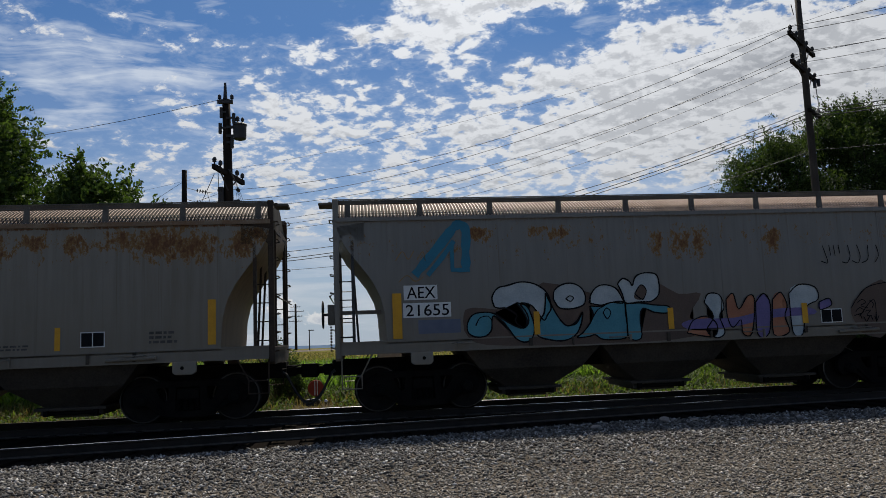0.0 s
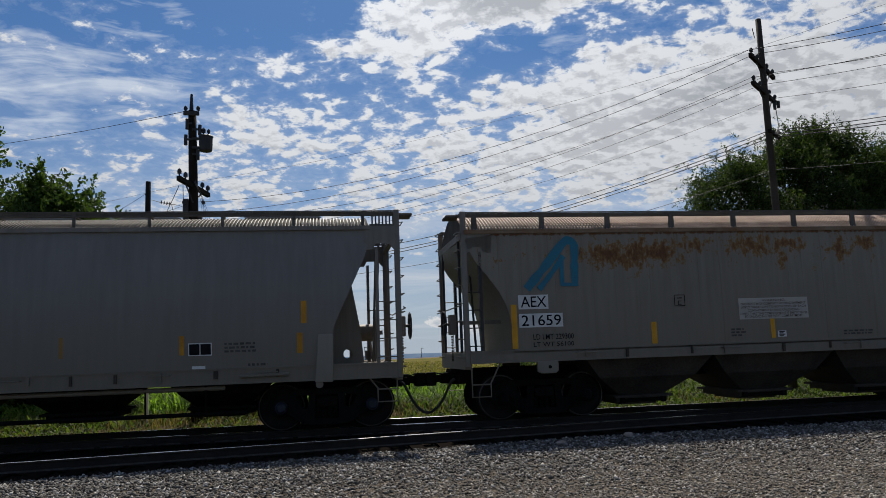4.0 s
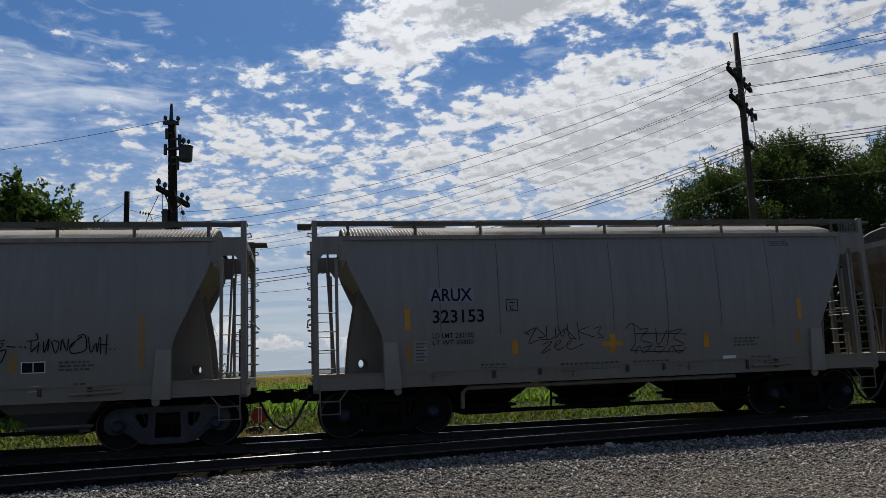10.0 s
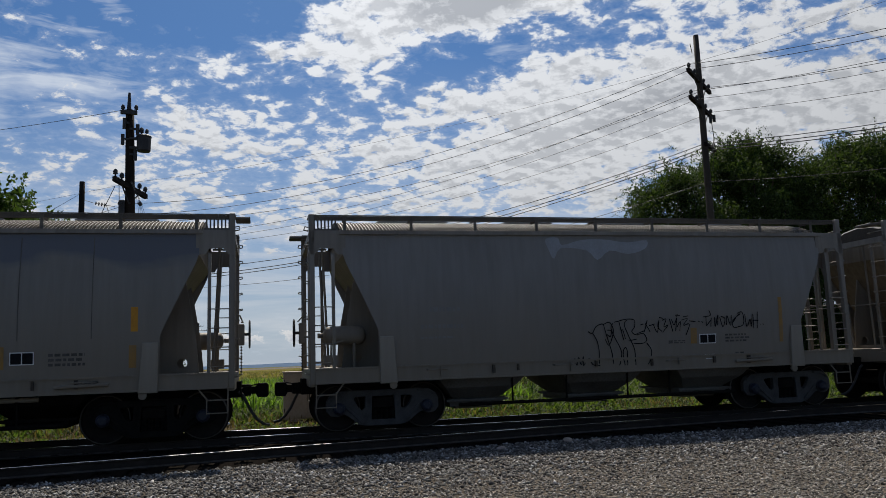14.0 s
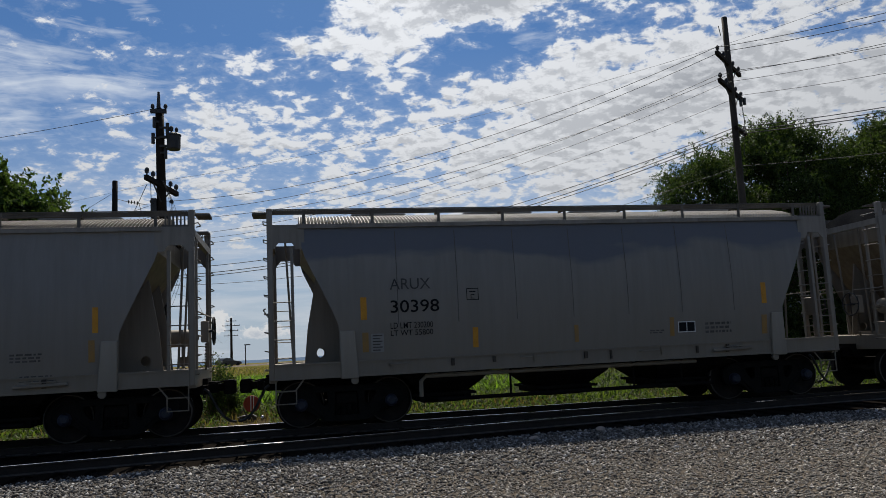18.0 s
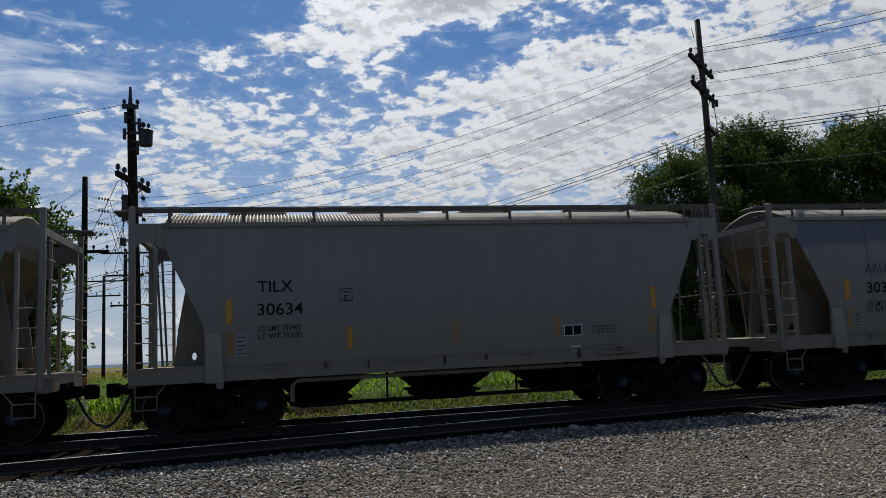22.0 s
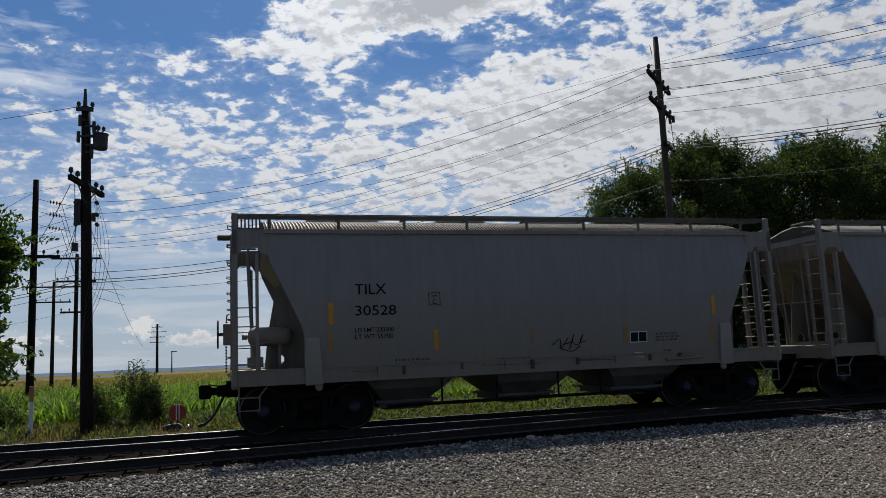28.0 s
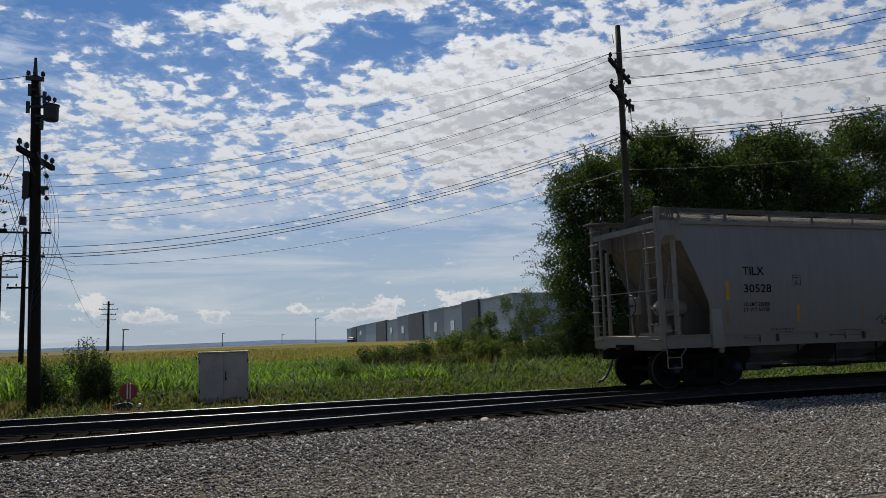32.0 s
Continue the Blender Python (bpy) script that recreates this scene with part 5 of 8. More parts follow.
def transformer_pole():
    t = thing("utility_pole", pose(0, 0, 0), "dark weathered timber utility pole carrying a transformer can", "utility pole", "utility poles")
    bx, by = -3.11, 20.3
    tx = -3.30
    at = lambda z: Vector((bx + (tx - bx) * z / 8.4, by, z))
    pole_shaft(t, (bx, by, -0.3), (tx, by, 8.15), 0.155, 0.105, M_POLE)
    bm = bmesh.new()
    cyl(bm, (tx - 0.02, by, 8.1), (tx - 0.02, by, 8.62), 0.06, 8, 0.03)
    part("top_pin", bm, M_IRON, t)
    for d in (-0.16, 0.16):
        insulator(t, (tx + d, by - 0.05, 8.1), 0.9)
    bm = bmesh.new()
    box(bm, tx - 0.2, tx + 0.2, by - 0.18, by - 0.1, 8.0, 8.1)
    part("pin_bracket", bm, M_IRON, t)
    # transformer can on its hanger
    bm = bmesh.new()
    cx, cy, z0 = -2.93, by - 0.1, 7.03
    n = 16
    prof = [(0.0, 0.0), (0.15, 0.0), (0.17, 0.03), (0.175, 0.36), (0.19, 0.37), (0.19, 0.40), (0.14, 0.44), (0.0, 0.46)]
    loft(bm, [[(cx + r * math.cos(6.28318 * i / n), cy + r * math.sin(6.28318 * i / n), z0 + z) for i in range(n)] for r, z in prof])
    can = part("transformer_can", bm, M_IRON, t, "dark grey transformer can")
    insulator(can, (cx - 0.06, cy, z0 + 0.44)), insulator(can, (cx + 0.07, cy, z0 + 0.44), 0.8)
    bm = bmesh.new()
    box(bm, -3.28, cx - 0.1, by - 0.13, by - 0.05, 7.1, 7.16)
    part("hanger", bm, M_IRON, t)
    bm = bmesh.new()
    box(bm, -3.28, cx - 0.1, by - 0.13, by - 0.05, 7.34, 7.4)
    part("hanger", bm, M_IRON, t)
    for z, s in ((7.62, 0.2), (7.35, -0.16), (6.95, 0.14), (7.78, -0.12)):
        bm = bmesh.new()
        q = at(z)
        cyl(bm, (q.x + s, by - 0.12, z - 0.16), (q.x + s, by - 0.12, z + 0.12), 0.045, 8)
        turned_prism(bm, (q.x, by - 0.1, z), (q.x + s, by - 0.12, z), 0.04, 0.05)
        part("fuse_cutout", bm, M_IRON, t)
    arm(t, (-3.50, 19.55, 6.16), (-2.98, 21.1, 6.04), (at(5.7).x, by - 0.15, 5.65), (0.03, 0.22, 0.78, 0.97))
    q = at(5.4)
    for x0, x1, z0, z1 in ((-0.26, -0.12, 5.1, 5.75), (0.14, 0.22, 5.2, 5.4), (-0.3, -0.16, 4.45, 4.65)):
        bm = bmesh.new()
        box(bm, q.x + x0, q.x + x1, by - 0.16, by - 0.02, z0, z1)
        part("junction_box", bm, M_IRON, t, bevel=0.01)
    for z in (5.65, 5.35, 5.1):
        for s in (-0.22, 0.26):
            q = at(z)
            bm = bmesh.new()
            lathe(bm, [(0.0, by - 0.2), (0.05, by - 0.2), (0.05, by - 0.1), (0.0, by - 0.1)], n=8, cx=q.x + s, cz=z)
            part("spool", bm, M_IRON, t)
    # loose service drops hanging beside the pole
    rng = random.Random(8)
    for i in range(5):
        bm = bmesh.new()
        pts = []
        for j in range(13):
            f = j / 12
            pts.append((-3.2 + (0.22 + 0.07 * i) * math.sin(math.pi * min(1.0, 1.25 * f)) ** 0.7 + 0.03 * math.sin(9 * f + i), by - 0.25 + 0.02 * i, 6.2 - (3.6 + 0.25 * i) * f + rng.uniform(-0.02, 0.02)))
        tube(bm, pts, 0.005, 4)
        part("service_drop", bm, M_CABLE, t)


transformer_pole()
RP = Vector((13.55, 20.6, 0))


def line_pole():
    t = thing("utility_pole", pose(0, 0, 0), "tall slim grey-brown timber utility pole with two crossarms", "utility pole", "utility poles")
    x, y = RP.x, RP.y
    top = EYE + 9.87
    pole_shaft(t, (x, y, -0.3), (x, y, top), 0.135, 0.085, M_POLEGREY)
    for z, ln in ((EYE + 8.33, 1.0), (EYE + 7.48, 1.0)):
        arm(t, (x - 0.95 * ln, y - 0.9, z), (x + 0.95 * ln, y + 0.9, z), (x, y - 0.1, z - 0.6))
    arm(t, (x - 0.1, y - 0.2, EYE + 6.25), (x + 0.75, y + 0.6, EYE + 6.25), (x, y, EYE + 5.7), (0.9,), 0.09)
    bm = bmesh.new()
    for d, z in ((0.62, 7.25), (0.75, 7.3)):
        cyl(bm, (x + d, y + 0.5, EYE + z - 0.1), (x + d, y + 0.5, EYE + z + 0.12), 0.05, 8)
    tube(bm, [(x + 0.65, y + 0.5, EYE + 7.15), (x + 0.55, y + 0.3, EYE + 6.6), (x + 0.3, y, EYE + 6.2), (x + 0.15, y - 0.1, EYE + 5.4)], 0.012, 5)
    part("fuse_cutout", bm, M_IRON, t)
    bm = bmesh.new()
    tube(bm, [(x - 0.4, y - 0.35, EYE + 9.1), (x - 0.55, y - 0.5, EYE + 9.35)], 0.012, 5)
    part("top_bracket", bm, M_IRON, t)


line_pole()


def plain_pole(x, y, top, r, arms, label, mat=M_POLE):
    t = thing("utility_pole", pose(0, 0, 0), label, "utility pole", "utility poles")
    pole_shaft(t, (x, y, -0.3), (x, y, top), r, r * 0.7, mat)
    for z, half in arms:
        arm(t, (x - half, y - 0.05 - r, z), (x + half, y - 0.05 - r, z), None, (0.04, 0.3, 0.7, 0.96))


plain_pole(-6.95, 32.2, 8.95, 0.15, ((5.9, 0.95),), "bare-topped timber utility pole with one low crossarm")
for z in (8.11, 7.62, 7.10):
    # a string of three discs hung in the line off the pole, and the jumper that drops from it
    t = thing("insulator_string", pose(-6.95, 32.2, z), "short string of dark disc insulators on an overhead line", "insulator", "line insulators")
    bm = bmesh.new()
    tube(bm, [(0.12, 0, 0.08), (0.50, 0, -0.03), (1.25, 0, -0.16)], 0.012, 5)
    part("rod", bm, M_IRON, t)
    for i in range(4):
        bm = bmesh.new()
        cyl(bm, (0.52 + i * 0.11, 0, -0.03 - i * 0.018), (0.555 + i * 0.11, 0, -0.036 - i * 0.018), 0.085, 10, 0.03)
        part("disc", bm, M_IRON, t)
    bm = bmesh.new()
    tube(bm, [(0.92, 0.0, -0.10), (1.10, 2.0, -0.9 - 0.1 * z), (1.45, 6.0, -1.6 - 0.1 * z), (1.9, 12.0, -1.5 - 0.1 * z)], 0.011, 4)
    part("jumper", bm, M_CABLE, t)
plain_pole(-9.1, 54.0, 9.0, 0.16, ((8.7, 1.5), (7.2, 1.2), (5.2, 0.9)), "distant timber utility pole with crossarms")
plain_pole(-13.9, 72.0, 9.1, 0.17, ((8.6, 2.2), (7.3, 1.4)), "distant timber utility pole with crossarms")
plain_pole(-13.3, 174.0, 10.3, 0.30, ((9.6, 1.1), (8.6, 1.9), (7.5, 1.5), (6.4, 1.5)), "distant three-armed transmission pole in the field")
for az, d, h in ((-3.4, 165, 4.1), (3.2, 300, 5.2), (7.4, 330, 4.6), (9.85, 250, 8.0), (-6.2, 280, 4.0)):
    a = radians(az)
    t = thing("lamp_post", pose(d * math.sin(a), d * math.cos(a), ground_height(0, d * math.cos(a))), "thin grey lamp post far across the field", "lamp post", "field lamp posts")
    bm = bmesh.new()
    cyl(bm, (0, 0, -0.5), (0, 0, h), 0.14, 8, 0.10)
    part("mast", bm, M_IRON, t)
    bm = bmesh.new()
    box(bm, -0.2, 1.0, -0.15, 0.15, h - 0.05, h + 0.15)
    part("lamp_head", bm, M_IRON, t)


def wire(name, pts, sag, r, label):
    """One line slung through the given points, sagging between them."""
    cu = bmesh.new()
    allp = []
    for k, (a, b) in enumerate(zip(pts, pts[1:])):
        a, b = Vector(a), Vector(b)
        for j in range(25 if k == len(pts) - 2 else 24):
            f = j / 24
            p = a.lerp(b, f)
            allp.append(p - Vector((0, 0, 4 * sag * (b - a).length / 20 * f * (1 - f))))
    tube(cu, allp, r, 4)
    tagged(part(name, cu, M_CABLE), label, "power line", "overhead lines")


far_left = lambda el, dx=0.0: (-5.1 + dx, 32.0, EYE + 32.4 * math.tan(radians(el)))
beyond = lambda el: (-34.0, 52.0, EYE + 62.1 * math.tan(radians(el * 0.50 + 1.0)))
up_right = lambda z, dx=0.0: (26.0 + dx, 4.0, EYE + z)
WIRES = [(12.7, 0.0, 9.0, 10.8, 0.4, 0.006, -0.5), (11.25, -0.95, 8.5, 9.2, 0.9, 0.011, -0.9), (10.45, -0.6, 8.5, 9.2, 0.9, 0.011, -0.5), (9.9, 0.95, 8.5, 9.2, 0.9, 0.010, 0.9),
         (8.75, -0.95, 7.65, 8.4, 0.85, 0.009, -0.9), (8.35, -0.3, 7.65, 8.4, 0.85, 0.008, -0.3), (8.05, 0.95, 7.65, 8.4, 0.85, 0.008, 0.9),
         (6.45, 0.0, 6.3, 7.0, 0.8, 0.014, 0.0), (5.95, 0.05, 6.2, 6.9, 0.8, 0.016, 0.1), (5.75, 0.1, 6.12, 6.85, 0.8, 0.016, 0.2), (5.3, 0.1, 5.1, 5.7, 0.8, 0.009, 0.3)]
for el, dx, z, zr, sag, r, dr in WIRES:
    wire("overhead_wire", [beyond(el), far_left(el), (RP.x + dx, RP.y + dx * 0.9, EYE + z), up_right(zr, dr * 2)], sag, r, "thin black overhead wire slung between utility poles")
# lines fanning out from the transformer pole to the poles behind
for i, (p, q) in enumerate((((-3.5, 20.2, 6.2), (-9.1, 54, 8.8)), ((-3.6, 20.2, 6.1), (-7.6, 32.2, 5.5)), ((-3.3, 20.2, 5.6), (-6.2, 32.2, 5.5)), ((-3.4, 20.2, 5.3), (-13.9, 72, 8.7)),
                            ((-3.2, 20.4, 5.2), (-13.3, 174, 9.4)), ((-3.4, 20.4, 8.2), (-22, 30, 9.2)), ((-6.95, 32.2, 8.5), (-15, 31, 3.5)), ((-7.6, 32.2, 5.5), (-14.8, 72, 8.7)), ((-6.2, 32.2, 5.5), (-10.2, 54, 7.3)), ((-9.1, 54, 5.3), (-40, 80, 5.0)), ((-7.8, 54, 8.8), (-12.5, 72, 8.7)))):
    wire("overhead_wire", [p, q], 0.5, 0.009, "thin black overhead wire slung between utility poles")


ROAD = [(-120.0, 62.0), (-60.0, 99.0), (-26.0, 125.0), (-9.0, 142.0), (16.0, 176.0), (40.0, 216.0)]


def field_road():
    """A pale road on a low bank, with a kerb, across the field."""
    bm = bmesh.new()
    rings = []
    for x, y in ROAD:
        z = ground_height(x, y)
        rings.append([(x + 0.6 * d, y - 0.8 * d, z + h) for d, h in ((2.6, -0.1), (2.3, 0.24), (2.05, 0.24), (2.0, 0.12), (-2.0, 0.12), (-2.6, -0.1))])
    loft(bm, rings, close=False)
    tagged(part("road", bm, M_CONC), "narrow pale concrete road with a kerb across the field", "road", kind="structure")


field_road()
M_CARBODY = mottled("motor_car_dark_blue", (0.008, 0.010, 0.016), (0.012, 0.014, 0.022), 3.0, 40.0, 0.3, 0.0, 0.0, 0.5)
M_CARGLASS = mottled("motor_car_glass", (0.05, 0.06, 0.07), (0.07, 0.08, 0.09), 3.0, 40.0, 0.12, 0.0, 0.0, 0.5)
M_TYRE = mottled("motor_car_tyre", (0.012, 0.012, 0.012), (0.02, 0.02, 0.02), 5.0, 50.0, 0.85, 0.0, 0.1, 0.1)


def motor_car(label, tall):
    """A distant road car, its nose towards +x."""
    c = thing("motor_car", pose(0, 0, 0), label, "car", "cars on the road")
    bm = bmesh.new()
    prof = [(-2.25, 0.35), (-2.28, 0.70), (-2.15, 0.95), (-1.4, 1.0), (0.75, 0.98), (1.75, 0.86), (2.2, 0.70), (2.25, 0.38), (1.8, 0.25), (-1.8, 0.25)]
    prism(bm, prof, -0.88, 0.88)
    part("body", bm, M_CARBODY, c, bevel=0.06)
    bm = bmesh.new()
    prism(bm, [(-1.95, 0.97), (-1.45, tall - 0.05), (-1.0, tall), (0.0, tall - 0.02), (0.85, 0.97)], -0.72, 0.72)
    part("cabin", bm, M_CARBODY, c, bevel=0.05)
    for sy in (-1, 1):
        for pts in ([(-1.65, 1.03), (-1.35, tall - 0.12), (-0.5, tall - 0.09), (-0.5, 1.03)], [(-0.42, 1.03), (-0.42, tall - 0.09), (-0.02, tall - 0.11), (0.62, 1.03)]):
            bm = bmesh.new()
            prism(bm, pts, *sorted((sy * 0.725, sy * 0.70)))
            part("side_window", bm, M_CARGLASS, c)
        for wx in (-1.35, 1.38):
            bm = bmesh.new()
            lathe(bm, [(0.0, sy * 0.90), (0.18, sy * 0.90), (0.20, sy * 0.91), (0.31, sy * 0.90), (0.33, sy * 0.86), (0.33, sy * 0.70), (0.0, sy * 0.70)], n=18, cz=0.0)
            wheel = part("wheel", bm, M_TYRE, c)
            wheel.matrix_basis = pose(wx, 0, 0.33)
    return c


road_cars = [motor_car("dark blue saloon car driving on the field road", 1.42), motor_car("dark grey estate car driving on the field road", 1.48)]


def signal_cabinet():
    c = thing("equipment_cabinet", pose(0.58, 20.75, 0), "weathered beige two-door metal equipment cabinet beside the track", "cabinet")
    w, d, h = 1.24, 0.55, 1.30
    for x in (0.12, w - 0.42):
        bm = bmesh.new()
        box(bm, x, x + 0.30, -0.04, d, -0.05, 0.06)
        part("concrete_foot", bm, M_CONC, c, bevel=0.01)
    bm = bmesh.new()
    box(bm, 0, w, 0, d, 0.06, h - 0.03)
    part("body", bm, M_CABINET, c, bevel=0.012)
    bm = bmesh.new()
    box(bm, -0.02, w + 0.02, -0.03, d + 0.02, h - 0.03, h)
    part("lid", bm, M_CABINET, c, bevel=0.006)
    for i, x in enumerate((0.03, w / 2 + 0.006)):
        bm = bmesh.new()
        box(bm, x, x + w / 2 - 0.036, -0.022, 0, 0.10, h - 0.07)
        door = part("door", bm, M_CABINET, c, bevel=0.006)
        bm = bmesh.new()
        for j in range(4):
            box(bm, x + 0.17 + j * 0.05, x + 0.19 + j * 0.05, -0.03, -0.02, 0.20, 0.32)
        part("louvre", bm, M_CABINET, door)
        for z in (0.25, 1.0):
            bm = bmesh.new()
            hx = x - 0.01 if i == 0 else x + w / 2 - 0.03
            cyl(bm, (hx, -0.03, z), (hx, -0.03, z + 0.1), 0.014, 6)
            part("hinge", bm, M_IRON, door)
    bm = bmesh.new()
    box(bm, w / 2 + 0.03, w / 2 + 0.06, -0.05, -0.02, 0.55, 0.78)
    cyl(bm, (w / 2 + 0.045, -0.05, 0.60), (w / 2 + 0.045, -0.08, 0.60), 0.03, 8)
    part("latch_handle", bm, M_IRON, c, "dark latch handle")
    bm = bmesh.new()
    tube(bm, [(-0.06, 0.1, 1.18), (-0.06, 0.1, 1.13), (0.0, 0.1, 1.13)], 0.02, 6)
    part("side_hook", bm, M_IRON, c)


signal_cabinet()


def switch_target():
    c = thing("switch_stand", pose(-1.06, 20.15, 0), "low switch stand with a round red target disc", "switch stand")
    bm = bmesh.new()
    lathe(bm, [(0.0, -0.012), (0.20, -0.012), (0.21, 0.0), (0.20, 0.012), (0.0, 0.012)], n=24, cz=0.42)
    part("target_disc", bm, M_RED, c, "round red target disc")
    bm = bmesh.new()
    for x in (-0.035, 0.03):
        box(bm, x, x + 0.025, -0.026, -0.014, 0.24, 0.61)
    part("white_stripe", bm, M_WHITE, c)
    bm = bmesh.new()
    cyl(bm, (0, 0.03, 0.0), (0, 0.03, 0.6), 0.02, 8)
    part("spindle", bm, M_IRON, c)
    bm = bmesh.new()
    prism(bm, [(-0.36, 0.02), (0.12, 0.02), (0.12, 0.10), (0.02, 0.16), (-0.22, 0.14), (-0.36, 0.10)], -0.1, 0.14)
    part("base", bm, M_IRON, c, bevel=0.01)
    bm = bmesh.new()
    tube(bm, [(-0.12, -0.02, 0.12), (-0.2, -0.12, 0.3), (-0.26, -0.16, 0.22)], 0.018, 6)
    part("lever", bm, M_IRON, c)
    # polished ball added to give a bright glint beside the stand
    g = thing("rail_anchor", pose(-0.80, 20.05, 0), "small polished steel ball on the ground, added for a glint", "track fitting")
    bm = bmesh.new()
    lathe(bm, [(0.0, -0.06), (0.045, -0.05), (0.06, 0.0), (0.045, 0.05), (0.0, 0.06)], n=12, cz=0.07)
    part("cap", bm, M_RAILTOP, g, smooth=True)


switch_target()


def marker_post():
    c = thing("marker_post", pose(-4.42, 20.7, 0), "slim white marker post with an orange top", "marker post")
    bm = bmesh.new()
    box(bm, -0.045, 0.045, -0.03, 0.03, -0.1, 0.85)
    part("post", bm, M_WHITE, c, bevel=0.008)
    bm = bmesh.new()
    box(bm, -0.05, 0.05, -0.035, 0.035, 0.85, 1.22)
    part("cap", bm, M_SPRAYORG, c, "orange cap", bevel=0.008)


marker_post()


# ------------------------------------------------------------ warehouse far behind the field
def warehouse():
    a, b = Vector((62.4, 136.0)), Vector((157.0, 733.0))
    h = 9.25
    hs = thing("warehouse", pose(0, 0, 0), "very long pale grey and slate panelled warehouse behind the field", "warehouse")

    def on_wall(az):
        t = math.tan(radians(az))
        d = b - a
        k = (t * a.y - a.x) / (d.x - t * d.y)
        return k
    out = Vector((b.y - a.y, a.x - b.x)).normalized()   # away from the field
    cuts = [(24.63, 0, 0.0), (22.16, 2, 0.25), (20.9, 0, -0.1), (19.4, 1, 0.1), (18.3, 0, -0.3), (17.9, 2, 0.2), (16.82, 1, 0.2), (15.9, 0, -0.5), (15.1, 2, -0.1), (14.35, 0, 0.0), (13.55, 1, 0.1), (12.85, 2, -0.2), (12.5, 0, -0.5), (12.12, 1, -0.5)]
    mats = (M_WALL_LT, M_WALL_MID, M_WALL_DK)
    for (az0, mi, dh), (az1, _, _) in zip(cuts, cuts[1:]):
        k0, k1 = on_wall(az0), on_wall(az1)
        p, q = a.lerp(b, k0), a.lerp(b, k1)
        proud = -0.6 if mi == 2 else 0.0
        bm = bmesh.new()
        top = h + dh
        ring = lambda z: [(p.x - out.x * proud * -1, p.y - out.y * proud * -1, z), (q.x + out.x * proud, q.y + out.y * proud, z), (q.x + out.x * 40, q.y + out.y * 40, z), (p.x + out.x * 40, p.y + out.y * 40, z)]
        loft(bm, [ring(-14), ring(top)])
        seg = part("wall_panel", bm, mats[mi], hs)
        if mi == 1 or az0 in (20.9, 15.9):
            w0, w1 = p.lerp(q, 0.42), p.lerp(q, 0.60)
            bm = bmesh.new()
            r2 = lambda z: [(w0.x - out.x * 0.3, w0.y - out.y * 0.3, z), (w1.x - out.x * 0.3, w1.y - out.y * 0.3, z), (w1.x + out.x * 0.2, w1.y + out.y * 0.2, z), (w0.x + out.x * 0.2, w0.y + out.y * 0.2, z)]
            loft(bm, [r2(2.4), r2(5.2)])
            part("window", bm, M_GLASS, seg)
        bm = bmesh.new()
        r3 = lambda z: [(p.x - out.x * 0.25, p.y - out.y * 0.25, z), (q.x - out.x * 0.25, q.y - out.y * 0.25, z), (q.x + out.x * 1, q.y + out.y * 1, z), (p.x + out.x * 1, p.y + out.y * 1, z)]
        loft(bm, [r3(top - 0.35), r3(top + 0.05)])
        part("parapet", bm, M_WALL_MID, seg)


warehouse()


def chunk(x, y, s, label, seed):
    """A pale broken lump lying on the gravel."""
    rng = random.Random(seed)
    bm = bmesh.new()
    ring = lambda k, z: [(s * k * (1.5 * math.cos(i * 1.0472)) * rng.uniform(0.8, 1.1), s * k * 0.8 * math.sin(i * 1.0472) * rng.uniform(0.8, 1.1), z) for i in range(6)]
    loft(bm, [ring(0.9, -0.01), ring(1.0, s * 0.2), ring(0.7, s * 0.5)])
    ob = part("rubble_chunk", bm, M_CONC, None, bevel=0.004)
    ob.matrix_basis = pose(x, y, 0.012, 0, 0, seed * 37)
    tagged(ob, label, "rubble", "rubble on the gravel")


chunk(3.9, 12.45, 0.09, "small pale broken concrete lump on gravel", 1)
chunk(5.3, 12.95, 0.12, "flat pale concrete lump on gravel beside the track", 2)
chunk(5.75, 12.75, 0.07, "small pale broken concrete lump on gravel", 3)


# ------------------------------------------------------------ trees, crops, gravel
def leaf_cloud(rng, centres, radii, per, size, droop, flat=0.75, aspect=2.2):
    """Leaves as small folded quads strewn round clump centres: vertices and faces."""
    n = int(per.sum())
    idx = np.repeat(np.arange(len(centres)), per)
    d = rng.normal(size=(n, 3))
    d /= np.linalg.norm(d, axis=1)[:, None]
    r = radii[idx] * (0.35 + 0.75 * rng.random(n) ** 0.6)
    p = centres[idx] + d * r[:, None] * np.array([1, 1, flat])
    p[:, 2] -= droop * rng.random(n) * radii[idx]
    ax = rng.normal(size=(n, 3))
    ax[:, 2] = ax[:, 2] * 0.6 - droop * 1.3
    ax /= np.linalg.norm(ax, axis=1)[:, None]
    sd = np.cross(ax, rng.normal(size=(n, 3)))
    sd /= np.linalg.norm(sd, axis=1)[:, None]
    ln = size * (0.6 + 0.8 * rng.random(n))[:, None]
    wd = ln / aspect
    v = np.stack([p - ax * ln * 0.5, p + sd * wd * 0.5, p + ax * ln * 0.5, p - sd * wd * 0.5], 1).reshape(-1, 3)
    f = np.arange(4 * n).reshape(-1, 4)
    return v, f


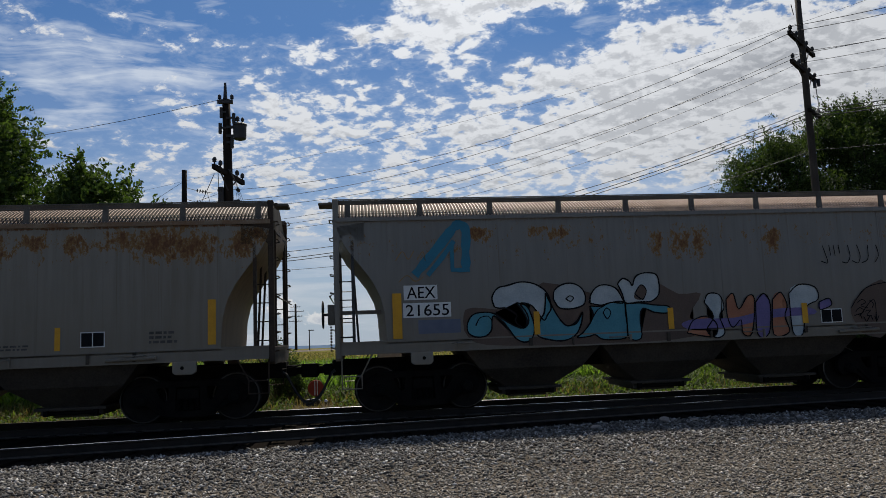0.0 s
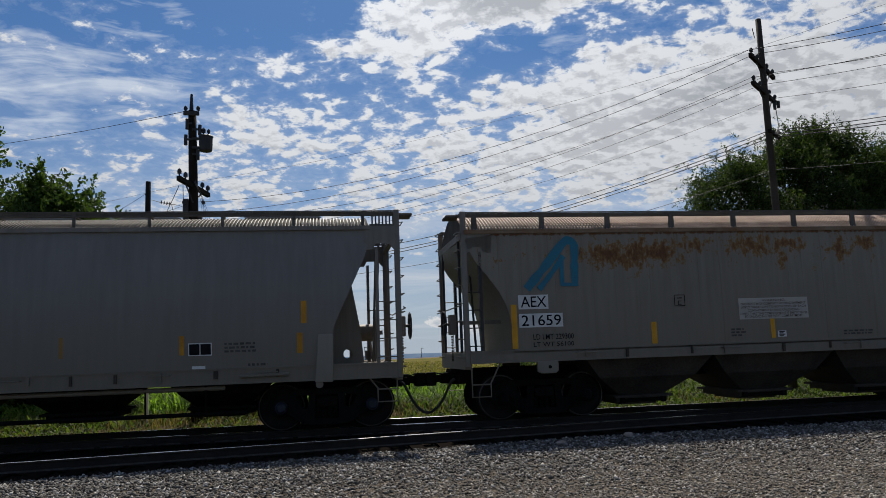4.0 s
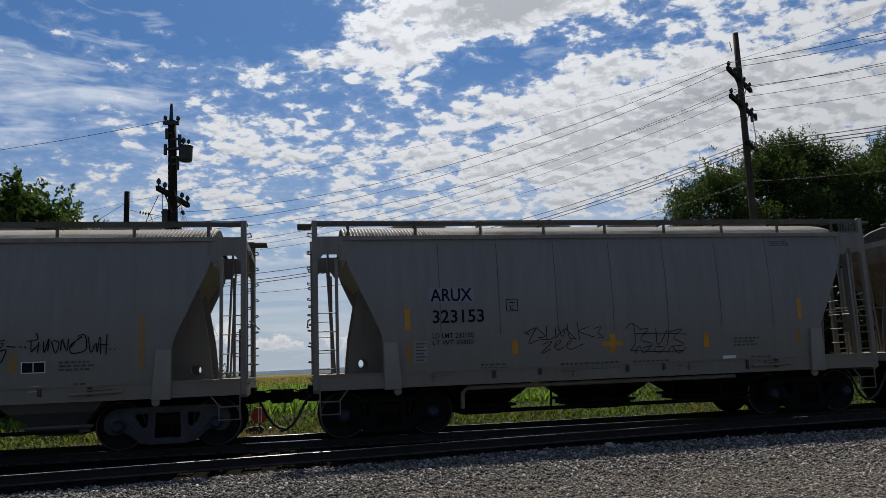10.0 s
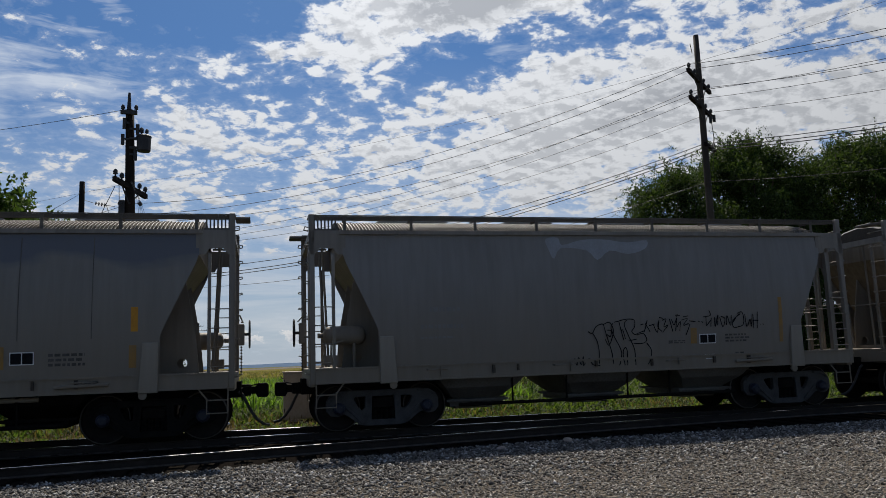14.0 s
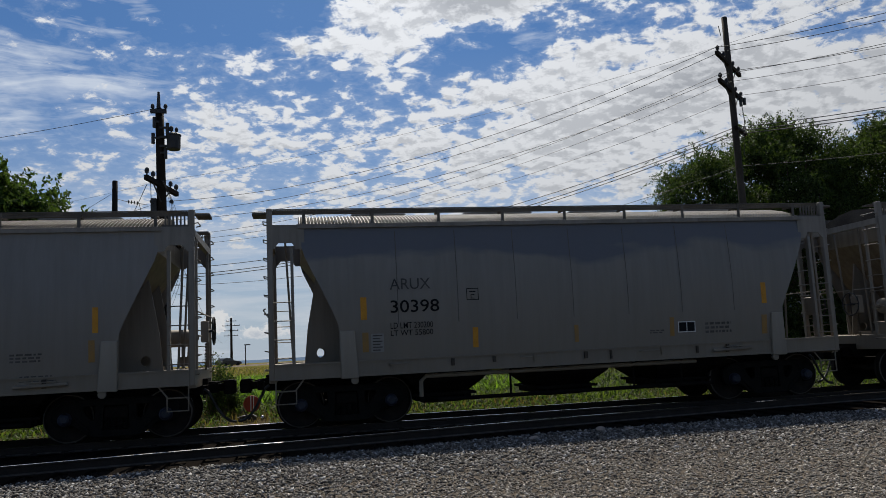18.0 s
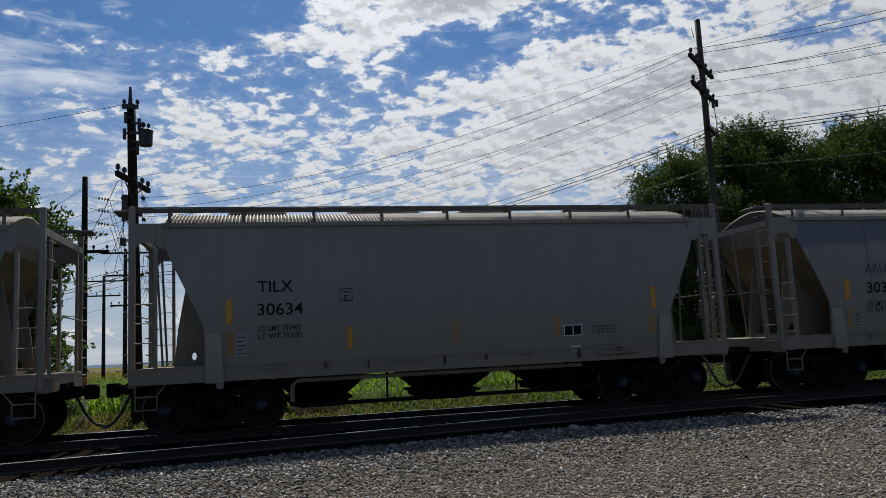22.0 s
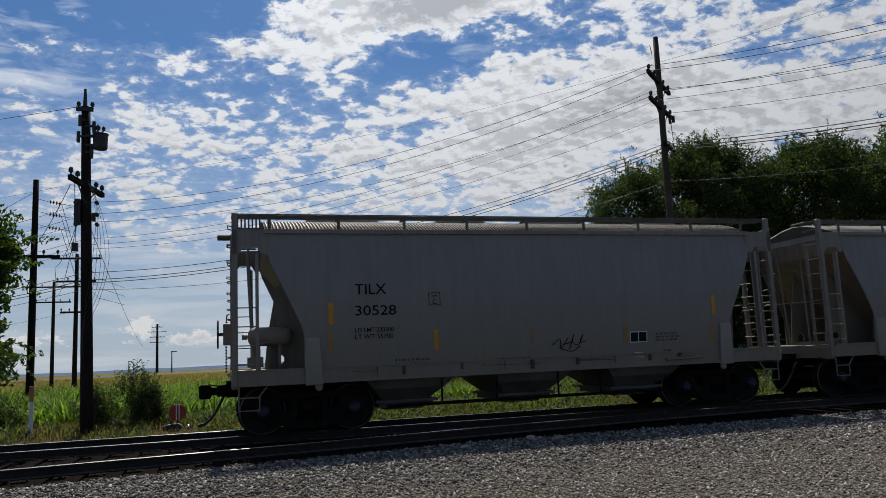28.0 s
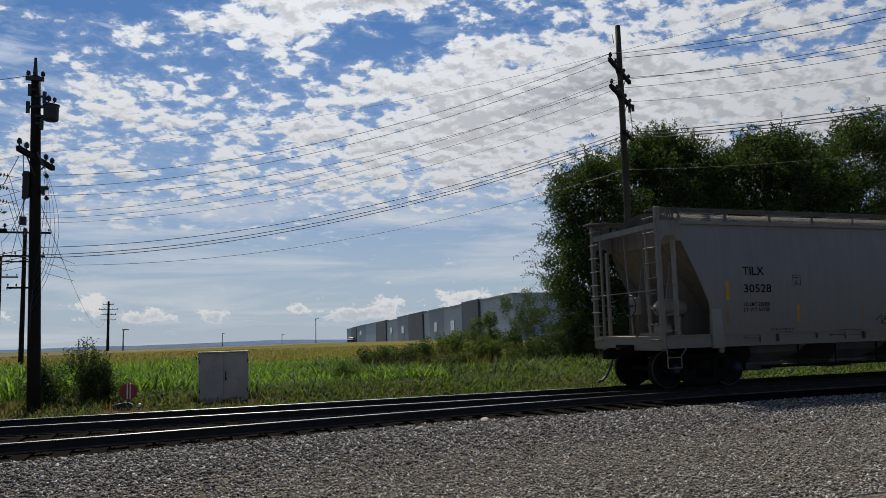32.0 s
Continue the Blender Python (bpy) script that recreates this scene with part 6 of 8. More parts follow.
def shoots(rng, roots, aim, length, m, droop, size, aspect=3.0):
    """Leafy shoots: bent lines from the roots along aim, sinking at their tips, with leaves set along both sides."""
    k = len(roots)
    f = np.linspace(0.12, 1.0, m)[None, :, None]
    aim = aim / (np.linalg.norm(aim, axis=1)[:, None] + 1e-6)
    ln = length[:, None, None]
    p = roots[:, None, :] + aim[:, None, :] * ln * f
    p = p + np.array([0, 0, -1.0]) * (droop[:, None, None] * ln * f ** 2)
    side = np.cross(aim, rng.normal(size=(k, 3)))
    side /= np.linalg.norm(side, axis=1)[:, None] + 1e-6
    p = p + side[:, None, :] * (0.05 * np.where(np.arange(m) % 2, 1.0, -1.0))[None, :, None]
    p = (p + rng.normal(size=p.shape) * 0.03).reshape(-1, 3)
    return leaf_cloud(rng, p, np.full(len(p), 0.03), np.ones(len(p), int), size, 0.7, 1.0, aspect)


def limb(bm, p0, p1, r0, r1, bend, rng, n=7, steps=5):
    p0, p1 = Vector(p0), Vector(p1)
    rings = []
    side = Vector((rng.uniform(-1, 1), rng.uniform(-1, 1), rng.uniform(-0.3, 0.3))) * bend
    for j in range(steps + 1):
        f = j / steps
        c = p0.lerp(p1, f) + side * math.sin(math.pi * f)
        r = r0 + (r1 - r0) * f
        rings.append([c + Vector((math.cos(6.28318 * i / n), math.sin(6.28318 * i / n), 0)) * r for i in range(n)])
    loft(bm, rings)


def tree(x, y, height, spread, low, label, mat, seed, leaf=0.17, clumps=90, per=230, droop=0.5, deep=0.8, group=""):
    rng, pr = np.random.default_rng(seed), random.Random(seed)
    t = thing("tree", pose(x, y, 0), label, "tree", group)
    bm = bmesh.new()
    fork = height * 0.28
    limb(bm, (0, 0, -0.3), (0.1, 0, fork), 0.035 * height * 0.6, 0.02 * height * 0.6, 0.1, pr, 10)
    part("trunk", bm, M_BARK, t, smooth=True)
    c = []
    while len(c) < clumps:
        u = rng.uniform(-1, 1, 3)
        z = low + (height - low) * (0.5 + 0.5 * u[2])
        f = (z - low) / (height - low)
        w = spread * (0.50 + 0.75 * math.sin(math.pi * min(1, 0.10 + 0.66 * f)) ** 1.0) * (1.0 - 0.55 * max(0, f - 0.7) / 0.3)
        q = np.array([u[0] * w, u[1] * w * deep, z])
        if (u[0] ** 2 + u[1] ** 2) < 1 and (u[0] ** 2 + u[1] ** 2) > 0.15 * rng.random():
            c.append(q)
    c = np.array(c)
    c[:, 0] += 0.35 * np.sin(c[:, 2] * 1.7 + seed)
    bm = bmesh.new()
    for q in c[::5]:
        limb(bm, (0.1, 0, fork * pr.uniform(0.6, 1.0)), q, 0.011 * height * 0.6, 0.015, 0.35, pr, 5)
    part("limbwork", bm, M_BARK, t, smooth=True)
    rad = rng.uniform(0.34, 0.92, len(c)) * (height / 10) ** 0.6
    pers = (per * (rad / rad.mean()) ** 1.6).astype(int)
    v, f = leaf_cloud(rng, c, rad, pers, leaf, droop)
    # twigs that stand out from the outline
    k = len(c) // 2
    tips = c[rng.choice(len(c), k, replace=False)] + rng.normal(size=(k, 3)) * np.array([0.45, 0.35, 0.40])
    v2, f2 = leaf_cloud(rng, tips, np.full(k, 0.28), np.full(k, 26), leaf, droop)
    v, f = np.concatenate([v, v2]), np.concatenate([f, f2 + len(v)])
    # leafy shoots that feather the outline, and hanging sprays within
    mid = np.array([0, 0, low + (height - low) * 0.45])
    for count, up_, ln0, ln1, sink in ((int(clumps * 3.2), 0.9, 0.45, 1.35, 0.55 if droop > 0.4 else 0.25), (int(clumps * 1.8), -0.1, 0.6, 1.5, 0.8 if droop > 0.4 else 0.35)):
        root = c[rng.integers(0, len(c), count)] + rng.normal(size=(count, 3)) * 0.25
        out = (root - mid) / np.array([spread, spread * deep, (height - low) / 2])
        aim = out * np.array([1, 1, 0.6]) + rng.normal(size=(count, 3)) * 0.35
        aim[:, 2] += up_
        size = rng.uniform(ln0, ln1, count) * (1.0 if droop > 0.4 else 0.6)
        v3, f3 = shoots(rng, root + out * 0.25, aim, size, 22, np.full(count, sink) * rng.uniform(0.5, 1.3, count), leaf * 0.88, 2.9 if droop > 0.4 else 2.0)
        v, f = np.concatenate([v, v3]), np.concatenate([f, f3 + len(v)])
    v[:, 2] = np.maximum(v[:, 2], 0.05)
    crown = big_mesh("crown", v, f, mat)
    crown.parent = t
    return t


tree(19.5, 32.5, 9.9, 2.3, 0.6, "slender green drooping leafy tree at the end of the row", M_LEAF, 3, 0.14, 180, 300, group="line-side trees")
tree(25.0, 33.5, 11.7, 3.9, 1.0, "tall green drooping leafy tree", M_LEAF, 5, 0.145, 290, 400, group="line-side trees")
tree(30.6, 33.0, 12.0, 4.4, 1.0, "tall green drooping leafy tree", M_LEAF, 7, 0.15, 300, 400, group="line-side trees")
tree(38.3, 33.0, 13.4, 5.2, 1.5, "tall green drooping leafy tree", M_LEAF, 11, 0.155, 300, 400, group="line-side trees")
tree(47.0, 33.0, 13.5, 5.0, 1.5, "tall green drooping leafy tree", M_LEAF, 13, 0.20, 130, 230, group="line-side trees")
tree(-8.85, 27.0, 7.2, 1.75, 0.4, "broad-leaved dark green tree behind the track", M_LEAF2, 17, 0.18, 260, 300, 0.2, group="line-side trees")
tree(-13.2, 28.0, 10.5, 1.8, 1.0, "tall broad-leaved green tree behind the track", M_LEAF2, 19, 0.18, 230, 330, 0.25, group="line-side trees")
tree(-20.0, 30.0, 11.5, 3.4, 1.0, "tall broad-leaved green tree behind the track", M_LEAF2, 23, 0.20, 170, 190, 0.25, group="line-side trees")


def bush(x, y, h, w, seed, mat=M_BUSH, label="green bush growing beside the track", leaves=36):
    rng, pr = np.random.default_rng(seed), random.Random(seed)
    t = thing("bush", pose(x, y, 0), label, "bush", "line-side bushes")
    bm = bmesh.new()
    c = []
    for i in range(32):
        a, f = pr.uniform(0, 6.28), pr.random()
        q = (w * math.cos(a) * f ** 0.5 * (0.5 + 0.5 * pr.random()), 0.7 * w * math.sin(a) * f ** 0.5, h * pr.uniform(0.15, 1.0) * (1.1 - 0.45 * f))
        c.append(q)
        limb(bm, (q[0] * 0.15, q[1] * 0.15, 0), (q[0], q[1], q[2] + 0.15), 0.014, 0.004, 0.08, pr, 4, 3)
    part("stemwork", bm, M_BARK, t)
    c = np.array(c)
    v, f = leaf_cloud(rng, c, np.full(len(c), 0.17 if leaves < 100 else 0.30), np.full(len(c), leaves), 0.065 if leaves < 100 else 0.10, 0.1, 0.9, 2.4)
    k = 90
    root = c[rng.integers(0, len(c), k)] * np.array([0.9, 0.9, 0.7])
    aim = root * np.array([0.8, 0.8, 0.0]) + rng.normal(size=(k, 3)) * 0.22 + np.array([0, 0, 1.0])
    v2, f2 = shoots(rng, root, aim, rng.uniform(0.25, 0.62, k) * (0.5 + 0.5 * h), 26, rng.uniform(0.0, 0.3, k), 0.075, 2.6)
    v, f = np.concatenate([v, v2]), np.concatenate([f, f2 + len(v)])
    v[:, 2] = np.maximum(v[:, 2], 0.02)
    big_mesh("leaves", v, f, mat).parent = t


bush(-3.05, 21.3, 1.15, 0.55, 31)
bush(-2.15, 21.5, 1.6, 0.55, 32)
bush(-1.75, 21.3, 1.1, 0.40, 33)
bush(-5.4, 22.0, 0.9, 0.7, 34)
bush(10.2, 31.0, 1.0, 0.9, 35, M_BRUSH, "brown seeding weed bush at the field's edge")
bush(11.8, 32.5, 1.2, 1.0, 36, M_BRUSH, "brown seeding weed bush at the field's edge")
bush(5.2, 24.6, 0.7, 0.7, 37, M_WEED, "leafy green weed bush in the field")
for i, (bx, by, bh, bw) in enumerate(((9.4, 30.0, 1.2, 1.3), (11.5, 31.5, 1.5, 1.6), (13.6, 32.5, 2.3, 1.6), (15.4, 33.0, 3.6, 1.7), (17.0, 32.0, 4.6, 1.8), (12.4, 29.6, 1.2, 1.2), (15.0, 30.0, 1.7, 1.5), (18.5, 29.5, 2.2, 1.6), (10.6, 28.4, 0.9, 1.0), (8.0, 31.5, 1.0, 1.2), (21.5, 29.5, 1.5, 1.6), (25.0, 30, 1.5, 1.8), (29.0, 30, 1.5, 1.8))):
    bush(bx, by, bh, bw, 40 + i, M_WEED if i % 3 else M_BUSH, "tangled weedy bush below the trees", 190)


def blades(rng, x, y, z, h, w, lean, mat, name, label, category):
    """Bent two-piece blades standing at the given places."""
    n = len(x)
    a = rng.random(n) * 6.28318
    dx, dy = np.cos(a), np.sin(a)
    sx, sy = -dy * w / 2, dx * w / 2
    ln = lean * h
    pts = []
    for f, k in ((0.0, 0.7), (0.55, 1.0), (1.0, 0.15)):
        cx, cy = x + dx * ln * f ** 2, y + dy * ln * f ** 2
        cz = z + h * (f - 0.28 * lean * f ** 3)
        pts += [np.stack([cx - sx * k, cy - sy * k, cz], 1), np.stack([cx + sx * k, cy + sy * k, cz], 1)]
    v = np.stack(pts, 1).reshape(-1, 3)
    b = np.arange(n)[:, None] * 6
    f = np.concatenate([b + np.array([0, 1, 3, 2]), b + np.array([2, 3, 5, 4])])
    ob = big_mesh(name, v, f, mat)
    return tagged(ob, label, category, kind="stuff")


def crops():
    rng = np.random.default_rng(51)
    xs, ys = [], []
    for r in range(46):
        yy = 22.9 + r * 0.62
        n = int((34 + yy * 1.3) / 0.24)
        x = -16 - 0.1 * yy + (34 + yy * 1.3) * rng.random(n)
        keep = ~((x > 5.5 + 0.12 * yy) & (yy < 31))
        xs.append(x[keep]), ys.append(yy + rng.normal(size=keep.sum()) * 0.07)
    x, y = np.concatenate(xs), np.concatenate(ys)
    rep = 9
    x, y = np.repeat(x, rep) + rng.normal(size=len(x) * rep) * 0.05, np.repeat(y, rep) + rng.normal(size=len(y) * rep) * 0.05
    n = len(x)
    tall = np.where(x < 2.2, 0.98, 0.66) - 0.30 * np.clip((y - 24) / 20, 0, 1)
    h = tall * (0.40 + 0.75 * rng.random(n)) * (0.85 + 0.25 * np.sin(x * 0.6 + y * 0.4))
    blades(rng, x, y, np.zeros(n), h, 0.040 + 0.025 * rng.random(n), 0.30 + 0.95 * rng.random(n), M_CORN, "crop_plants", "young green maize standing in rows", "crops")
    # rough grass nearer the track and under the trees
    n = 15000
    x, y = rng.uniform(-18, 12, n), 18.6 + 4.2 * rng.random(n) ** 0.8
    keep = np.sin(x * 1.3) + np.sin(x * 0.47 + 1) + rng.normal(size=n) * 0.8 > -0.9 + 0.9 * (x > 1.5)
    keep &= ~((np.abs(x - 1.2) < 0.85) & (y > 20.2) & (y < 21.3))
    x, y = x[keep], y[keep]
    h = (0.08 + 0.24 * rng.random(len(x))) * np.clip((y - 18.4) / 2.0, 0.25, 1)
    blades(rng, x, y, np.zeros(len(x)), h, 0.018 + 0.012 * rng.random(len(x)), 0.2 + 0.5 * rng.random(len(x)), M_DRY, "dry_grass", "dry straw-coloured grass along the track", "grass")
    n = 42000
    x, y = rng.uniform(-16, 30, n), rng.uniform(18.8, 24.0, n)
    keep = (np.sin(x * 0.9 + 2) + rng.normal(size=n) * 0.8 > -0.4) | (x > 2)
    keep &= ~((np.abs(x - 1.2) < 0.85) & (y > 19.6) & (y < 21.3)) & ~((np.abs(x + 1.1) < 0.5) & (y < 20.6))
    x, y = x[keep], y[keep]
    h = (0.12 + 0.36 * rng.random(len(x))) * np.clip((y - 18.8) / 2.4, 0.22, 1.0)
    blades(rng, x, y, np.zeros(len(x)), h, 0.030 + 0.03 * rng.random(len(x)), 0.4 + 0.8 * rng.random(len(x)), M_WEED, "weeds", "green weeds along the edge of the field", "weeds")
    n = 34000
    x, y = rng.uniform(5, 40, n), rng.uniform(23, 36, n)
    h = 0.25 + 0.55 * rng.random(n) * (0.6 + 0.6 * np.sin(x * 0.8 + y * 0.5) ** 2)
    blades(rng, x, y, np.zeros(n), h, 0.04 + 0.04 * rng.random(n), 0.4 + 0.8 * rng.random(n), M_WEED, "tall_weeds", "tall rough weeds and grass below the trees", "weeds")
    # brown weeds on the bank before the trees
    n = 16000
    x, y = rng.uniform(7.5, 24, n), rng.uniform(27, 38, n)
    keep = np.sin(x * 0.7 + 0.4) + np.sin(x * 1.9 + y * 0.6) * 0.6 + rng.normal(size=n) * 0.5 > 0.35
    x, y = x[keep], y[keep]
    h = 0.35 + 0.75 * rng.random(len(x)) ** 1.5
    blades(rng, x, y, np.zeros(len(x)), h, 0.02 + 0.025 * rng.random(len(x)), 0.15 + 0.5 * rng.random(len(x)), M_BRUSH, "brown_weeds", "dry brown weeds gone to seed on the bank", "weeds")
    # low growth farther out
    n = 40000
    y = 40 + 80 * rng.random(n) ** 1.3
    x = (rng.random(n) * 2 - 0.75) * (12 + y * 0.45)
    h = 0.10 + 0.16 * rng.random(n)
    blades(rng, x, y, np.zeros(n), h, 0.05 + 0.05 * rng.random(n), 0.3 + 0.6 * rng.random(n), M_OCHRE, "field_growth", "low green and ochre growth across the far field", "field")


crops()


def stones(name, x, y, z, s, mat, label, seed):
    """Loose stones: squashed eight-sided lumps, each turned its own way."""
    rng = np.random.default_rng(seed)
    n = len(x)
    base = np.array([[1, 0, 0], [0, 1, 0], [-1, 0, 0], [0, -1, 0], [0, 0, 1], [0, 0, -1]], float)
    v = base[None] * (0.7 + 0.6 * rng.random((n, 6, 1)))
    v = v * (s[:, None] * np.stack([1.0 + 0.5 * rng.random(n), 0.8 + 0.4 * rng.random(n), 0.5 + 0.35 * rng.random(n)], 1))[:, None, :]
    a, b = rng.random(n) * 6.28318, rng.normal(size=n) * 0.5
    ca, sa, cb, sb = np.cos(a), np.sin(a), np.cos(b), np.sin(b)
    x1, z1 = v[..., 0] * cb[:, None] - v[..., 2] * sb[:, None], v[..., 0] * sb[:, None] + v[..., 2] * cb[:, None]
    x2, y2 = x1 * ca[:, None] - v[..., 1] * sa[:, None], x1 * sa[:, None] + v[..., 1] * ca[:, None]
    v = np.stack([x2 + x[:, None], y2 + y[:, None], z1 + z[:, None]], -1).reshape(-1, 3)
    tri = np.array([[0, 1, 4], [1, 2, 4], [2, 3, 4], [3, 0, 4], [1, 0, 5], [2, 1, 5], [3, 2, 5], [0, 3, 5]])
    f = (np.arange(n)[:, None, None] * 6 + tri[None]).reshape(-1, 3)
    ob = big_mesh(name, v, f, mat)
    return tagged(ob, label, "gravel", kind="stuff")


def gravel():
    rng = np.random.default_rng(61)
    n = 150000
    y = 5.6 + 8.6 * rng.random(n) ** 1.1
    x = (rng.random(n) * 2 - 1) * (5.5 + y * 0.75) + y * 0.22
    keep = y < 12.44 + 0.17 * np.clip(x, -12, 4.3) + rng.normal(size=n) * 0.06
    x, y = x[keep], y[keep]
    coarse = (y > 9.9 + 0.17 * np.clip(x, -12, 5) + rng.normal(size=len(x)) * 0.9)
    s = np.where(coarse, 0.014 + 0.022 * rng.random(len(x)) ** 1.7, 0.009 + 0.016 * rng.random(len(x)) ** 2)
    stones("gravel_stones", x[~coarse], y[~coarse], s[~coarse] * 0.25, s[~coarse], M_STONE, "loose fine brown-grey gravel stones", 62)
    stones("shoulder_stones", x[coarse], y[coarse], s[coarse] * 0.35, s[coarse], M_SHOULDER, "coarse angular dark grey stones along the track", 64)
    n = 14000
    y = 11.7 + 7.4 * rng.random(n)
    x = rng.uniform(-16, 24, n)
    s = 0.018 + 0.03 * rng.random(n)
    keep = y > 12.55 + 0.17 * np.clip(x, -12, 4.3)
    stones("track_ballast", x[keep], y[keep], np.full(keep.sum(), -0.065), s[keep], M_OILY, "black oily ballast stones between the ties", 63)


gravel()


# ------------------------------------------------------------ lettering, reflectors and spray paint on the wagons
M_CARD = mottled("route_card", (0.27, 0.26, 0.24), (0.22, 0.21, 0.19), 5.0, 40.0, 0.7)
M_NAVYPATCH = mottled("navy_patch", (0.10, 0.12, 0.17), (0.14, 0.15, 0.20), 4.0, 40.0, 0.6)
M_GHOST = mottled("ghost_lettering", (0.21, 0.205, 0.20), (0.17, 0.165, 0.16), 6.0, 50.0, 0.7)
M_NOTICE = mottled("notice_beige", (0.50, 0.46, 0.41), (0.40, 0.36, 0.31), 4.0, 40.0, 0.7)
M_PALEBLUE = mottled("pale_blue_patch", (0.235, 0.24, 0.26), (0.20, 0.205, 0.225), 4.0, 40.0, 0.6)
M_PALE = mottled("pale_bare_patch", (0.30, 0.31, 0.33), (0.24, 0.25, 0.26), 4.0, 30.0, 0.6)
M_FADEDINK = mottled("lettering_worn", (0.03, 0.03, 0.033), (0.075, 0.073, 0.07), 6.0, 60.0, 0.7)
M_RUSTSPOT = mottled("rust_spot", (0.22, 0.11, 0.04), (0.27, 0.24, 0.18), 7.0, 50.0, 0.8)


def lift_at(key, z):
    """How far out the bellied side sheet stands at a height, for things painted on it."""
    if key in "ab":
        return HALF + 0.007
    z0, z1, b = 1.2, 3.92, 0.09
    return HALF - 0.03 + (b * math.sin(math.pi * (z - z0) / (z1 - z0)) if z0 < z < z1 else 0.03) + 0.004


def to_side(key, u, z, out=0.0):
    """A point of the wagon's near side, u metres from its left end as the camera sees it."""
    y = -lift_at(key, z) - out
    return (CAR_LEN[key] - u, -y, z) if AT[key][1] else (u, y, z)


def sheet(key, name, quads, mat, out, label="", parent=None):
    """A thin raised film on the side, from quads of (u, z) points."""
    bm = bmesh.new()
    for q in quads:
        f = [bm.verts.new(to_side(key, u, z, out)) for u, z in q]
        bm.faces.new(f)
    ob = part(name, bm, mat, parent if parent else cars[key], label)
    return ob


def rect(u0, u1, z0, z1, n=1):
    return [[(u0, z0 + (z1 - z0) * i / n), (u1, z0 + (z1 - z0) * i / n), (u1, z0 + (z1 - z0) * (i + 1) / n), (u0, z0 + (z1 - z0) * (i + 1) / n)] for i in range(n)]


def reflector(key, u0, u1, z0, z1, mat):
    mat = M_YELLOWNEW if key in "ab" and mat == M_YELLOW else mat
    sheet(key, "reflector_strip", rect(u0, u1, z0, z1, 4), mat, 0.026 if key == "a" else 0.003, "yellow reflective strip" if mat in (M_YELLOW, M_YELLOWNEW) else "faded ochre reflective strip")


def lettering(key, u0, u1, z0, z1, text, mat):
    cu = bpy.data.curves.new("text", "FONT")
    cu.body, cu.size, cu.resolution_u = text, 1.0, 3
    if mat in (M_INK, M_NAVY) and z1 - z0 > 0.15:
        cu.offset = 0.006 if mat == M_INK else 0.014
    elif z1 - z0 <= 0.15:
        cu.offset = 0.002
    tmp = new("text", cu)
    me = bpy.data.meshes.new_from_object(tmp)
    bpy.data.objects.remove(tmp)
    co = np.zeros(len(me.vertices) * 3)
    me.vertices.foreach_get("co", co)
    co = co.reshape(-1, 3)
    lo, hi = co.min(0), co.max(0)
    for v in me.vertices:
        u = u0 + (u1 - u0) * (v.co.x - lo[0]) / (hi[0] - lo[0])
        z = z0 + (z1 - z0) * (v.co.y - lo[1]) / (hi[1] - lo[1])
        v.co = to_side(key, u, z, 0.008)
    me.materials.clear()
    me.materials.append(mat)
    if z1 - z0 < 0.15:
        ob = new("lettering", me)
        ob.parent = cars[key]
        tagged(ob, "line of small stencilled lettering", kind="stuff")
        return
    # large characters are painted one by one
    bm = bmesh.new()
    bm.from_mesh(me)
    left = {f: True for f in bm.faces}
    while left:
        first = next(iter(left))
        del left[first]
        todo, glyph = [first], []
        while todo:
            f = todo.pop()
            glyph.append(f)
            for g in [g for v in f.verts for g in v.link_faces]:
                if g in left:
                    del left[g]
                    todo.append(g)
        one, seen = bmesh.new(), {}
        for f in glyph:
            for v in f.verts:
                if v not in seen:
                    seen[v] = one.verts.new(v.co)
            one.faces.new([seen[v] for v in f.verts])
        part("painted_letter", one, mat, cars[key], "bold stencilled letter or digit")
    bm.free()
    bpy.data.meshes.remove(me)


def small_print(key, u0, u1, z0, z1, lines, mat):
    rng = random.Random(int(u0 * 100))
    quads = []
    for i in range(lines):
        za = z1 - (z1 - z0) * (i + 0.05) / lines
        zb = z1 - (z1 - z0) * (i + 0.62) / lines
        u = u0
        end = u1 - (u1 - u0) * rng.uniform(0, 0.25)
        while u < end:
            wd = rng.uniform(0.035, 0.12) if u1 - u0 < 1.5 else rng.uniform(0.08, 0.22)
            quads += rect(u, min(u + wd, end), zb, za)
            u += wd + 0.03
    sheet(key, "small_print", quads, mat, 0.004, "worn lines of small print")


def grade_box(key, u0, u1, z0, z1):
    w = 0.014
    q = rect(u0, u1, z0, z0 + w) + rect(u0, u1, z1 - w, z1) + rect(u0, u0 + w, z0, z1) + rect(u1 - w, u1, z0, z1)
    m = (u0 + u1) / 2
    q += rect(u0 + 0.06, u1 - 0.06, z1 - 0.08, z1 - 0.06) + rect(m - 0.04, m + 0.04, z0 + 0.03, z0 + 0.045) + rect(m - 0.04, m + 0.04, z0 + 0.10, z0 + 0.115) + rect(m - 0.04, m - 0.025, z0 + 0.03, z0 + 0.115)
    sheet(key, "grade_mark", q, M_INK, 0.005, "square outlined stencil")


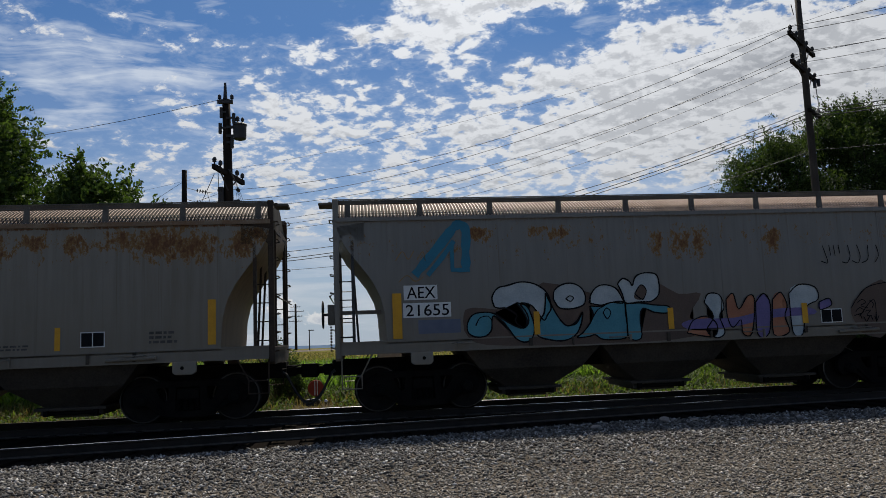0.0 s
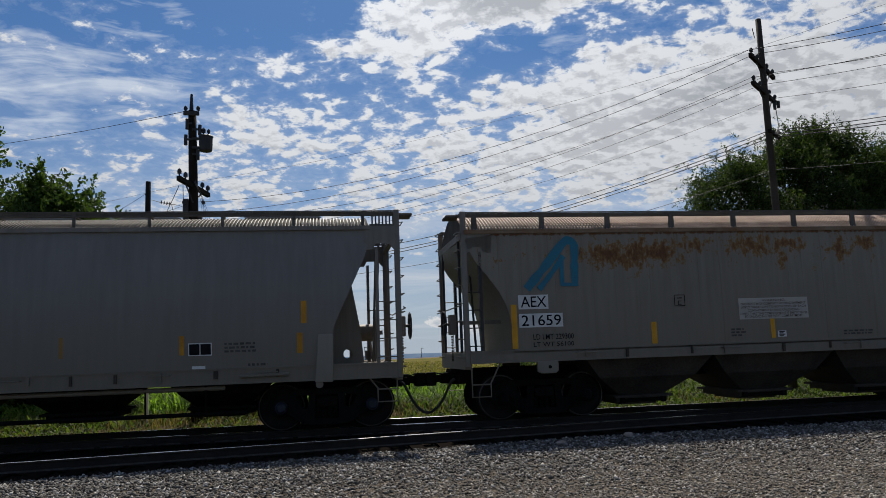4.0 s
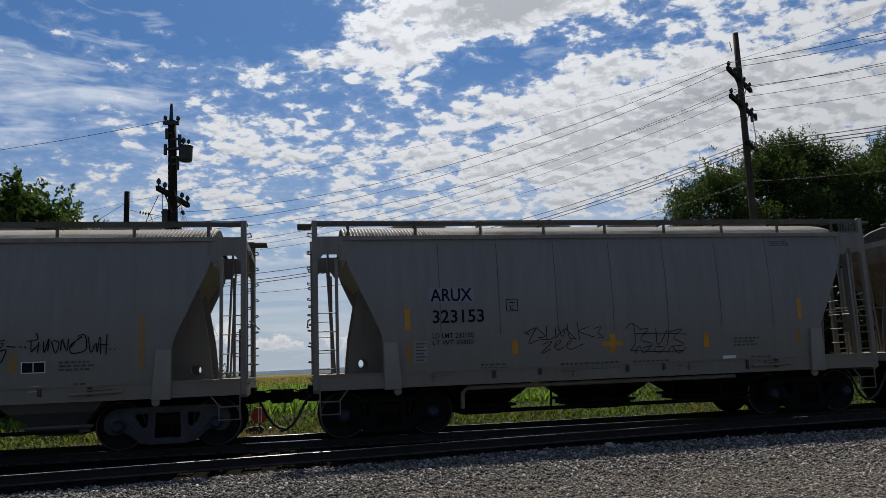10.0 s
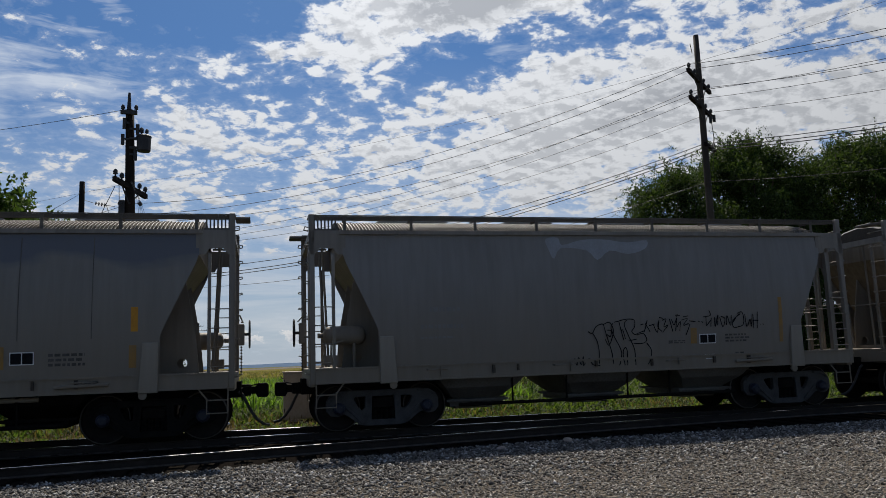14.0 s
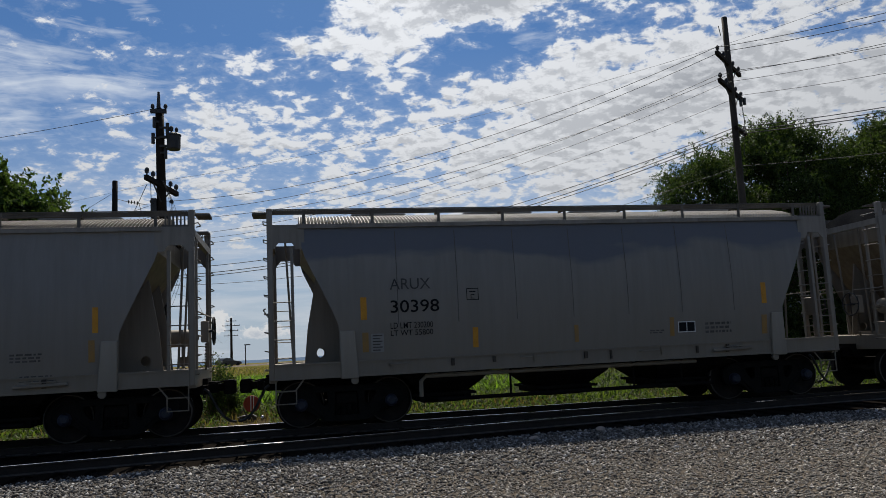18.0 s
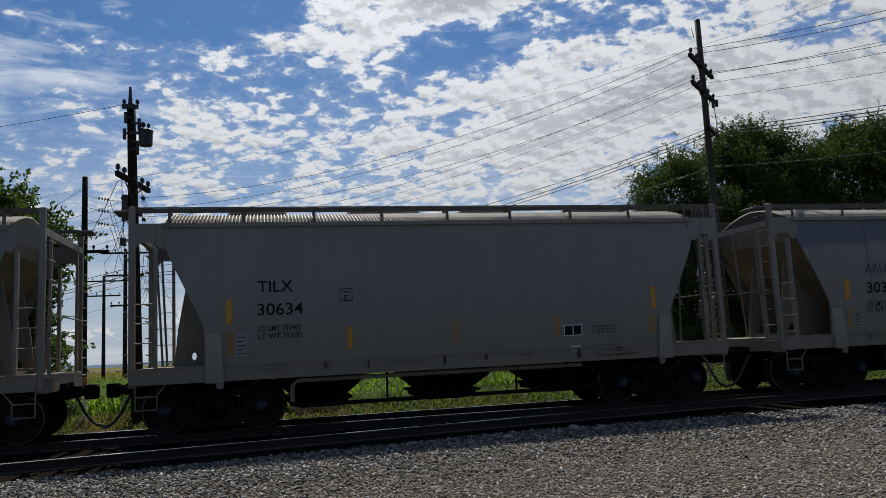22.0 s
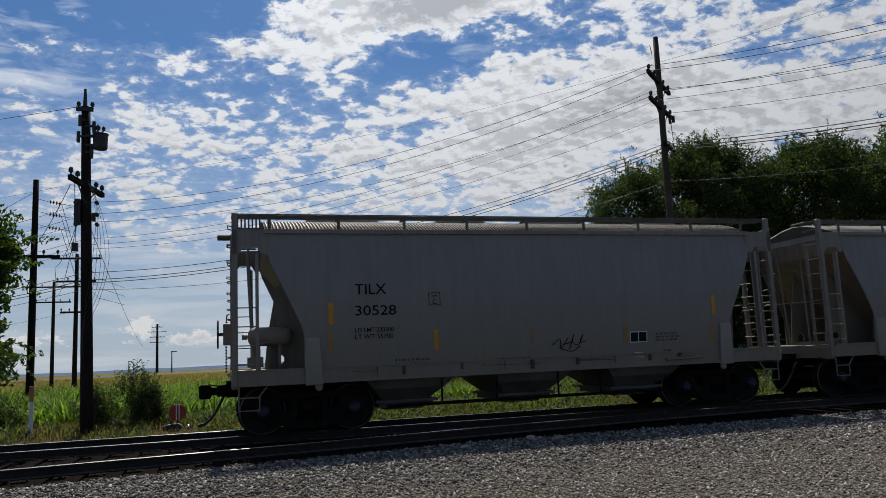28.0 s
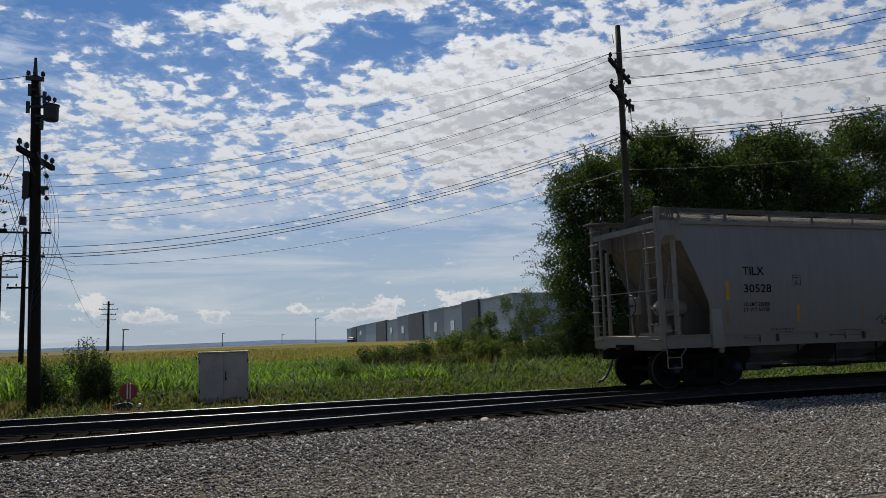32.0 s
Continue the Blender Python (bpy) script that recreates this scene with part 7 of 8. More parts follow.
def card(key, u0, u1, z0, z1, mat, lines):
    c = sheet(key, "plate", rect(u0, u1, z0, z1, 3), mat, 0.003, "pale stencilled plate" if mat != M_NAVYPATCH else "dark repainted patch")
    if lines:
        q = []
        for i in range(lines + 2):
            z = z1 - (z1 - z0) * (i + 0.7) / (lines + 2.4)
            q += rect(u0 + 0.03, u1 - 0.03 - 0.04 * (i % 2), z - 0.012, z + 0.012)
        sheet(key, "small_print", q, M_FADED, 0.006, "", c)


def data_panel(key, u0, u1, z0, z1):
    c = sheet(key, "data_panel", rect(u0, u1, z0, z1), M_WHITE, 0.003, "black stencil panel with a white rim")
    d = 0.018
    m = (u0 + u1) / 2
    sheet(key, "panel_face", rect(u0 + d, m - d / 2, z0 + d, z1 - d) + rect(m + d / 2, u1 - d, z0 + d, z1 - d), M_INK, 0.006, "", c)


def stroke(key, pts, w, mat, lift=0.0):
    """A sprayed line through the points, rounded off by a spline."""
    p = [Vector(q) for q in pts]
    out = []
    for i in range(len(p) - 1):
        a, b, c, d = p[max(i - 1, 0)], p[i], p[i + 1], p[min(i + 2, len(p) - 1)]
        for j in range(4):
            t = j / 4
            out.append(0.5 * ((2 * b) + (c - a) * t + (2 * a - 5 * b + 4 * c - d) * t * t + (3 * b - a - 3 * c + d) * t ** 3))
    out.append(p[-1])
    quads, left, right = [], [], []
    for i, q in enumerate(out):
        d = (out[min(i + 1, len(out) - 1)] - out[max(i - 1, 0)])
        n = Vector((-d.y, d.x)).normalized() * w / 2 * (0.62 if mat == M_SPRAYBLK and key == "a" else 1.25 if mat == M_SPRAYBLK and key not in "de" else 1.15 if mat == M_SPRAYRED else 1.0) * (0.8 + 0.3 * noise.noise((q.x * 9, q.y * 9, 0.3)))
        left.append(q + n), right.append(q - n)
    for i in range(len(out) - 1):
        quads.append([left[i], left[i + 1], right[i + 1], right[i]])
    name = "logo_stroke" if mat == M_TEAL else "spray_line"
    sheet(key, name, quads, mat, 0.018 if mat == M_SPRAYBLK else 0.006 + lift, "teal logo stroke" if mat == M_TEAL else "sprayed paint line")


def patch(key, pts, mat, lift):
    """A filled sprayed shape."""
    p = [Vector(q) for q in pts]
    n = len(p)
    out = []
    for i in range(n):
        a, b, c, d = p[i - 1], p[i], p[(i + 1) % n], p[(i + 2) % n]
        for j in range(3):
            t = j / 3
            out.append(0.5 * ((2 * b) + (c - a) * t + (2 * a - 5 * b + 4 * c - d) * t * t + (3 * b - a - 3 * c + d) * t ** 3))
    bm = bmesh.new()
    f = bm.faces.new([bm.verts.new(to_side(key, q.x, q.y, 0.003 + lift)) for q in out])
    bmesh.ops.triangulate(bm, faces=[f])
    part("spray_patch", bm, mat, cars[key], "sprayed paint shape" if mat not in (M_PALE, M_RUSTSPOT) else "worn patch in the paint")


# ARUX wagon with black tags
lettering("d", 2.32, 3.17, 2.63, 2.89, "ARUX", M_NAVY)
lettering("d", 2.35, 3.40, 2.20, 2.46, "323153", M_NAVY)
lettering("d", 2.34, 3.17, 1.90, 2.00, "LD LMT 230100", M_INK)
lettering("d", 2.34, 3.17, 1.77, 1.86, "LT WT 55800", M_INK)
grade_box("d", 3.87, 4.12, 2.40, 2.65)
card("d", 1.96, 2.23, 1.44, 1.85, M_CARD, 4)
card("d", 2.29, 3.21, 2.61, 2.91, M_PALEBLUE, 0)
reflector("d", 1.79, 1.90, 2.07, 2.50, M_YELLOW)
reflector("d", 3.97, 4.09, 1.52, 1.82, M_YELLOW)
reflector("d", 5.90, 6.36, 1.64, 1.73, M_YELLOW)
reflector("d", 6.07, 6.19, 1.48, 1.88, M_YELLOW)
reflector("d", 8.18, 8.30, 1.53, 1.84, M_YELLOW)
reflector("d", 10.44, 10.53, 2.08, 2.51, M_YELLOW)
reflector("d", 1.81, 1.93, 1.44, 1.85, M_YELLOWOLD)
reflector("d", 10.37, 10.48, 1.51, 1.86, M_YELLOWOLD)
small_print("d", 3.31, 3.95, 1.23, 1.37, 2, M_FADED)
small_print("d", 4.98, 6.44, 1.14, 1.32, 2, M_FADED)
small_print("d", 6.56, 7.54, 1.18, 1.31, 2, M_FADED)
small_print("d", 8.88, 9.49, 1.51, 1.72, 3, M_FADED)
small_print("d", 9.96, 10.47, 3.68, 3.80, 3, M_FADED)
card("d", 8.61, 8.92, 1.22, 1.34, M_WHITE, 0)
small_print("d", 9.26, 9.83, 1.17, 1.31, 2, M_FADED)
stroke("d", [(4.21, 1.98), (4.32, 1.91)], 0.016, M_SPRAYBLK)
stroke("d", [(4.27, 1.96), (4.47, 2.05), (4.36, 1.85), (4.32, 1.73), (4.51, 1.80), (4.70, 1.81)], 0.016, M_SPRAYBLK)
stroke("d", [(4.47, 2.06), (4.66, 1.88), (4.51, 1.85)], 0.016, M_SPRAYBLK)
stroke("d", [(4.70, 2.08), (4.71, 1.81), (4.88, 1.88), (4.88, 2.05)], 0.016, M_SPRAYBLK)
stroke("d", [(4.94, 2.09), (5.03, 1.84), (5.08, 2.01), (4.88, 1.82)], 0.016, M_SPRAYBLK)
stroke("d", [(5.14, 2.12), (5.18, 1.84), (5.33, 1.80)], 0.016, M_SPRAYBLK)
stroke("d", [(5.10, 2.03), (5.33, 1.78)], 0.016, M_SPRAYBLK)
stroke("d", [(5.36, 2.15), (5.40, 1.78)], 0.016, M_SPRAYBLK)
stroke("d", [(5.62, 2.04), (5.40, 1.95), (5.73, 1.82)], 0.016, M_SPRAYBLK)
stroke("d", [(5.73, 2.00), (5.88, 2.03), (5.81, 1.91), (5.92, 1.82), (5.77, 1.80)], 0.016, M_SPRAYBLK)
stroke("d", [(4.60, 1.71), (4.81, 1.76), (4.57, 1.53), (4.77, 1.61)], 0.016, M_SPRAYBLK)
stroke("d", [(4.88, 1.67), (4.99, 1.75), (4.95, 1.79), (4.86, 1.67), (4.95, 1.59), (5.07, 1.66)], 0.016, M_SPRAYBLK)
stroke("d", [(5.10, 1.66), (5.23, 1.75), (5.18, 1.78), (5.12, 1.66), (5.21, 1.59), (5.47, 1.69)], 0.016, M_SPRAYBLK)
stroke("d", [(6.40, 1.97), (6.58, 2.08), (6.62, 1.69), (6.50, 1.52)], 0.016, M_SPRAYBLK)
stroke("d", [(6.71, 1.94), (6.92, 1.96), (6.74, 1.74), (7.02, 1.64), (6.79, 1.57)], 0.016, M_SPRAYBLK)
stroke("d", [(7.09, 1.97), (7.13, 1.61), (7.38, 1.94), (7.32, 1.58)], 0.016, M_SPRAYBLK)
stroke("d", [(7.40, 1.88), (7.68, 1.93), (7.49, 1.76), (7.72, 1.61), (7.46, 1.58)], 0.016, M_SPRAYBLK)
stroke("d", [(6.57, 1.86), (7.15, 1.86), (7.79, 1.82)], 0.016, M_SPRAYBLK)
stroke("d", [(6.61, 1.46), (6.70, 1.61), (6.80, 1.46), (6.96, 1.59)], 0.016, M_SPRAYBLK)
stroke("d", [(7.02, 1.56), (7.13, 1.44), (7.27, 1.56), (7.04, 1.58)], 0.016, M_SPRAYBLK)
stroke("d", [(7.34, 1.44), (7.44, 1.58), (7.59, 1.43), (7.78, 1.56)], 0.016, M_SPRAYBLK)
stroke("d", [(6.58, 2.08), (6.75, 1.96)], 0.016, M_SPRAYBLK)
stroke("d", [(6.50, 1.52), (7.13, 1.48), (7.71, 1.48)], 0.016, M_SPRAYBLK)
# TILX wagon with red scrawl
lettering("c", 2.29, 2.93, 2.70, 2.92, "TILX", M_INK)
lettering("c", 2.28, 3.11, 2.25, 2.46, "30483", M_INK)
lettering("c", 2.28, 3.06, 1.94, 2.04, "LD LMT 232000", M_INK)
lettering("c", 2.27, 3.06, 1.79, 1.89, "LT WT 54000", M_INK)
grade_box("c", 3.78, 4.02, 2.44, 2.69)
reflector("c", 1.72, 1.86, 2.12, 2.54, M_YELLOW)
reflector("c", 3.86, 3.96, 1.68, 1.94, M_YELLOW)
reflector("c", 8.14, 8.23, 1.54, 1.90, M_YELLOW)
reflector("c", 10.39, 10.50, 2.08, 2.51, M_YELLOW)
reflector("c", 10.31, 10.42, 1.51, 1.90, M_YELLOW)
reflector("c", 6.02, 6.09, 1.55, 1.94, M_YELLOWOLD)
data_panel("c", 8.30, 8.73, 1.52, 1.76)
small_print("c", 8.96, 9.56, 1.54, 1.75, 3, M_FADED)
card("c", 8.37, 8.61, 1.22, 1.33, M_WHITE, 0)
small_print("c", 9.39, 9.86, 1.19, 1.35, 2, M_FADED)
small_print("c", 2.16, 2.95, 1.01, 1.09, 1, M_FADED)
stroke("c", [(2.11, 1.99), (2.03, 1.80), (1.90, 1.69), (1.86, 1.50), (1.99, 1.44), (2.11, 1.57), (1.99, 1.65)], 0.026, M_SPRAYRED)
stroke("c", [(2.11, 1.99), (2.22, 1.49), (2.15, 1.41)], 0.026, M_SPRAYRED)
stroke("c", [(2.05, 1.76), (2.11, 1.45)], 0.026, M_SPRAYRED)
stroke("c", [(2.22, 1.83), (2.30, 1.45), (2.32, 1.83)], 0.026, M_SPRAYRED)
stroke("c", [(2.30, 1.64), (2.49, 1.64)], 0.026, M_SPRAYRED)
stroke("c", [(2.34, 1.83), (2.36, 1.47)], 0.026, M_SPRAYRED)
stroke("c", [(2.49, 1.83), (2.49, 1.46)], 0.026, M_SPRAYRED)
stroke("c", [(2.53, 1.79), (2.57, 1.48), (2.70, 1.46), (2.68, 1.78)], 0.026, M_SPRAYRED)
stroke("c", [(2.74, 1.78), (2.76, 1.46), (2.87, 1.63), (2.76, 1.71), (2.87, 1.78), (2.74, 1.82)], 0.026, M_SPRAYRED)
stroke("c", [(2.91, 1.78), (2.93, 1.45)], 0.026, M_SPRAYRED)
stroke("c", [(2.91, 1.76), (3.05, 1.70), (2.95, 1.63), (3.12, 1.45)], 0.026, M_SPRAYRED)
stroke("c", [(3.12, 1.81), (3.16, 1.47)], 0.026, M_SPRAYRED)
stroke("c", [(3.20, 1.81), (3.24, 1.47), (3.33, 1.62), (3.22, 1.66), (3.35, 1.81), (3.20, 1.85)], 0.026, M_SPRAYRED)
stroke("c", [(3.37, 1.77), (3.49, 1.81), (3.41, 1.54), (3.26, 1.45)], 0.026, M_SPRAYRED)
stroke("c", [(3.49, 1.81), (3.66, 1.86), (3.85, 1.99), (3.74, 1.84), (3.58, 1.44)], 0.026, M_SPRAYRED)
stroke("c", [(3.53, 1.61), (3.70, 1.44), (3.76, 1.68), (3.66, 1.42)], 0.026, M_SPRAYRED)
stroke("c", [(3.78, 1.42), (3.95, 1.72), (4.01, 1.60), (3.95, 1.43), (3.83, 1.45), (3.85, 1.61)], 0.026, M_SPRAYRED)
stroke("c", [(4.01, 1.64), (4.08, 1.37), (4.12, 1.60)], 0.026, M_SPRAYRED)
stroke("c", [(4.14, 1.68), (4.20, 1.41)], 0.026, M_SPRAYRED)
stroke("c", [(4.20, 1.64), (4.37, 1.69), (4.41, 1.56), (4.29, 1.41), (4.18, 1.43)], 0.026, M_SPRAYRED)
stroke("c", [(1.90, 1.44), (2.61, 1.43), (3.33, 1.43)], 0.026, M_SPRAYRED)
stroke("c", [(2.03, 1.28), (2.09, 1.38), (2.15, 1.28), (2.28, 1.39)], 0.026, M_SPRAYRED)
stroke("c", [(2.24, 1.30), (2.36, 1.35), (2.45, 1.27), (2.53, 1.37), (2.61, 1.29)], 0.026, M_SPRAYRED)
stroke("c", [(2.64, 1.29), (2.80, 1.36), (2.76, 1.28), (2.64, 1.31)], 0.026, M_SPRAYRED)
stroke("c", [(3.01, 1.34), (3.12, 1.30), (3.24, 1.37)], 0.026, M_SPRAYRED)
stroke("c", [(3.33, 1.39), (3.41, 1.44)], 0.026, M_SPRAYRED)
stroke("c", [(2.09, 2.01), (2.12, 1.91)], 0.026, M_SPRAYRED)
# unlettered wagon with tags
data_panel("e", 8.41, 8.82, 1.51, 1.72)
reflector("e", 8.20, 8.35, 1.52, 1.86, M_YELLOWOLD)
reflector("e", 10.43, 10.52, 1.50, 2.50, M_YELLOWOLD)
small_print("e", 9.05, 9.68, 1.51, 1.71, 3, M_FADED)
small_print("e", 2.38, 3.17, 2.26, 2.42, 1, M_GHOST)
small_print("e", 2.19, 3.25, 1.94, 2.07, 1, M_GHOST)
small_print("e", 2.19, 3.04, 1.76, 1.83, 1, M_GHOST)
card("e", 8.54, 8.77, 1.18, 1.28, M_WHITE, 0)
small_print("e", 7.66, 8.09, 1.52, 1.60, 2, M_FADED)
small_print("e", 9.29, 9.52, 1.24, 1.31, 1, M_FADED)
stroke("e", [(5.78, 1.84), (5.88, 1.80), (5.97, 1.94), (6.12, 1.99), (6.16, 1.90), (6.21, 1.72), (6.32, 1.38), (6.34, 1.15)], 0.024, M_SPRAYBLK)
stroke("e", [(5.89, 1.80), (5.99, 1.62), (6.03, 1.37), (6.01, 1.16)], 0.024, M_SPRAYBLK)
stroke("e", [(6.12, 1.97), (6.27, 2.02), (6.36, 1.89), (6.34, 1.72), (6.25, 1.54), (6.17, 1.67)], 0.024, M_SPRAYBLK)
stroke("e", [(6.36, 2.00), (6.31, 1.90), (6.38, 1.72), (6.53, 1.43), (6.53, 1.25), (6.47, 1.11)], 0.024, M_SPRAYBLK)
stroke("e", [(6.38, 2.02), (6.49, 2.03), (6.53, 1.89), (6.60, 1.64), (6.55, 1.82), (6.58, 1.85), (6.64, 1.66)], 0.024, M_SPRAYBLK)
stroke("e", [(6.51, 2.05), (6.68, 2.08), (6.85, 2.06), (6.86, 1.92), (6.79, 1.81), (6.90, 1.74), (7.05, 1.77), (7.14, 1.64), (7.05, 1.56), (6.83, 1.56)], 0.024, M_SPRAYBLK)
stroke("e", [(6.68, 2.06), (6.62, 1.96), (6.72, 1.71), (6.85, 1.42), (6.85, 1.10)], 0.024, M_SPRAYBLK)
stroke("e", [(7.13, 1.57), (7.24, 1.41), (7.22, 1.24), (7.14, 1.11)], 0.024, M_SPRAYBLK)
stroke("e", [(6.60, 1.11), (6.58, 1.39), (6.64, 1.48), (6.68, 1.36), (6.66, 1.11)], 0.024, M_SPRAYBLK)
stroke("e", [(6.72, 1.62), (6.90, 1.65)], 0.024, M_SPRAYBLK)
stroke("e", [(6.90, 1.76), (7.07, 1.82)], 0.024, M_SPRAYBLK)
stroke("e", [(6.21, 1.86), (6.31, 1.84), (6.29, 1.72), (6.21, 1.76), (6.25, 1.60)], 0.024, M_SPRAYBLK)
stroke("e", [(5.41, 1.23), (5.48, 1.28), (5.50, 1.14), (5.56, 1.31), (5.60, 1.15), (5.67, 1.33), (5.65, 1.13), (5.73, 1.24), (5.82, 1.27), (5.86, 1.15), (6.03, 1.12)], 0.024, M_SPRAYBLK)
stroke("e", [(7.00, 1.95), (7.07, 1.97)], 0.024, M_SPRAYBLK)
stroke("e", [(7.16, 2.05), (7.11, 1.88), (7.07, 1.79)], 0.024, M_SPRAYBLK)
stroke("e", [(7.11, 1.98), (7.22, 1.80)], 0.024, M_SPRAYBLK)
stroke("e", [(7.20, 1.93), (7.33, 1.96)], 0.024, M_SPRAYBLK)
stroke("e", [(7.31, 1.94), (7.39, 1.78), (7.44, 2.04), (7.41, 1.90), (7.50, 1.80)], 0.024, M_SPRAYBLK)
stroke("e", [(7.52, 2.04), (7.61, 2.06), (7.55, 1.90), (7.65, 1.93), (7.52, 1.78)], 0.024, M_SPRAYBLK)
stroke("e", [(7.44, 2.10), (7.54, 2.08)], 0.024, M_SPRAYBLK)
stroke("e", [(7.69, 2.07), (7.76, 1.79)], 0.024, M_SPRAYBLK)
stroke("e", [(7.74, 2.05), (7.80, 1.93), (7.87, 2.09), (7.83, 1.80)], 0.024, M_SPRAYBLK)
stroke("e", [(7.85, 2.10), (7.89, 2.17)], 0.024, M_SPRAYBLK)
stroke("e", [(7.83, 2.14), (7.95, 2.13)], 0.024, M_SPRAYBLK)
stroke("e", [(7.87, 1.89), (7.95, 2.00), (7.93, 1.80)], 0.024, M_SPRAYBLK)
stroke("e", [(7.98, 2.03), (8.13, 2.06), (8.02, 1.92), (8.17, 1.94), (8.08, 1.71)], 0.024, M_SPRAYBLK)
stroke("e", [(8.02, 2.10), (8.15, 2.12)], 0.024, M_SPRAYBLK)
stroke("e", [(8.17, 2.01), (8.32, 1.99)], 0.024, M_SPRAYBLK)
stroke("e", [(8.39, 2.00), (8.42, 1.98)], 0.024, M_SPRAYBLK)
stroke("e", [(8.47, 2.00), (8.50, 1.96)], 0.024, M_SPRAYBLK)
stroke("e", [(8.51, 2.09), (8.69, 2.12), (8.66, 2.23)], 0.024, M_SPRAYBLK)
stroke("e", [(8.58, 2.09), (8.58, 1.89)], 0.024, M_SPRAYBLK)
stroke("e", [(8.71, 2.07), (8.69, 1.87)], 0.024, M_SPRAYBLK)
stroke("e", [(8.58, 1.89), (8.71, 2.03)], 0.024, M_SPRAYBLK)
stroke("e", [(8.79, 2.08), (8.80, 1.87), (8.88, 2.13), (8.86, 1.90)], 0.024, M_SPRAYBLK)
stroke("e", [(8.92, 2.08), (8.99, 1.86), (9.05, 2.04), (8.95, 2.09)], 0.024, M_SPRAYBLK)
stroke("e", [(9.08, 1.90), (9.10, 2.11), (9.18, 1.89), (9.21, 2.11)], 0.024, M_SPRAYBLK)
stroke("e", [(9.25, 1.96), (9.36, 2.10), (9.44, 2.14), (9.25, 2.00), (9.25, 1.86), (9.36, 1.85), (9.51, 1.92), (9.49, 2.17), (9.36, 2.15)], 0.024, M_SPRAYBLK)
stroke("e", [(9.55, 2.13), (9.59, 1.85), (9.68, 2.02), (9.70, 1.85), (9.74, 2.13)], 0.024, M_SPRAYBLK)
stroke("e", [(9.76, 1.81), (9.76, 2.13)], 0.024, M_SPRAYBLK)
stroke("e", [(9.87, 2.18), (9.85, 1.81)], 0.024, M_SPRAYBLK)
stroke("e", [(9.74, 1.99), (9.89, 1.98)], 0.024, M_SPRAYBLK)
stroke("e", [(9.92, 1.91), (9.94, 1.89)], 0.024, M_SPRAYBLK)
stroke("e", [(10.00, 1.91), (10.01, 1.88)], 0.024, M_SPRAYBLK)
patch("e", [(4.96, 3.82), (5.25, 3.85), (5.32, 3.69), (5.77, 3.80), (6.25, 3.82), (6.85, 3.75), (7.32, 3.80), (7.26, 3.61), (6.84, 3.49), (6.42, 3.57), (6.11, 3.36), (5.88, 3.57), (5.30, 3.62), (5.12, 3.39), (5.02, 3.57)], M_PALE, 0.0)
# ARUX wagon with dark upper side
lettering("f", 2.36, 3.18, 2.63, 2.85, "ARUX", M_FADEDINK)
lettering("f", 2.36, 3.34, 2.17, 2.42, "30398", M_INK)
lettering("f", 2.35, 3.20, 1.86, 1.98, "LD LMT 230200", M_INK)
lettering("f", 2.35, 3.20, 1.72, 1.83, "LT WT 55800", M_INK)
grade_box("f", 3.91, 4.16, 2.37, 2.61)
card("f", 1.96, 2.21, 1.42, 1.78, M_CARD, 4)
reflector("f", 1.77, 1.89, 2.06, 2.50, M_YELLOW)
reflector("f", 4.01, 4.12, 1.42, 1.82, M_YELLOW)
reflector("f", 10.51, 10.63, 2.07, 2.52, M_YELLOW)
reflector("f", 1.79, 1.91, 1.43, 1.81, M_YELLOWOLD)
reflector("f", 6.17, 6.26, 1.43, 1.78, M_YELLOWOLD)
reflector("f", 8.31, 8.41, 1.45, 1.85, M_YELLOWOLD)
reflector("f", 10.48, 10.61, 1.41, 1.82, M_YELLOWOLD)
data_panel("f", 8.50, 8.90, 1.52, 1.75)
small_print("f", 9.13, 9.75, 1.45, 1.71, 3, M_FADED)
small_print("f", 7.85, 8.22, 1.51, 1.60, 2, M_FADED)
small_print("f", 9.59, 10.07, 1.13, 1.26, 2, M_FADED)
# clean TILX wagon
lettering("g", 2.33, 3.00, 2.61, 2.83, "TILX", M_INK)
lettering("g", 2.32, 3.18, 2.17, 2.40, "30634", M_INK)
lettering("g", 2.33, 3.14, 1.87, 1.97, "LD LMT 230900", M_INK)
lettering("g", 2.33, 3.14, 1.73, 1.83, "LT WT 55100", M_INK)
grade_box("g", 3.89, 4.14, 2.39, 2.64)
card("g", 1.91, 2.12, 1.41, 1.83, M_CARD, 3)
reflector("g", 1.75, 1.85, 2.02, 2.49, M_YELLOW)
reflector("g", 4.02, 4.12, 1.46, 1.89, M_YELLOW)
reflector("g", 10.56, 10.66, 2.02, 2.49, M_YELLOW)
reflector("g", 1.76, 1.88, 1.44, 1.86, M_YELLOWOLD)
reflector("g", 6.17, 6.27, 1.49, 1.88, M_YELLOWOLD)
reflector("g", 8.33, 8.44, 1.52, 1.90, M_YELLOWOLD)
reflector("g", 10.49, 10.60, 1.49, 1.89, M_YELLOWOLD)
data_panel("g", 8.53, 8.94, 1.51, 1.74)
small_print("g", 9.17, 9.85, 1.52, 1.70, 3, M_FADED)
card("g", 8.66, 8.90, 1.19, 1.30, M_WHITE, 0)
small_print("g", 9.33, 9.95, 1.17, 1.30, 2, M_FADED)
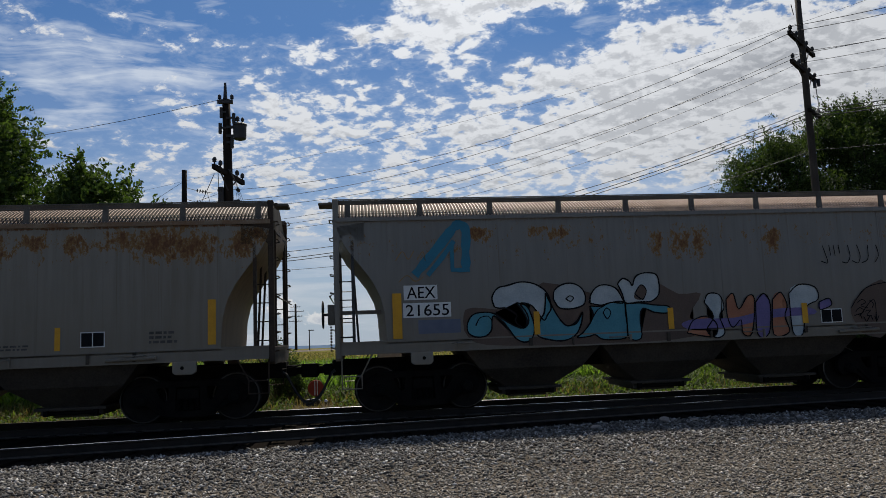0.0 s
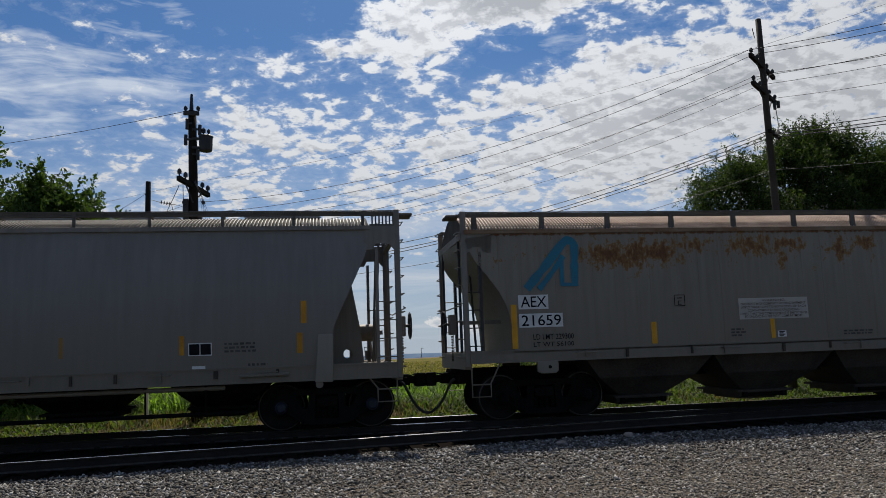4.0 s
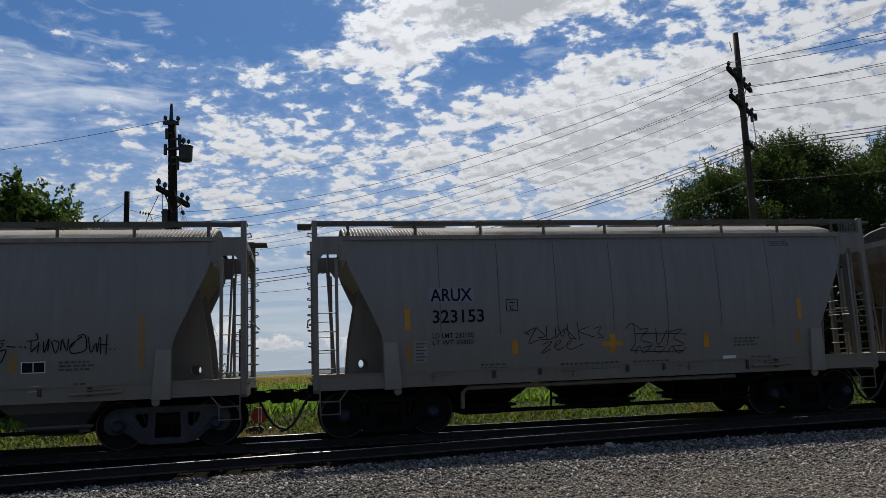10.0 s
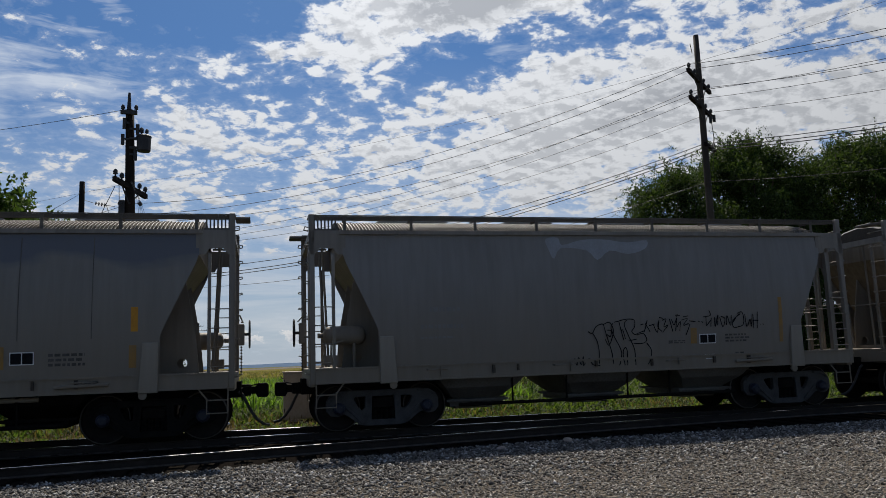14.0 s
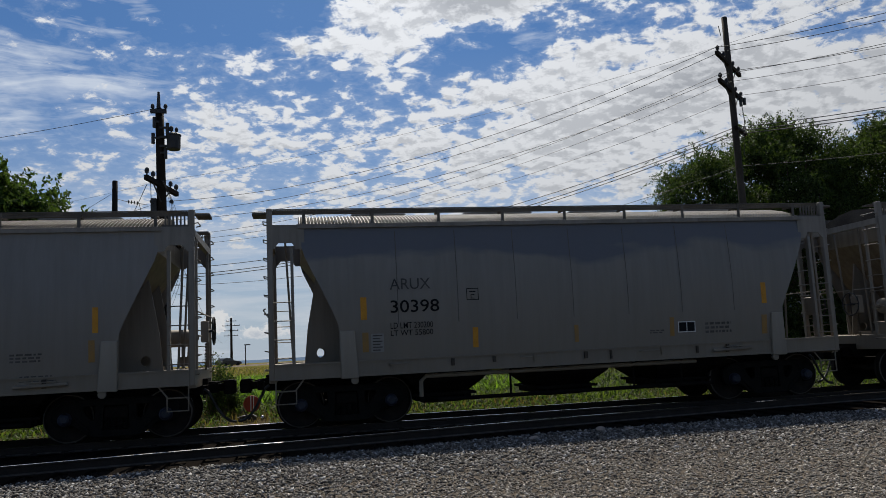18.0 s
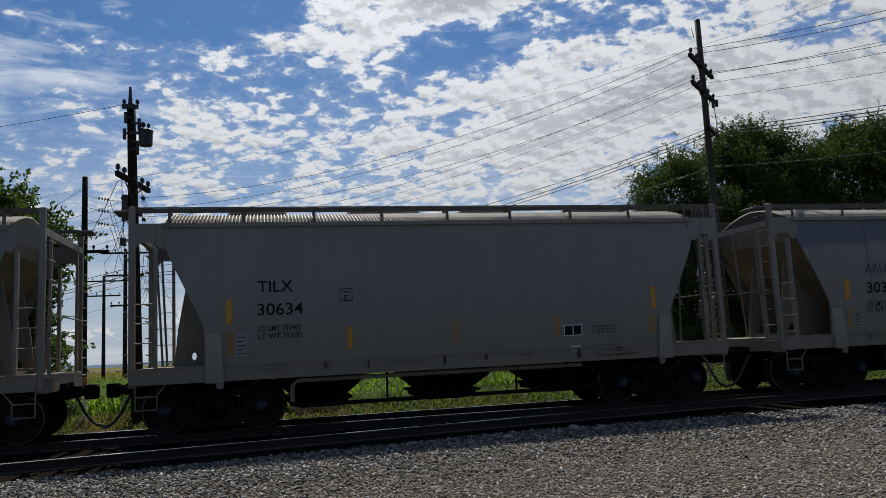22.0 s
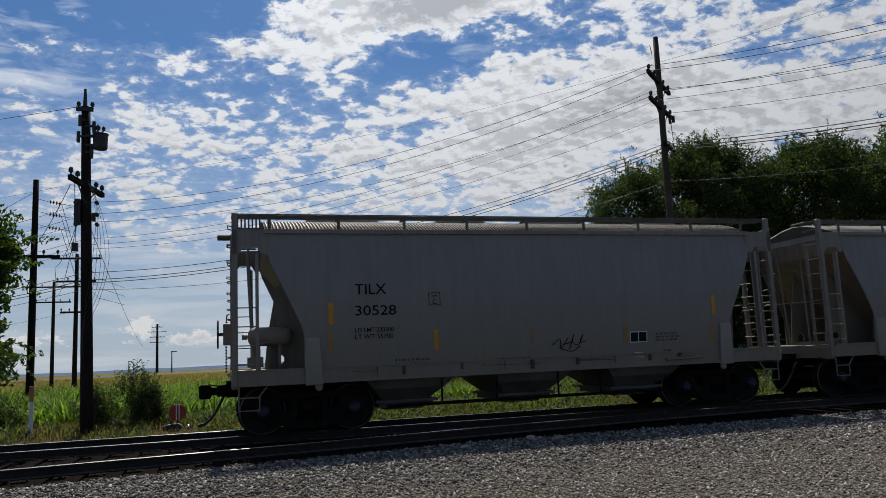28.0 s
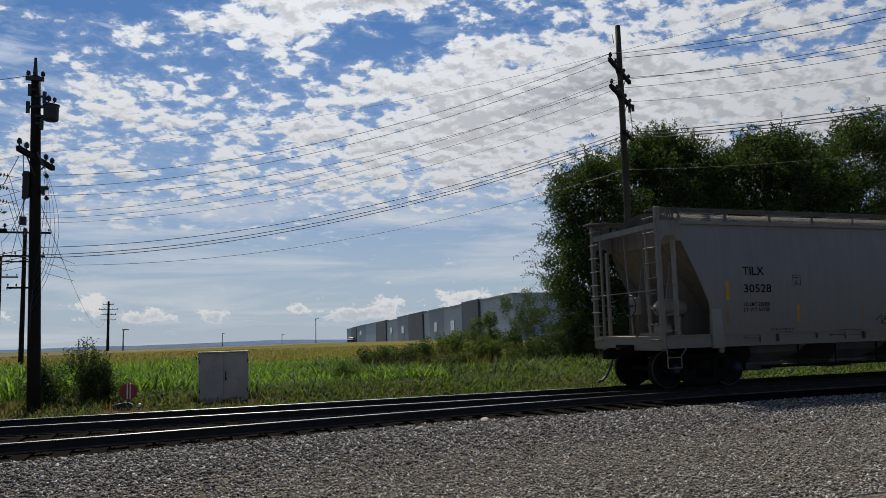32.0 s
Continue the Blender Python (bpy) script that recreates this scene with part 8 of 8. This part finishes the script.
# last wagon
lettering("h", 2.35, 2.99, 2.67, 2.88, "TILX", M_INK)
lettering("h", 2.35, 3.18, 2.25, 2.45, "30528", M_INK)
lettering("h", 2.34, 3.12, 1.92, 2.01, "LD LMT 230300", M_INK)
lettering("h", 2.34, 3.11, 1.79, 1.88, "LT WT 55700", M_INK)
grade_box("h", 3.86, 4.11, 2.42, 2.68)
reflector("h", 1.82, 1.92, 2.08, 2.52, M_YELLOW)
reflector("h", 3.96, 4.05, 1.52, 1.94, M_YELLOW)
reflector("h", 10.53, 10.62, 2.05, 2.50, M_YELLOW)
reflector("h", 1.81, 1.91, 1.52, 1.93, M_YELLOWOLD)
reflector("h", 6.09, 6.16, 1.57, 1.90, M_YELLOWOLD)
reflector("h", 8.26, 8.37, 1.50, 1.91, M_YELLOWOLD)
reflector("h", 10.43, 10.54, 1.45, 1.86, M_YELLOWOLD)
data_panel("h", 8.41, 8.84, 1.50, 1.74)
small_print("h", 9.05, 9.70, 1.49, 1.70, 3, M_FADED)
card("h", 8.52, 8.72, 1.18, 1.29, M_WHITE, 0)
small_print("h", 3.14, 3.90, 1.22, 1.37, 2, M_FADED)
small_print("h", 5.30, 6.31, 1.11, 1.30, 2, M_FADED)
small_print("h", 7.17, 8.18, 1.13, 1.27, 2, M_FADED)
small_print("h", 9.25, 9.48, 1.25, 1.33, 1, M_FADED)
stroke("h", [(6.54, 1.51), (6.73, 1.64), (6.75, 1.45), (6.92, 1.66)], 0.02, M_SPRAYBLK)
stroke("h", [(6.80, 1.52), (6.99, 1.56)], 0.02, M_SPRAYBLK)
stroke("h", [(6.95, 1.42), (7.06, 1.73), (7.02, 1.56), (7.17, 1.51), (7.27, 1.72), (7.20, 1.56), (7.34, 1.58)], 0.02, M_SPRAYBLK)
stroke("h", [(6.72, 1.45), (7.00, 1.37), (7.20, 1.48)], 0.02, M_SPRAYBLK)
# rusty AEX wagon
card("b", 1.13, 1.76, 2.23, 2.52, M_WHITE, 0)
lettering("b", 1.18, 1.72, 2.27, 2.49, "AEX", M_INK)
card("b", 1.13, 2.05, 1.86, 2.14, M_WHITE, 0)
lettering("b", 1.18, 2.01, 1.89, 2.11, "21659", M_INK)
lettering("b", 1.41, 2.26, 1.61, 1.72, "LD LMT 229300", M_INK)
lettering("b", 1.41, 2.26, 1.47, 1.56, "LT WT 56100", M_INK)
reflector("b", 0.97, 1.09, 1.44, 2.33, M_YELLOW)
reflector("b", 3.95, 4.07, 1.45, 1.90, M_YELLOW)
reflector("b", 6.65, 6.75, 1.48, 1.90, M_YELLOW)
reflector("b", 9.52, 9.62, 1.47, 1.90, M_YELLOW)
reflector("b", 12.30, 12.45, 1.48, 2.34, M_YELLOW)
card("b", 5.95, 7.56, 1.89, 2.34, M_NOTICE, 0)
lettering("b", 6.49, 7.02, 2.26, 2.31, "WARNING", M_BROWN)
lettering("b", 6.00, 7.51, 2.19, 2.24, "PRODUCT MAY COMPACT DURING SHIPMENT", M_BROWN)
lettering("b", 6.00, 7.51, 2.12, 2.17, "APPLY VIBRATORS TO BOTH SIDES OF EACH", M_BROWN)
lettering("b", 6.15, 7.35, 2.05, 2.10, "COMPARTMENT DURING UNLOADING", M_BROWN)
lettering("b", 5.96, 7.54, 1.98, 2.03, "VERIFY THAT THE COMPARTMENT IS EMPTY PRIOR", M_BROWN)
lettering("b", 6.06, 7.41, 1.92, 1.97, "TO UNLOADING THE NEXT COMPARTMENT", M_BROWN)
data_panel("b", 9.98, 10.42, 1.51, 1.80)
grade_box("b", 4.50, 4.74, 2.21, 2.45)
small_print("b", 11.22, 11.76, 1.51, 1.77, 3, M_FADED)
small_print("b", 8.36, 9.14, 1.48, 1.60, 2, M_FADED)
small_print("b", 5.73, 6.08, 1.52, 1.71, 3, M_FADED)
card("b", 6.80, 7.00, 1.50, 1.63, M_WHITE, 2)
stroke("b", [(1.32, 2.64), (1.75, 3.12), (2.13, 3.57), (2.28, 3.63), (2.38, 3.50), (2.36, 3.10), (2.35, 2.68)], 0.22, M_TEAL, 0.0)
stroke("b", [(2.08, 2.69), (2.08, 3.02), (2.09, 3.29)], 0.11, M_TEAL, 0.004)
stroke("b", [(1.58, 2.63), (1.88, 2.98), (2.13, 3.31)], 0.13, M_TEAL, 0.008)
stroke("b", [(2.06, 2.72), (2.38, 2.71)], 0.1, M_TEAL, 0.012)
# AEX wagon with the painted panel
card("a", 1.36, 2.03, 2.20, 2.49, M_WHITE, 0)
lettering("a", 1.42, 1.99, 2.23, 2.46, "AEX", M_INK)
card("a", 1.34, 2.29, 1.85, 2.14, M_WHITE, 0)
lettering("a", 1.39, 2.25, 1.88, 2.11, "21655", M_INK)
card("a", 1.63, 2.47, 1.53, 1.80, M_NAVYPATCH, 0)
reflector("a", 1.13, 1.31, 1.45, 2.34, M_YELLOW)
reflector("a", 3.95, 4.07, 1.43, 1.89, M_YELLOW)
reflector("a", 6.75, 6.87, 1.44, 1.87, M_YELLOW)
reflector("a", 9.67, 9.80, 1.45, 1.87, M_YELLOW)
data_panel("a", 10.10, 10.58, 1.44, 1.73)
stroke("a", [(1.59, 2.69), (2.02, 3.17), (2.40, 3.62), (2.55, 3.68), (2.65, 3.55), (2.63, 3.15), (2.62, 2.73)], 0.22, M_TEAL, 0.0)
stroke("a", [(2.35, 2.74), (2.35, 3.07), (2.36, 3.34)], 0.11, M_TEAL, 0.004)
stroke("a", [(1.85, 2.68), (2.15, 3.03), (2.40, 3.36)], 0.13, M_TEAL, 0.008)
stroke("a", [(2.33, 2.77), (2.65, 2.76)], 0.1, M_TEAL, 0.012)
patch("a", [(2.54, 1.90), (2.77, 2.01), (3.45, 1.98), (4.18, 2.47), (5.22, 2.21), (6.43, 2.41), (7.02, 2.15), (7.50, 2.14), (7.22, 1.68), (7.44, 1.33), (6.34, 1.20), (3.42, 1.23), (2.63, 1.40)], M_SPRAYBRN, 0.0)
patch("a", [(3.16, 2.01), (3.12, 2.20), (3.24, 2.38), (3.45, 2.43), (3.69, 2.49), (3.92, 2.47), (4.12, 2.38), (4.26, 2.23), (4.32, 1.96), (4.24, 1.82), (4.16, 1.71), (4.04, 1.86), (3.90, 2.03), (3.69, 2.06), (3.81, 1.87), (3.84, 1.68), (3.73, 1.57), (3.57, 1.72), (3.61, 1.83), (3.41, 1.97), (3.26, 1.98)], M_SPRAYWHT, 0.004)
patch("a", [(3.61, 2.08), (3.81, 2.01), (3.90, 1.83), (3.96, 1.56), (3.88, 1.34), (3.73, 1.29), (3.57, 1.37), (3.45, 1.54), (3.30, 1.73), (3.14, 1.83), (3.10, 1.74), (3.08, 1.55), (2.96, 1.44), (2.75, 1.43), (2.61, 1.53), (2.61, 1.71), (2.71, 1.86), (2.90, 1.91), (3.14, 1.88), (3.37, 1.73), (3.57, 1.61), (3.75, 1.57), (3.81, 1.72), (3.73, 1.91)], M_SPRAYBLUE, 0.008)
stroke("a", [(3.16, 2.01), (3.12, 2.20), (3.24, 2.38), (3.45, 2.43), (3.69, 2.49), (3.92, 2.47), (4.12, 2.38), (4.26, 2.23), (4.32, 1.96), (4.24, 1.82), (4.16, 1.71), (4.04, 1.86), (3.90, 2.03), (3.69, 2.06), (3.81, 1.87), (3.84, 1.68), (3.73, 1.57), (3.57, 1.72), (3.61, 1.83), (3.41, 1.97), (3.26, 1.98), (3.16, 2.01)], 0.06, M_SPRAYBLK)
stroke("a", [(3.61, 2.08), (3.81, 2.01), (3.90, 1.83), (3.96, 1.56), (3.88, 1.34), (3.73, 1.29), (3.57, 1.37), (3.45, 1.54), (3.30, 1.73), (3.14, 1.83), (3.10, 1.74), (3.08, 1.55), (2.96, 1.44), (2.75, 1.43), (2.61, 1.53), (2.61, 1.71), (2.71, 1.86), (2.90, 1.91), (3.14, 1.88), (3.37, 1.73), (3.57, 1.61), (3.75, 1.57), (3.81, 1.72), (3.73, 1.91), (3.61, 2.08)], 0.06, M_SPRAYBLK)
patch("a", [(4.37, 2.13), (4.41, 2.31), (4.59, 2.42), (4.79, 2.43), (4.96, 2.34), (5.04, 2.17), (5.00, 2.00), (4.82, 1.93), (4.63, 1.92), (4.47, 1.96)], M_SPRAYWHT, 0.004)
patch("a", [(4.22, 2.26), (4.33, 2.00), (4.47, 1.74), (4.63, 1.58), (4.82, 1.65), (4.96, 1.84), (4.92, 1.61), (4.79, 1.39), (4.55, 1.29), (4.24, 1.32), (4.00, 1.43), (4.08, 1.71), (4.18, 1.89)], M_SPRAYBLUE, 0.008)
stroke("a", [(4.37, 2.13), (4.41, 2.31), (4.59, 2.42), (4.79, 2.43), (4.96, 2.34), (5.04, 2.17), (5.00, 2.00), (4.82, 1.93), (4.63, 1.92), (4.47, 1.96), (4.37, 2.13)], 0.06, M_SPRAYBLK)
stroke("a", [(4.22, 2.26), (4.33, 2.00), (4.47, 1.74), (4.63, 1.58), (4.82, 1.65), (4.96, 1.84), (4.92, 1.61), (4.79, 1.39), (4.55, 1.29), (4.24, 1.32), (4.00, 1.43), (4.08, 1.71), (4.18, 1.89), (4.22, 2.26)], 0.06, M_SPRAYBLK)
patch("a", [(5.12, 2.02), (5.16, 2.20), (5.30, 2.35), (5.49, 2.38), (5.69, 2.30), (5.80, 2.11), (5.82, 2.00), (5.57, 2.02), (5.37, 1.97)], M_SPRAYWHT, 0.004)
patch("a", [(5.12, 1.96), (5.37, 1.95), (5.53, 2.01), (5.84, 2.02), (5.86, 1.77), (5.88, 1.48), (5.82, 1.29), (5.37, 1.28), (5.20, 1.38), (5.06, 1.35), (4.82, 1.34), (4.94, 1.43), (5.10, 1.61), (5.18, 1.79)], M_SPRAYBLUE, 0.008)
stroke("a", [(5.12, 2.02), (5.16, 2.20), (5.30, 2.35), (5.49, 2.38), (5.69, 2.30), (5.80, 2.11), (5.82, 2.00), (5.57, 2.02), (5.37, 1.97), (5.12, 2.02)], 0.06, M_SPRAYBLK)
stroke("a", [(5.12, 1.96), (5.37, 1.95), (5.53, 2.01), (5.84, 2.02), (5.86, 1.77), (5.88, 1.48), (5.82, 1.29), (5.37, 1.28), (5.20, 1.38), (5.06, 1.35), (4.82, 1.34), (4.94, 1.43), (5.10, 1.61), (5.18, 1.79), (5.12, 1.96)], 0.06, M_SPRAYBLK)
patch("a", [(5.73, 2.39), (5.84, 2.50), (5.98, 2.44), (6.04, 2.35), (6.12, 2.53), (6.31, 2.60), (6.55, 2.57), (6.61, 2.39), (6.59, 2.16), (6.43, 2.02), (6.16, 2.01), (5.88, 2.00), (5.82, 2.18)], M_SPRAYWHT, 0.004)
patch("a", [(5.86, 1.98), (6.16, 1.99), (6.47, 1.94), (6.78, 1.90), (6.77, 1.77), (6.47, 1.79), (6.24, 1.88), (6.16, 1.69), (6.16, 1.28), (5.90, 1.29), (5.88, 1.66)], M_SPRAYBLUE, 0.008)
stroke("a", [(5.73, 2.39), (5.84, 2.50), (5.98, 2.44), (6.04, 2.35), (6.12, 2.53), (6.31, 2.60), (6.55, 2.57), (6.61, 2.39), (6.59, 2.16), (6.43, 2.02), (6.16, 2.01), (5.88, 2.00), (5.82, 2.18), (5.73, 2.39)], 0.06, M_SPRAYBLK)
stroke("a", [(5.86, 1.98), (6.16, 1.99), (6.47, 1.94), (6.78, 1.90), (6.77, 1.77), (6.47, 1.79), (6.24, 1.88), (6.16, 1.69), (6.16, 1.28), (5.90, 1.29), (5.88, 1.66), (5.86, 1.98)], 0.06, M_SPRAYBLK)
patch("a", [(6.08, 2.18), (6.22, 2.36), (6.33, 2.24), (6.24, 2.06), (6.08, 2.08)], M_SPRAYBRN, 0.012)
patch("a", [(4.63, 1.84), (4.96, 1.93), (4.92, 1.84), (4.79, 1.71)], M_SPRAYBRN, 0.012)
stroke("a", [(4.63, 2.12), (4.71, 2.18), (4.79, 2.14), (4.73, 2.07), (4.63, 2.12)], 0.045, M_SPRAYBLK)
stroke("a", [(5.39, 1.82), (5.47, 1.91), (5.55, 1.82), (5.47, 1.69), (5.39, 1.82)], 0.045, M_SPRAYBLK)
stroke("a", [(6.08, 2.18), (6.22, 2.36), (6.33, 2.24), (6.24, 2.06), (6.08, 2.18)], 0.045, M_SPRAYBLK)
stroke("a", [(2.77, 1.65), (2.86, 1.80), (3.02, 1.83), (3.10, 1.74)], 0.045, M_SPRAYBLK)
stroke("a", [(5.10, 1.61), (5.26, 1.86), (5.41, 1.95)], 0.045, M_SPRAYBLK)
stroke("a", [(4.96, 1.84), (4.82, 1.62), (4.63, 1.58)], 0.045, M_SPRAYBLK)
patch("a", [(7.55, 1.96), (7.65, 2.13), (7.89, 2.10), (7.97, 1.83), (7.86, 1.66), (7.95, 1.33), (7.77, 1.22), (7.56, 1.38), (7.73, 1.66)], M_SPRAYWHT, 0.006)
stroke("a", [(7.55, 1.96), (7.65, 2.13), (7.89, 2.10), (7.97, 1.83), (7.86, 1.66), (7.95, 1.33), (7.77, 1.22), (7.56, 1.38), (7.73, 1.66), (7.55, 1.96)], 0.05, M_SPRAYBLK)
patch("a", [(7.14, 1.34), (7.28, 1.59), (7.59, 1.67), (7.79, 1.49), (7.70, 1.25)], M_SPRAYORG, 0.006)
stroke("a", [(7.14, 1.34), (7.28, 1.59), (7.59, 1.67), (7.79, 1.49), (7.70, 1.25), (7.14, 1.34)], 0.05, M_SPRAYBLK)
patch("a", [(8.03, 2.00), (8.19, 2.12), (8.29, 1.79), (8.51, 2.06), (8.65, 1.98), (8.54, 1.29), (8.34, 1.29), (8.32, 1.57), (8.13, 1.42), (8.03, 1.65)], M_SPRAYORG, 0.006)
stroke("a", [(8.03, 2.00), (8.19, 2.12), (8.29, 1.79), (8.51, 2.06), (8.65, 1.98), (8.54, 1.29), (8.34, 1.29), (8.32, 1.57), (8.13, 1.42), (8.03, 1.65), (8.03, 2.00)], 0.05, M_SPRAYBLK)
patch("a", [(8.67, 1.92), (8.86, 2.10), (8.99, 1.86), (8.91, 1.27), (8.66, 1.26)], M_SPRAYVIO, 0.006)
stroke("a", [(8.67, 1.92), (8.86, 2.10), (8.99, 1.86), (8.91, 1.27), (8.66, 1.26), (8.67, 1.92)], 0.05, M_SPRAYBLK)
patch("a", [(9.05, 1.97), (9.24, 2.11), (9.36, 1.84), (9.29, 1.61), (9.36, 1.28), (9.01, 1.25)], M_SPRAYORG, 0.006)
stroke("a", [(9.05, 1.97), (9.24, 2.11), (9.36, 1.84), (9.29, 1.61), (9.36, 1.28), (9.01, 1.25), (9.05, 1.97)], 0.05, M_SPRAYBLK)
patch("a", [(9.42, 2.08), (9.66, 2.26), (10.01, 2.20), (10.06, 1.94), (9.77, 1.77), (9.66, 1.24), (9.44, 1.28)], M_SPRAYWHT, 0.006)
stroke("a", [(9.42, 2.08), (9.66, 2.26), (10.01, 2.20), (10.06, 1.94), (9.77, 1.77), (9.66, 1.24), (9.44, 1.28), (9.42, 2.08)], 0.05, M_SPRAYBLK)
patch("a", [(10.08, 1.88), (10.30, 1.95), (10.35, 1.81), (10.09, 1.72)], M_SPRAYVIO, 0.006)
stroke("a", [(10.08, 1.88), (10.30, 1.95), (10.35, 1.81), (10.09, 1.72), (10.08, 1.88)], 0.05, M_SPRAYBLK)
patch("a", [(7.03, 1.52), (7.34, 1.62), (8.20, 1.62), (8.96, 1.76), (9.84, 1.77), (9.95, 1.63), (9.07, 1.59), (8.18, 1.44), (7.32, 1.39)], M_SPRAYVIO, 0.01)
patch("a", [(10.79, 1.74), (11.16, 2.14), (11.66, 2.25), (11.54, 1.17), (11.05, 1.17), (10.88, 1.38)], M_SPRAYBRN, 0.004)
stroke("a", [(10.79, 1.74), (11.16, 2.14), (11.66, 2.25)], 0.04, M_SPRAYBLK)
stroke("a", [(10.96, 1.55), (11.32, 1.90), (11.33, 1.42)], 0.04, M_SPRAYBLK)
stroke("a", [(10.27, 3.07), (10.31, 2.93), (10.36, 2.70), (10.21, 2.74)], 0.035, M_SPRAYBLK)
stroke("a", [(10.42, 3.08), (10.44, 2.85)], 0.035, M_SPRAYBLK)
stroke("a", [(10.52, 3.08), (10.54, 2.85)], 0.035, M_SPRAYBLK)
stroke("a", [(10.63, 3.08), (10.65, 2.89)], 0.035, M_SPRAYBLK)
stroke("a", [(10.84, 3.07), (10.88, 2.84), (10.80, 2.69), (10.69, 2.71)], 0.035, M_SPRAYBLK)
stroke("a", [(11.05, 3.07), (11.11, 2.84), (11.05, 2.68), (10.92, 2.73)], 0.035, M_SPRAYBLK)
stroke("a", [(11.30, 3.06), (11.28, 2.76), (11.13, 2.68)], 0.035, M_SPRAYBLK)
stroke("a", [(11.49, 3.06), (11.53, 2.83), (11.43, 2.68)], 0.035, M_SPRAYBLK)
stroke("a", [(10.94, 1.84), (11.05, 1.90), (11.13, 1.84), (11.01, 1.77), (11.17, 1.72)], 0.035, M_SPRAYBLK)
stroke("a", [(10.88, 1.65), (10.98, 1.73), (11.07, 1.65), (10.92, 1.58)], 0.035, M_SPRAYBLK)
stroke("a", [(10.84, 1.56), (10.96, 1.60), (11.01, 1.50)], 0.035, M_SPRAYBLK)
stroke("a", [(11.09, 1.65), (11.22, 1.67), (11.13, 1.57), (11.24, 1.55)], 0.035, M_SPRAYBLK)
stroke("a", [(11.05, 1.54), (11.11, 1.44), (11.20, 1.55), (11.26, 1.45)], 0.035, M_SPRAYBLK)
stroke("a", [(11.30, 1.55), (11.34, 1.45), (11.40, 1.55)], 0.035, M_SPRAYBLK)
stroke("a", [(11.22, 1.88), (11.30, 1.80), (11.26, 1.72)], 0.035, M_SPRAYBLK)
stroke("a", [(1.22, 2.99), (1.36, 3.17), (1.47, 3.01), (1.59, 3.18)], 0.02, M_YELLOWOLD)
stroke("a", [(1.65, 3.00), (1.77, 3.16), (1.81, 2.97)], 0.02, M_YELLOWOLD)
stroke("a", [(1.27, 2.56), (1.44, 2.69), (1.60, 2.57), (1.77, 2.66)], 0.02, M_YELLOWOLD)


# ------------------------------------------------------------ movement


def run_at(t):
    for (t0, s0), (t1, s1) in zip(RUN, RUN[1:]):
        if t <= t1:
            return s0 + (s1 - s0) * (t - t0) / (t1 - t0)
    return RUN[-1][1]


CAR_ONE, CAR_TWO = 136.0, (117.5, 136.0)


def on_road(d, way):
    """The pose of a car d metres along the field road; way is 1 with the road, -1 against it."""
    for (x0, y0), (x1, y1) in zip(ROAD, ROAD[1:]):
        ln = math.hypot(x1 - x0, y1 - y0)
        if d <= ln or (x1, y1) == ROAD[-1]:
            f = d / ln
            x, y = x0 + (x1 - x0) * f, y0 + (y1 - y0) * f
            side = 0.9 * way
            turn = math.degrees(math.atan2(y1 - y0, x1 - x0)) + (0 if way > 0 else 180)
            return pose(x + side * (y1 - y0) / ln, y - side * (x1 - x0) / ln, ground_height(x, y) + 0.13, 0, 0, turn)
        d -= ln


def motions():
    """The train rolls to the right; every axle turns with it."""
    turn_rows = []
    for i in range(161):
        t = i * 0.2
        turn_rows.append((t, (run_at(t) - RUN[0][1]) / 0.457))
    # two motor cars pass on the road: seconds and distance along it
    for ob, way, times in ((road_cars[0], -1, ((0.0, 232.0), (3.25, CAR_ONE), (14.0, CAR_ONE - 120.0), (32.0, 0.0))), (road_cars[1], 1, ((0.0, 0.0), (12.0, 10.0), (17.4, CAR_TWO[0]), (18.1, CAR_TWO[1]), (22.0, 222.0), (32.0, 248.0)))):
        walk(ob, [(t, on_road(d, way)) for t, d in times])
    for key, car in cars.items():
        walk(car, [(t, car_pose(key, s)) for t, s in RUN])
        spin = -1 if AT[key][1] else 1
        for tr in car.children:
            if tr.name.startswith("truck"):
                for ws in tr.children:
                    if ws.name.startswith("wheelset"):
                        p = ws.matrix_basis.translation.copy()
                        walk(ws, [(t, Matrix.Translation(p) @ Matrix.Rotation(spin * a, 4, "Y")) for t, a in turn_rows])


motions()
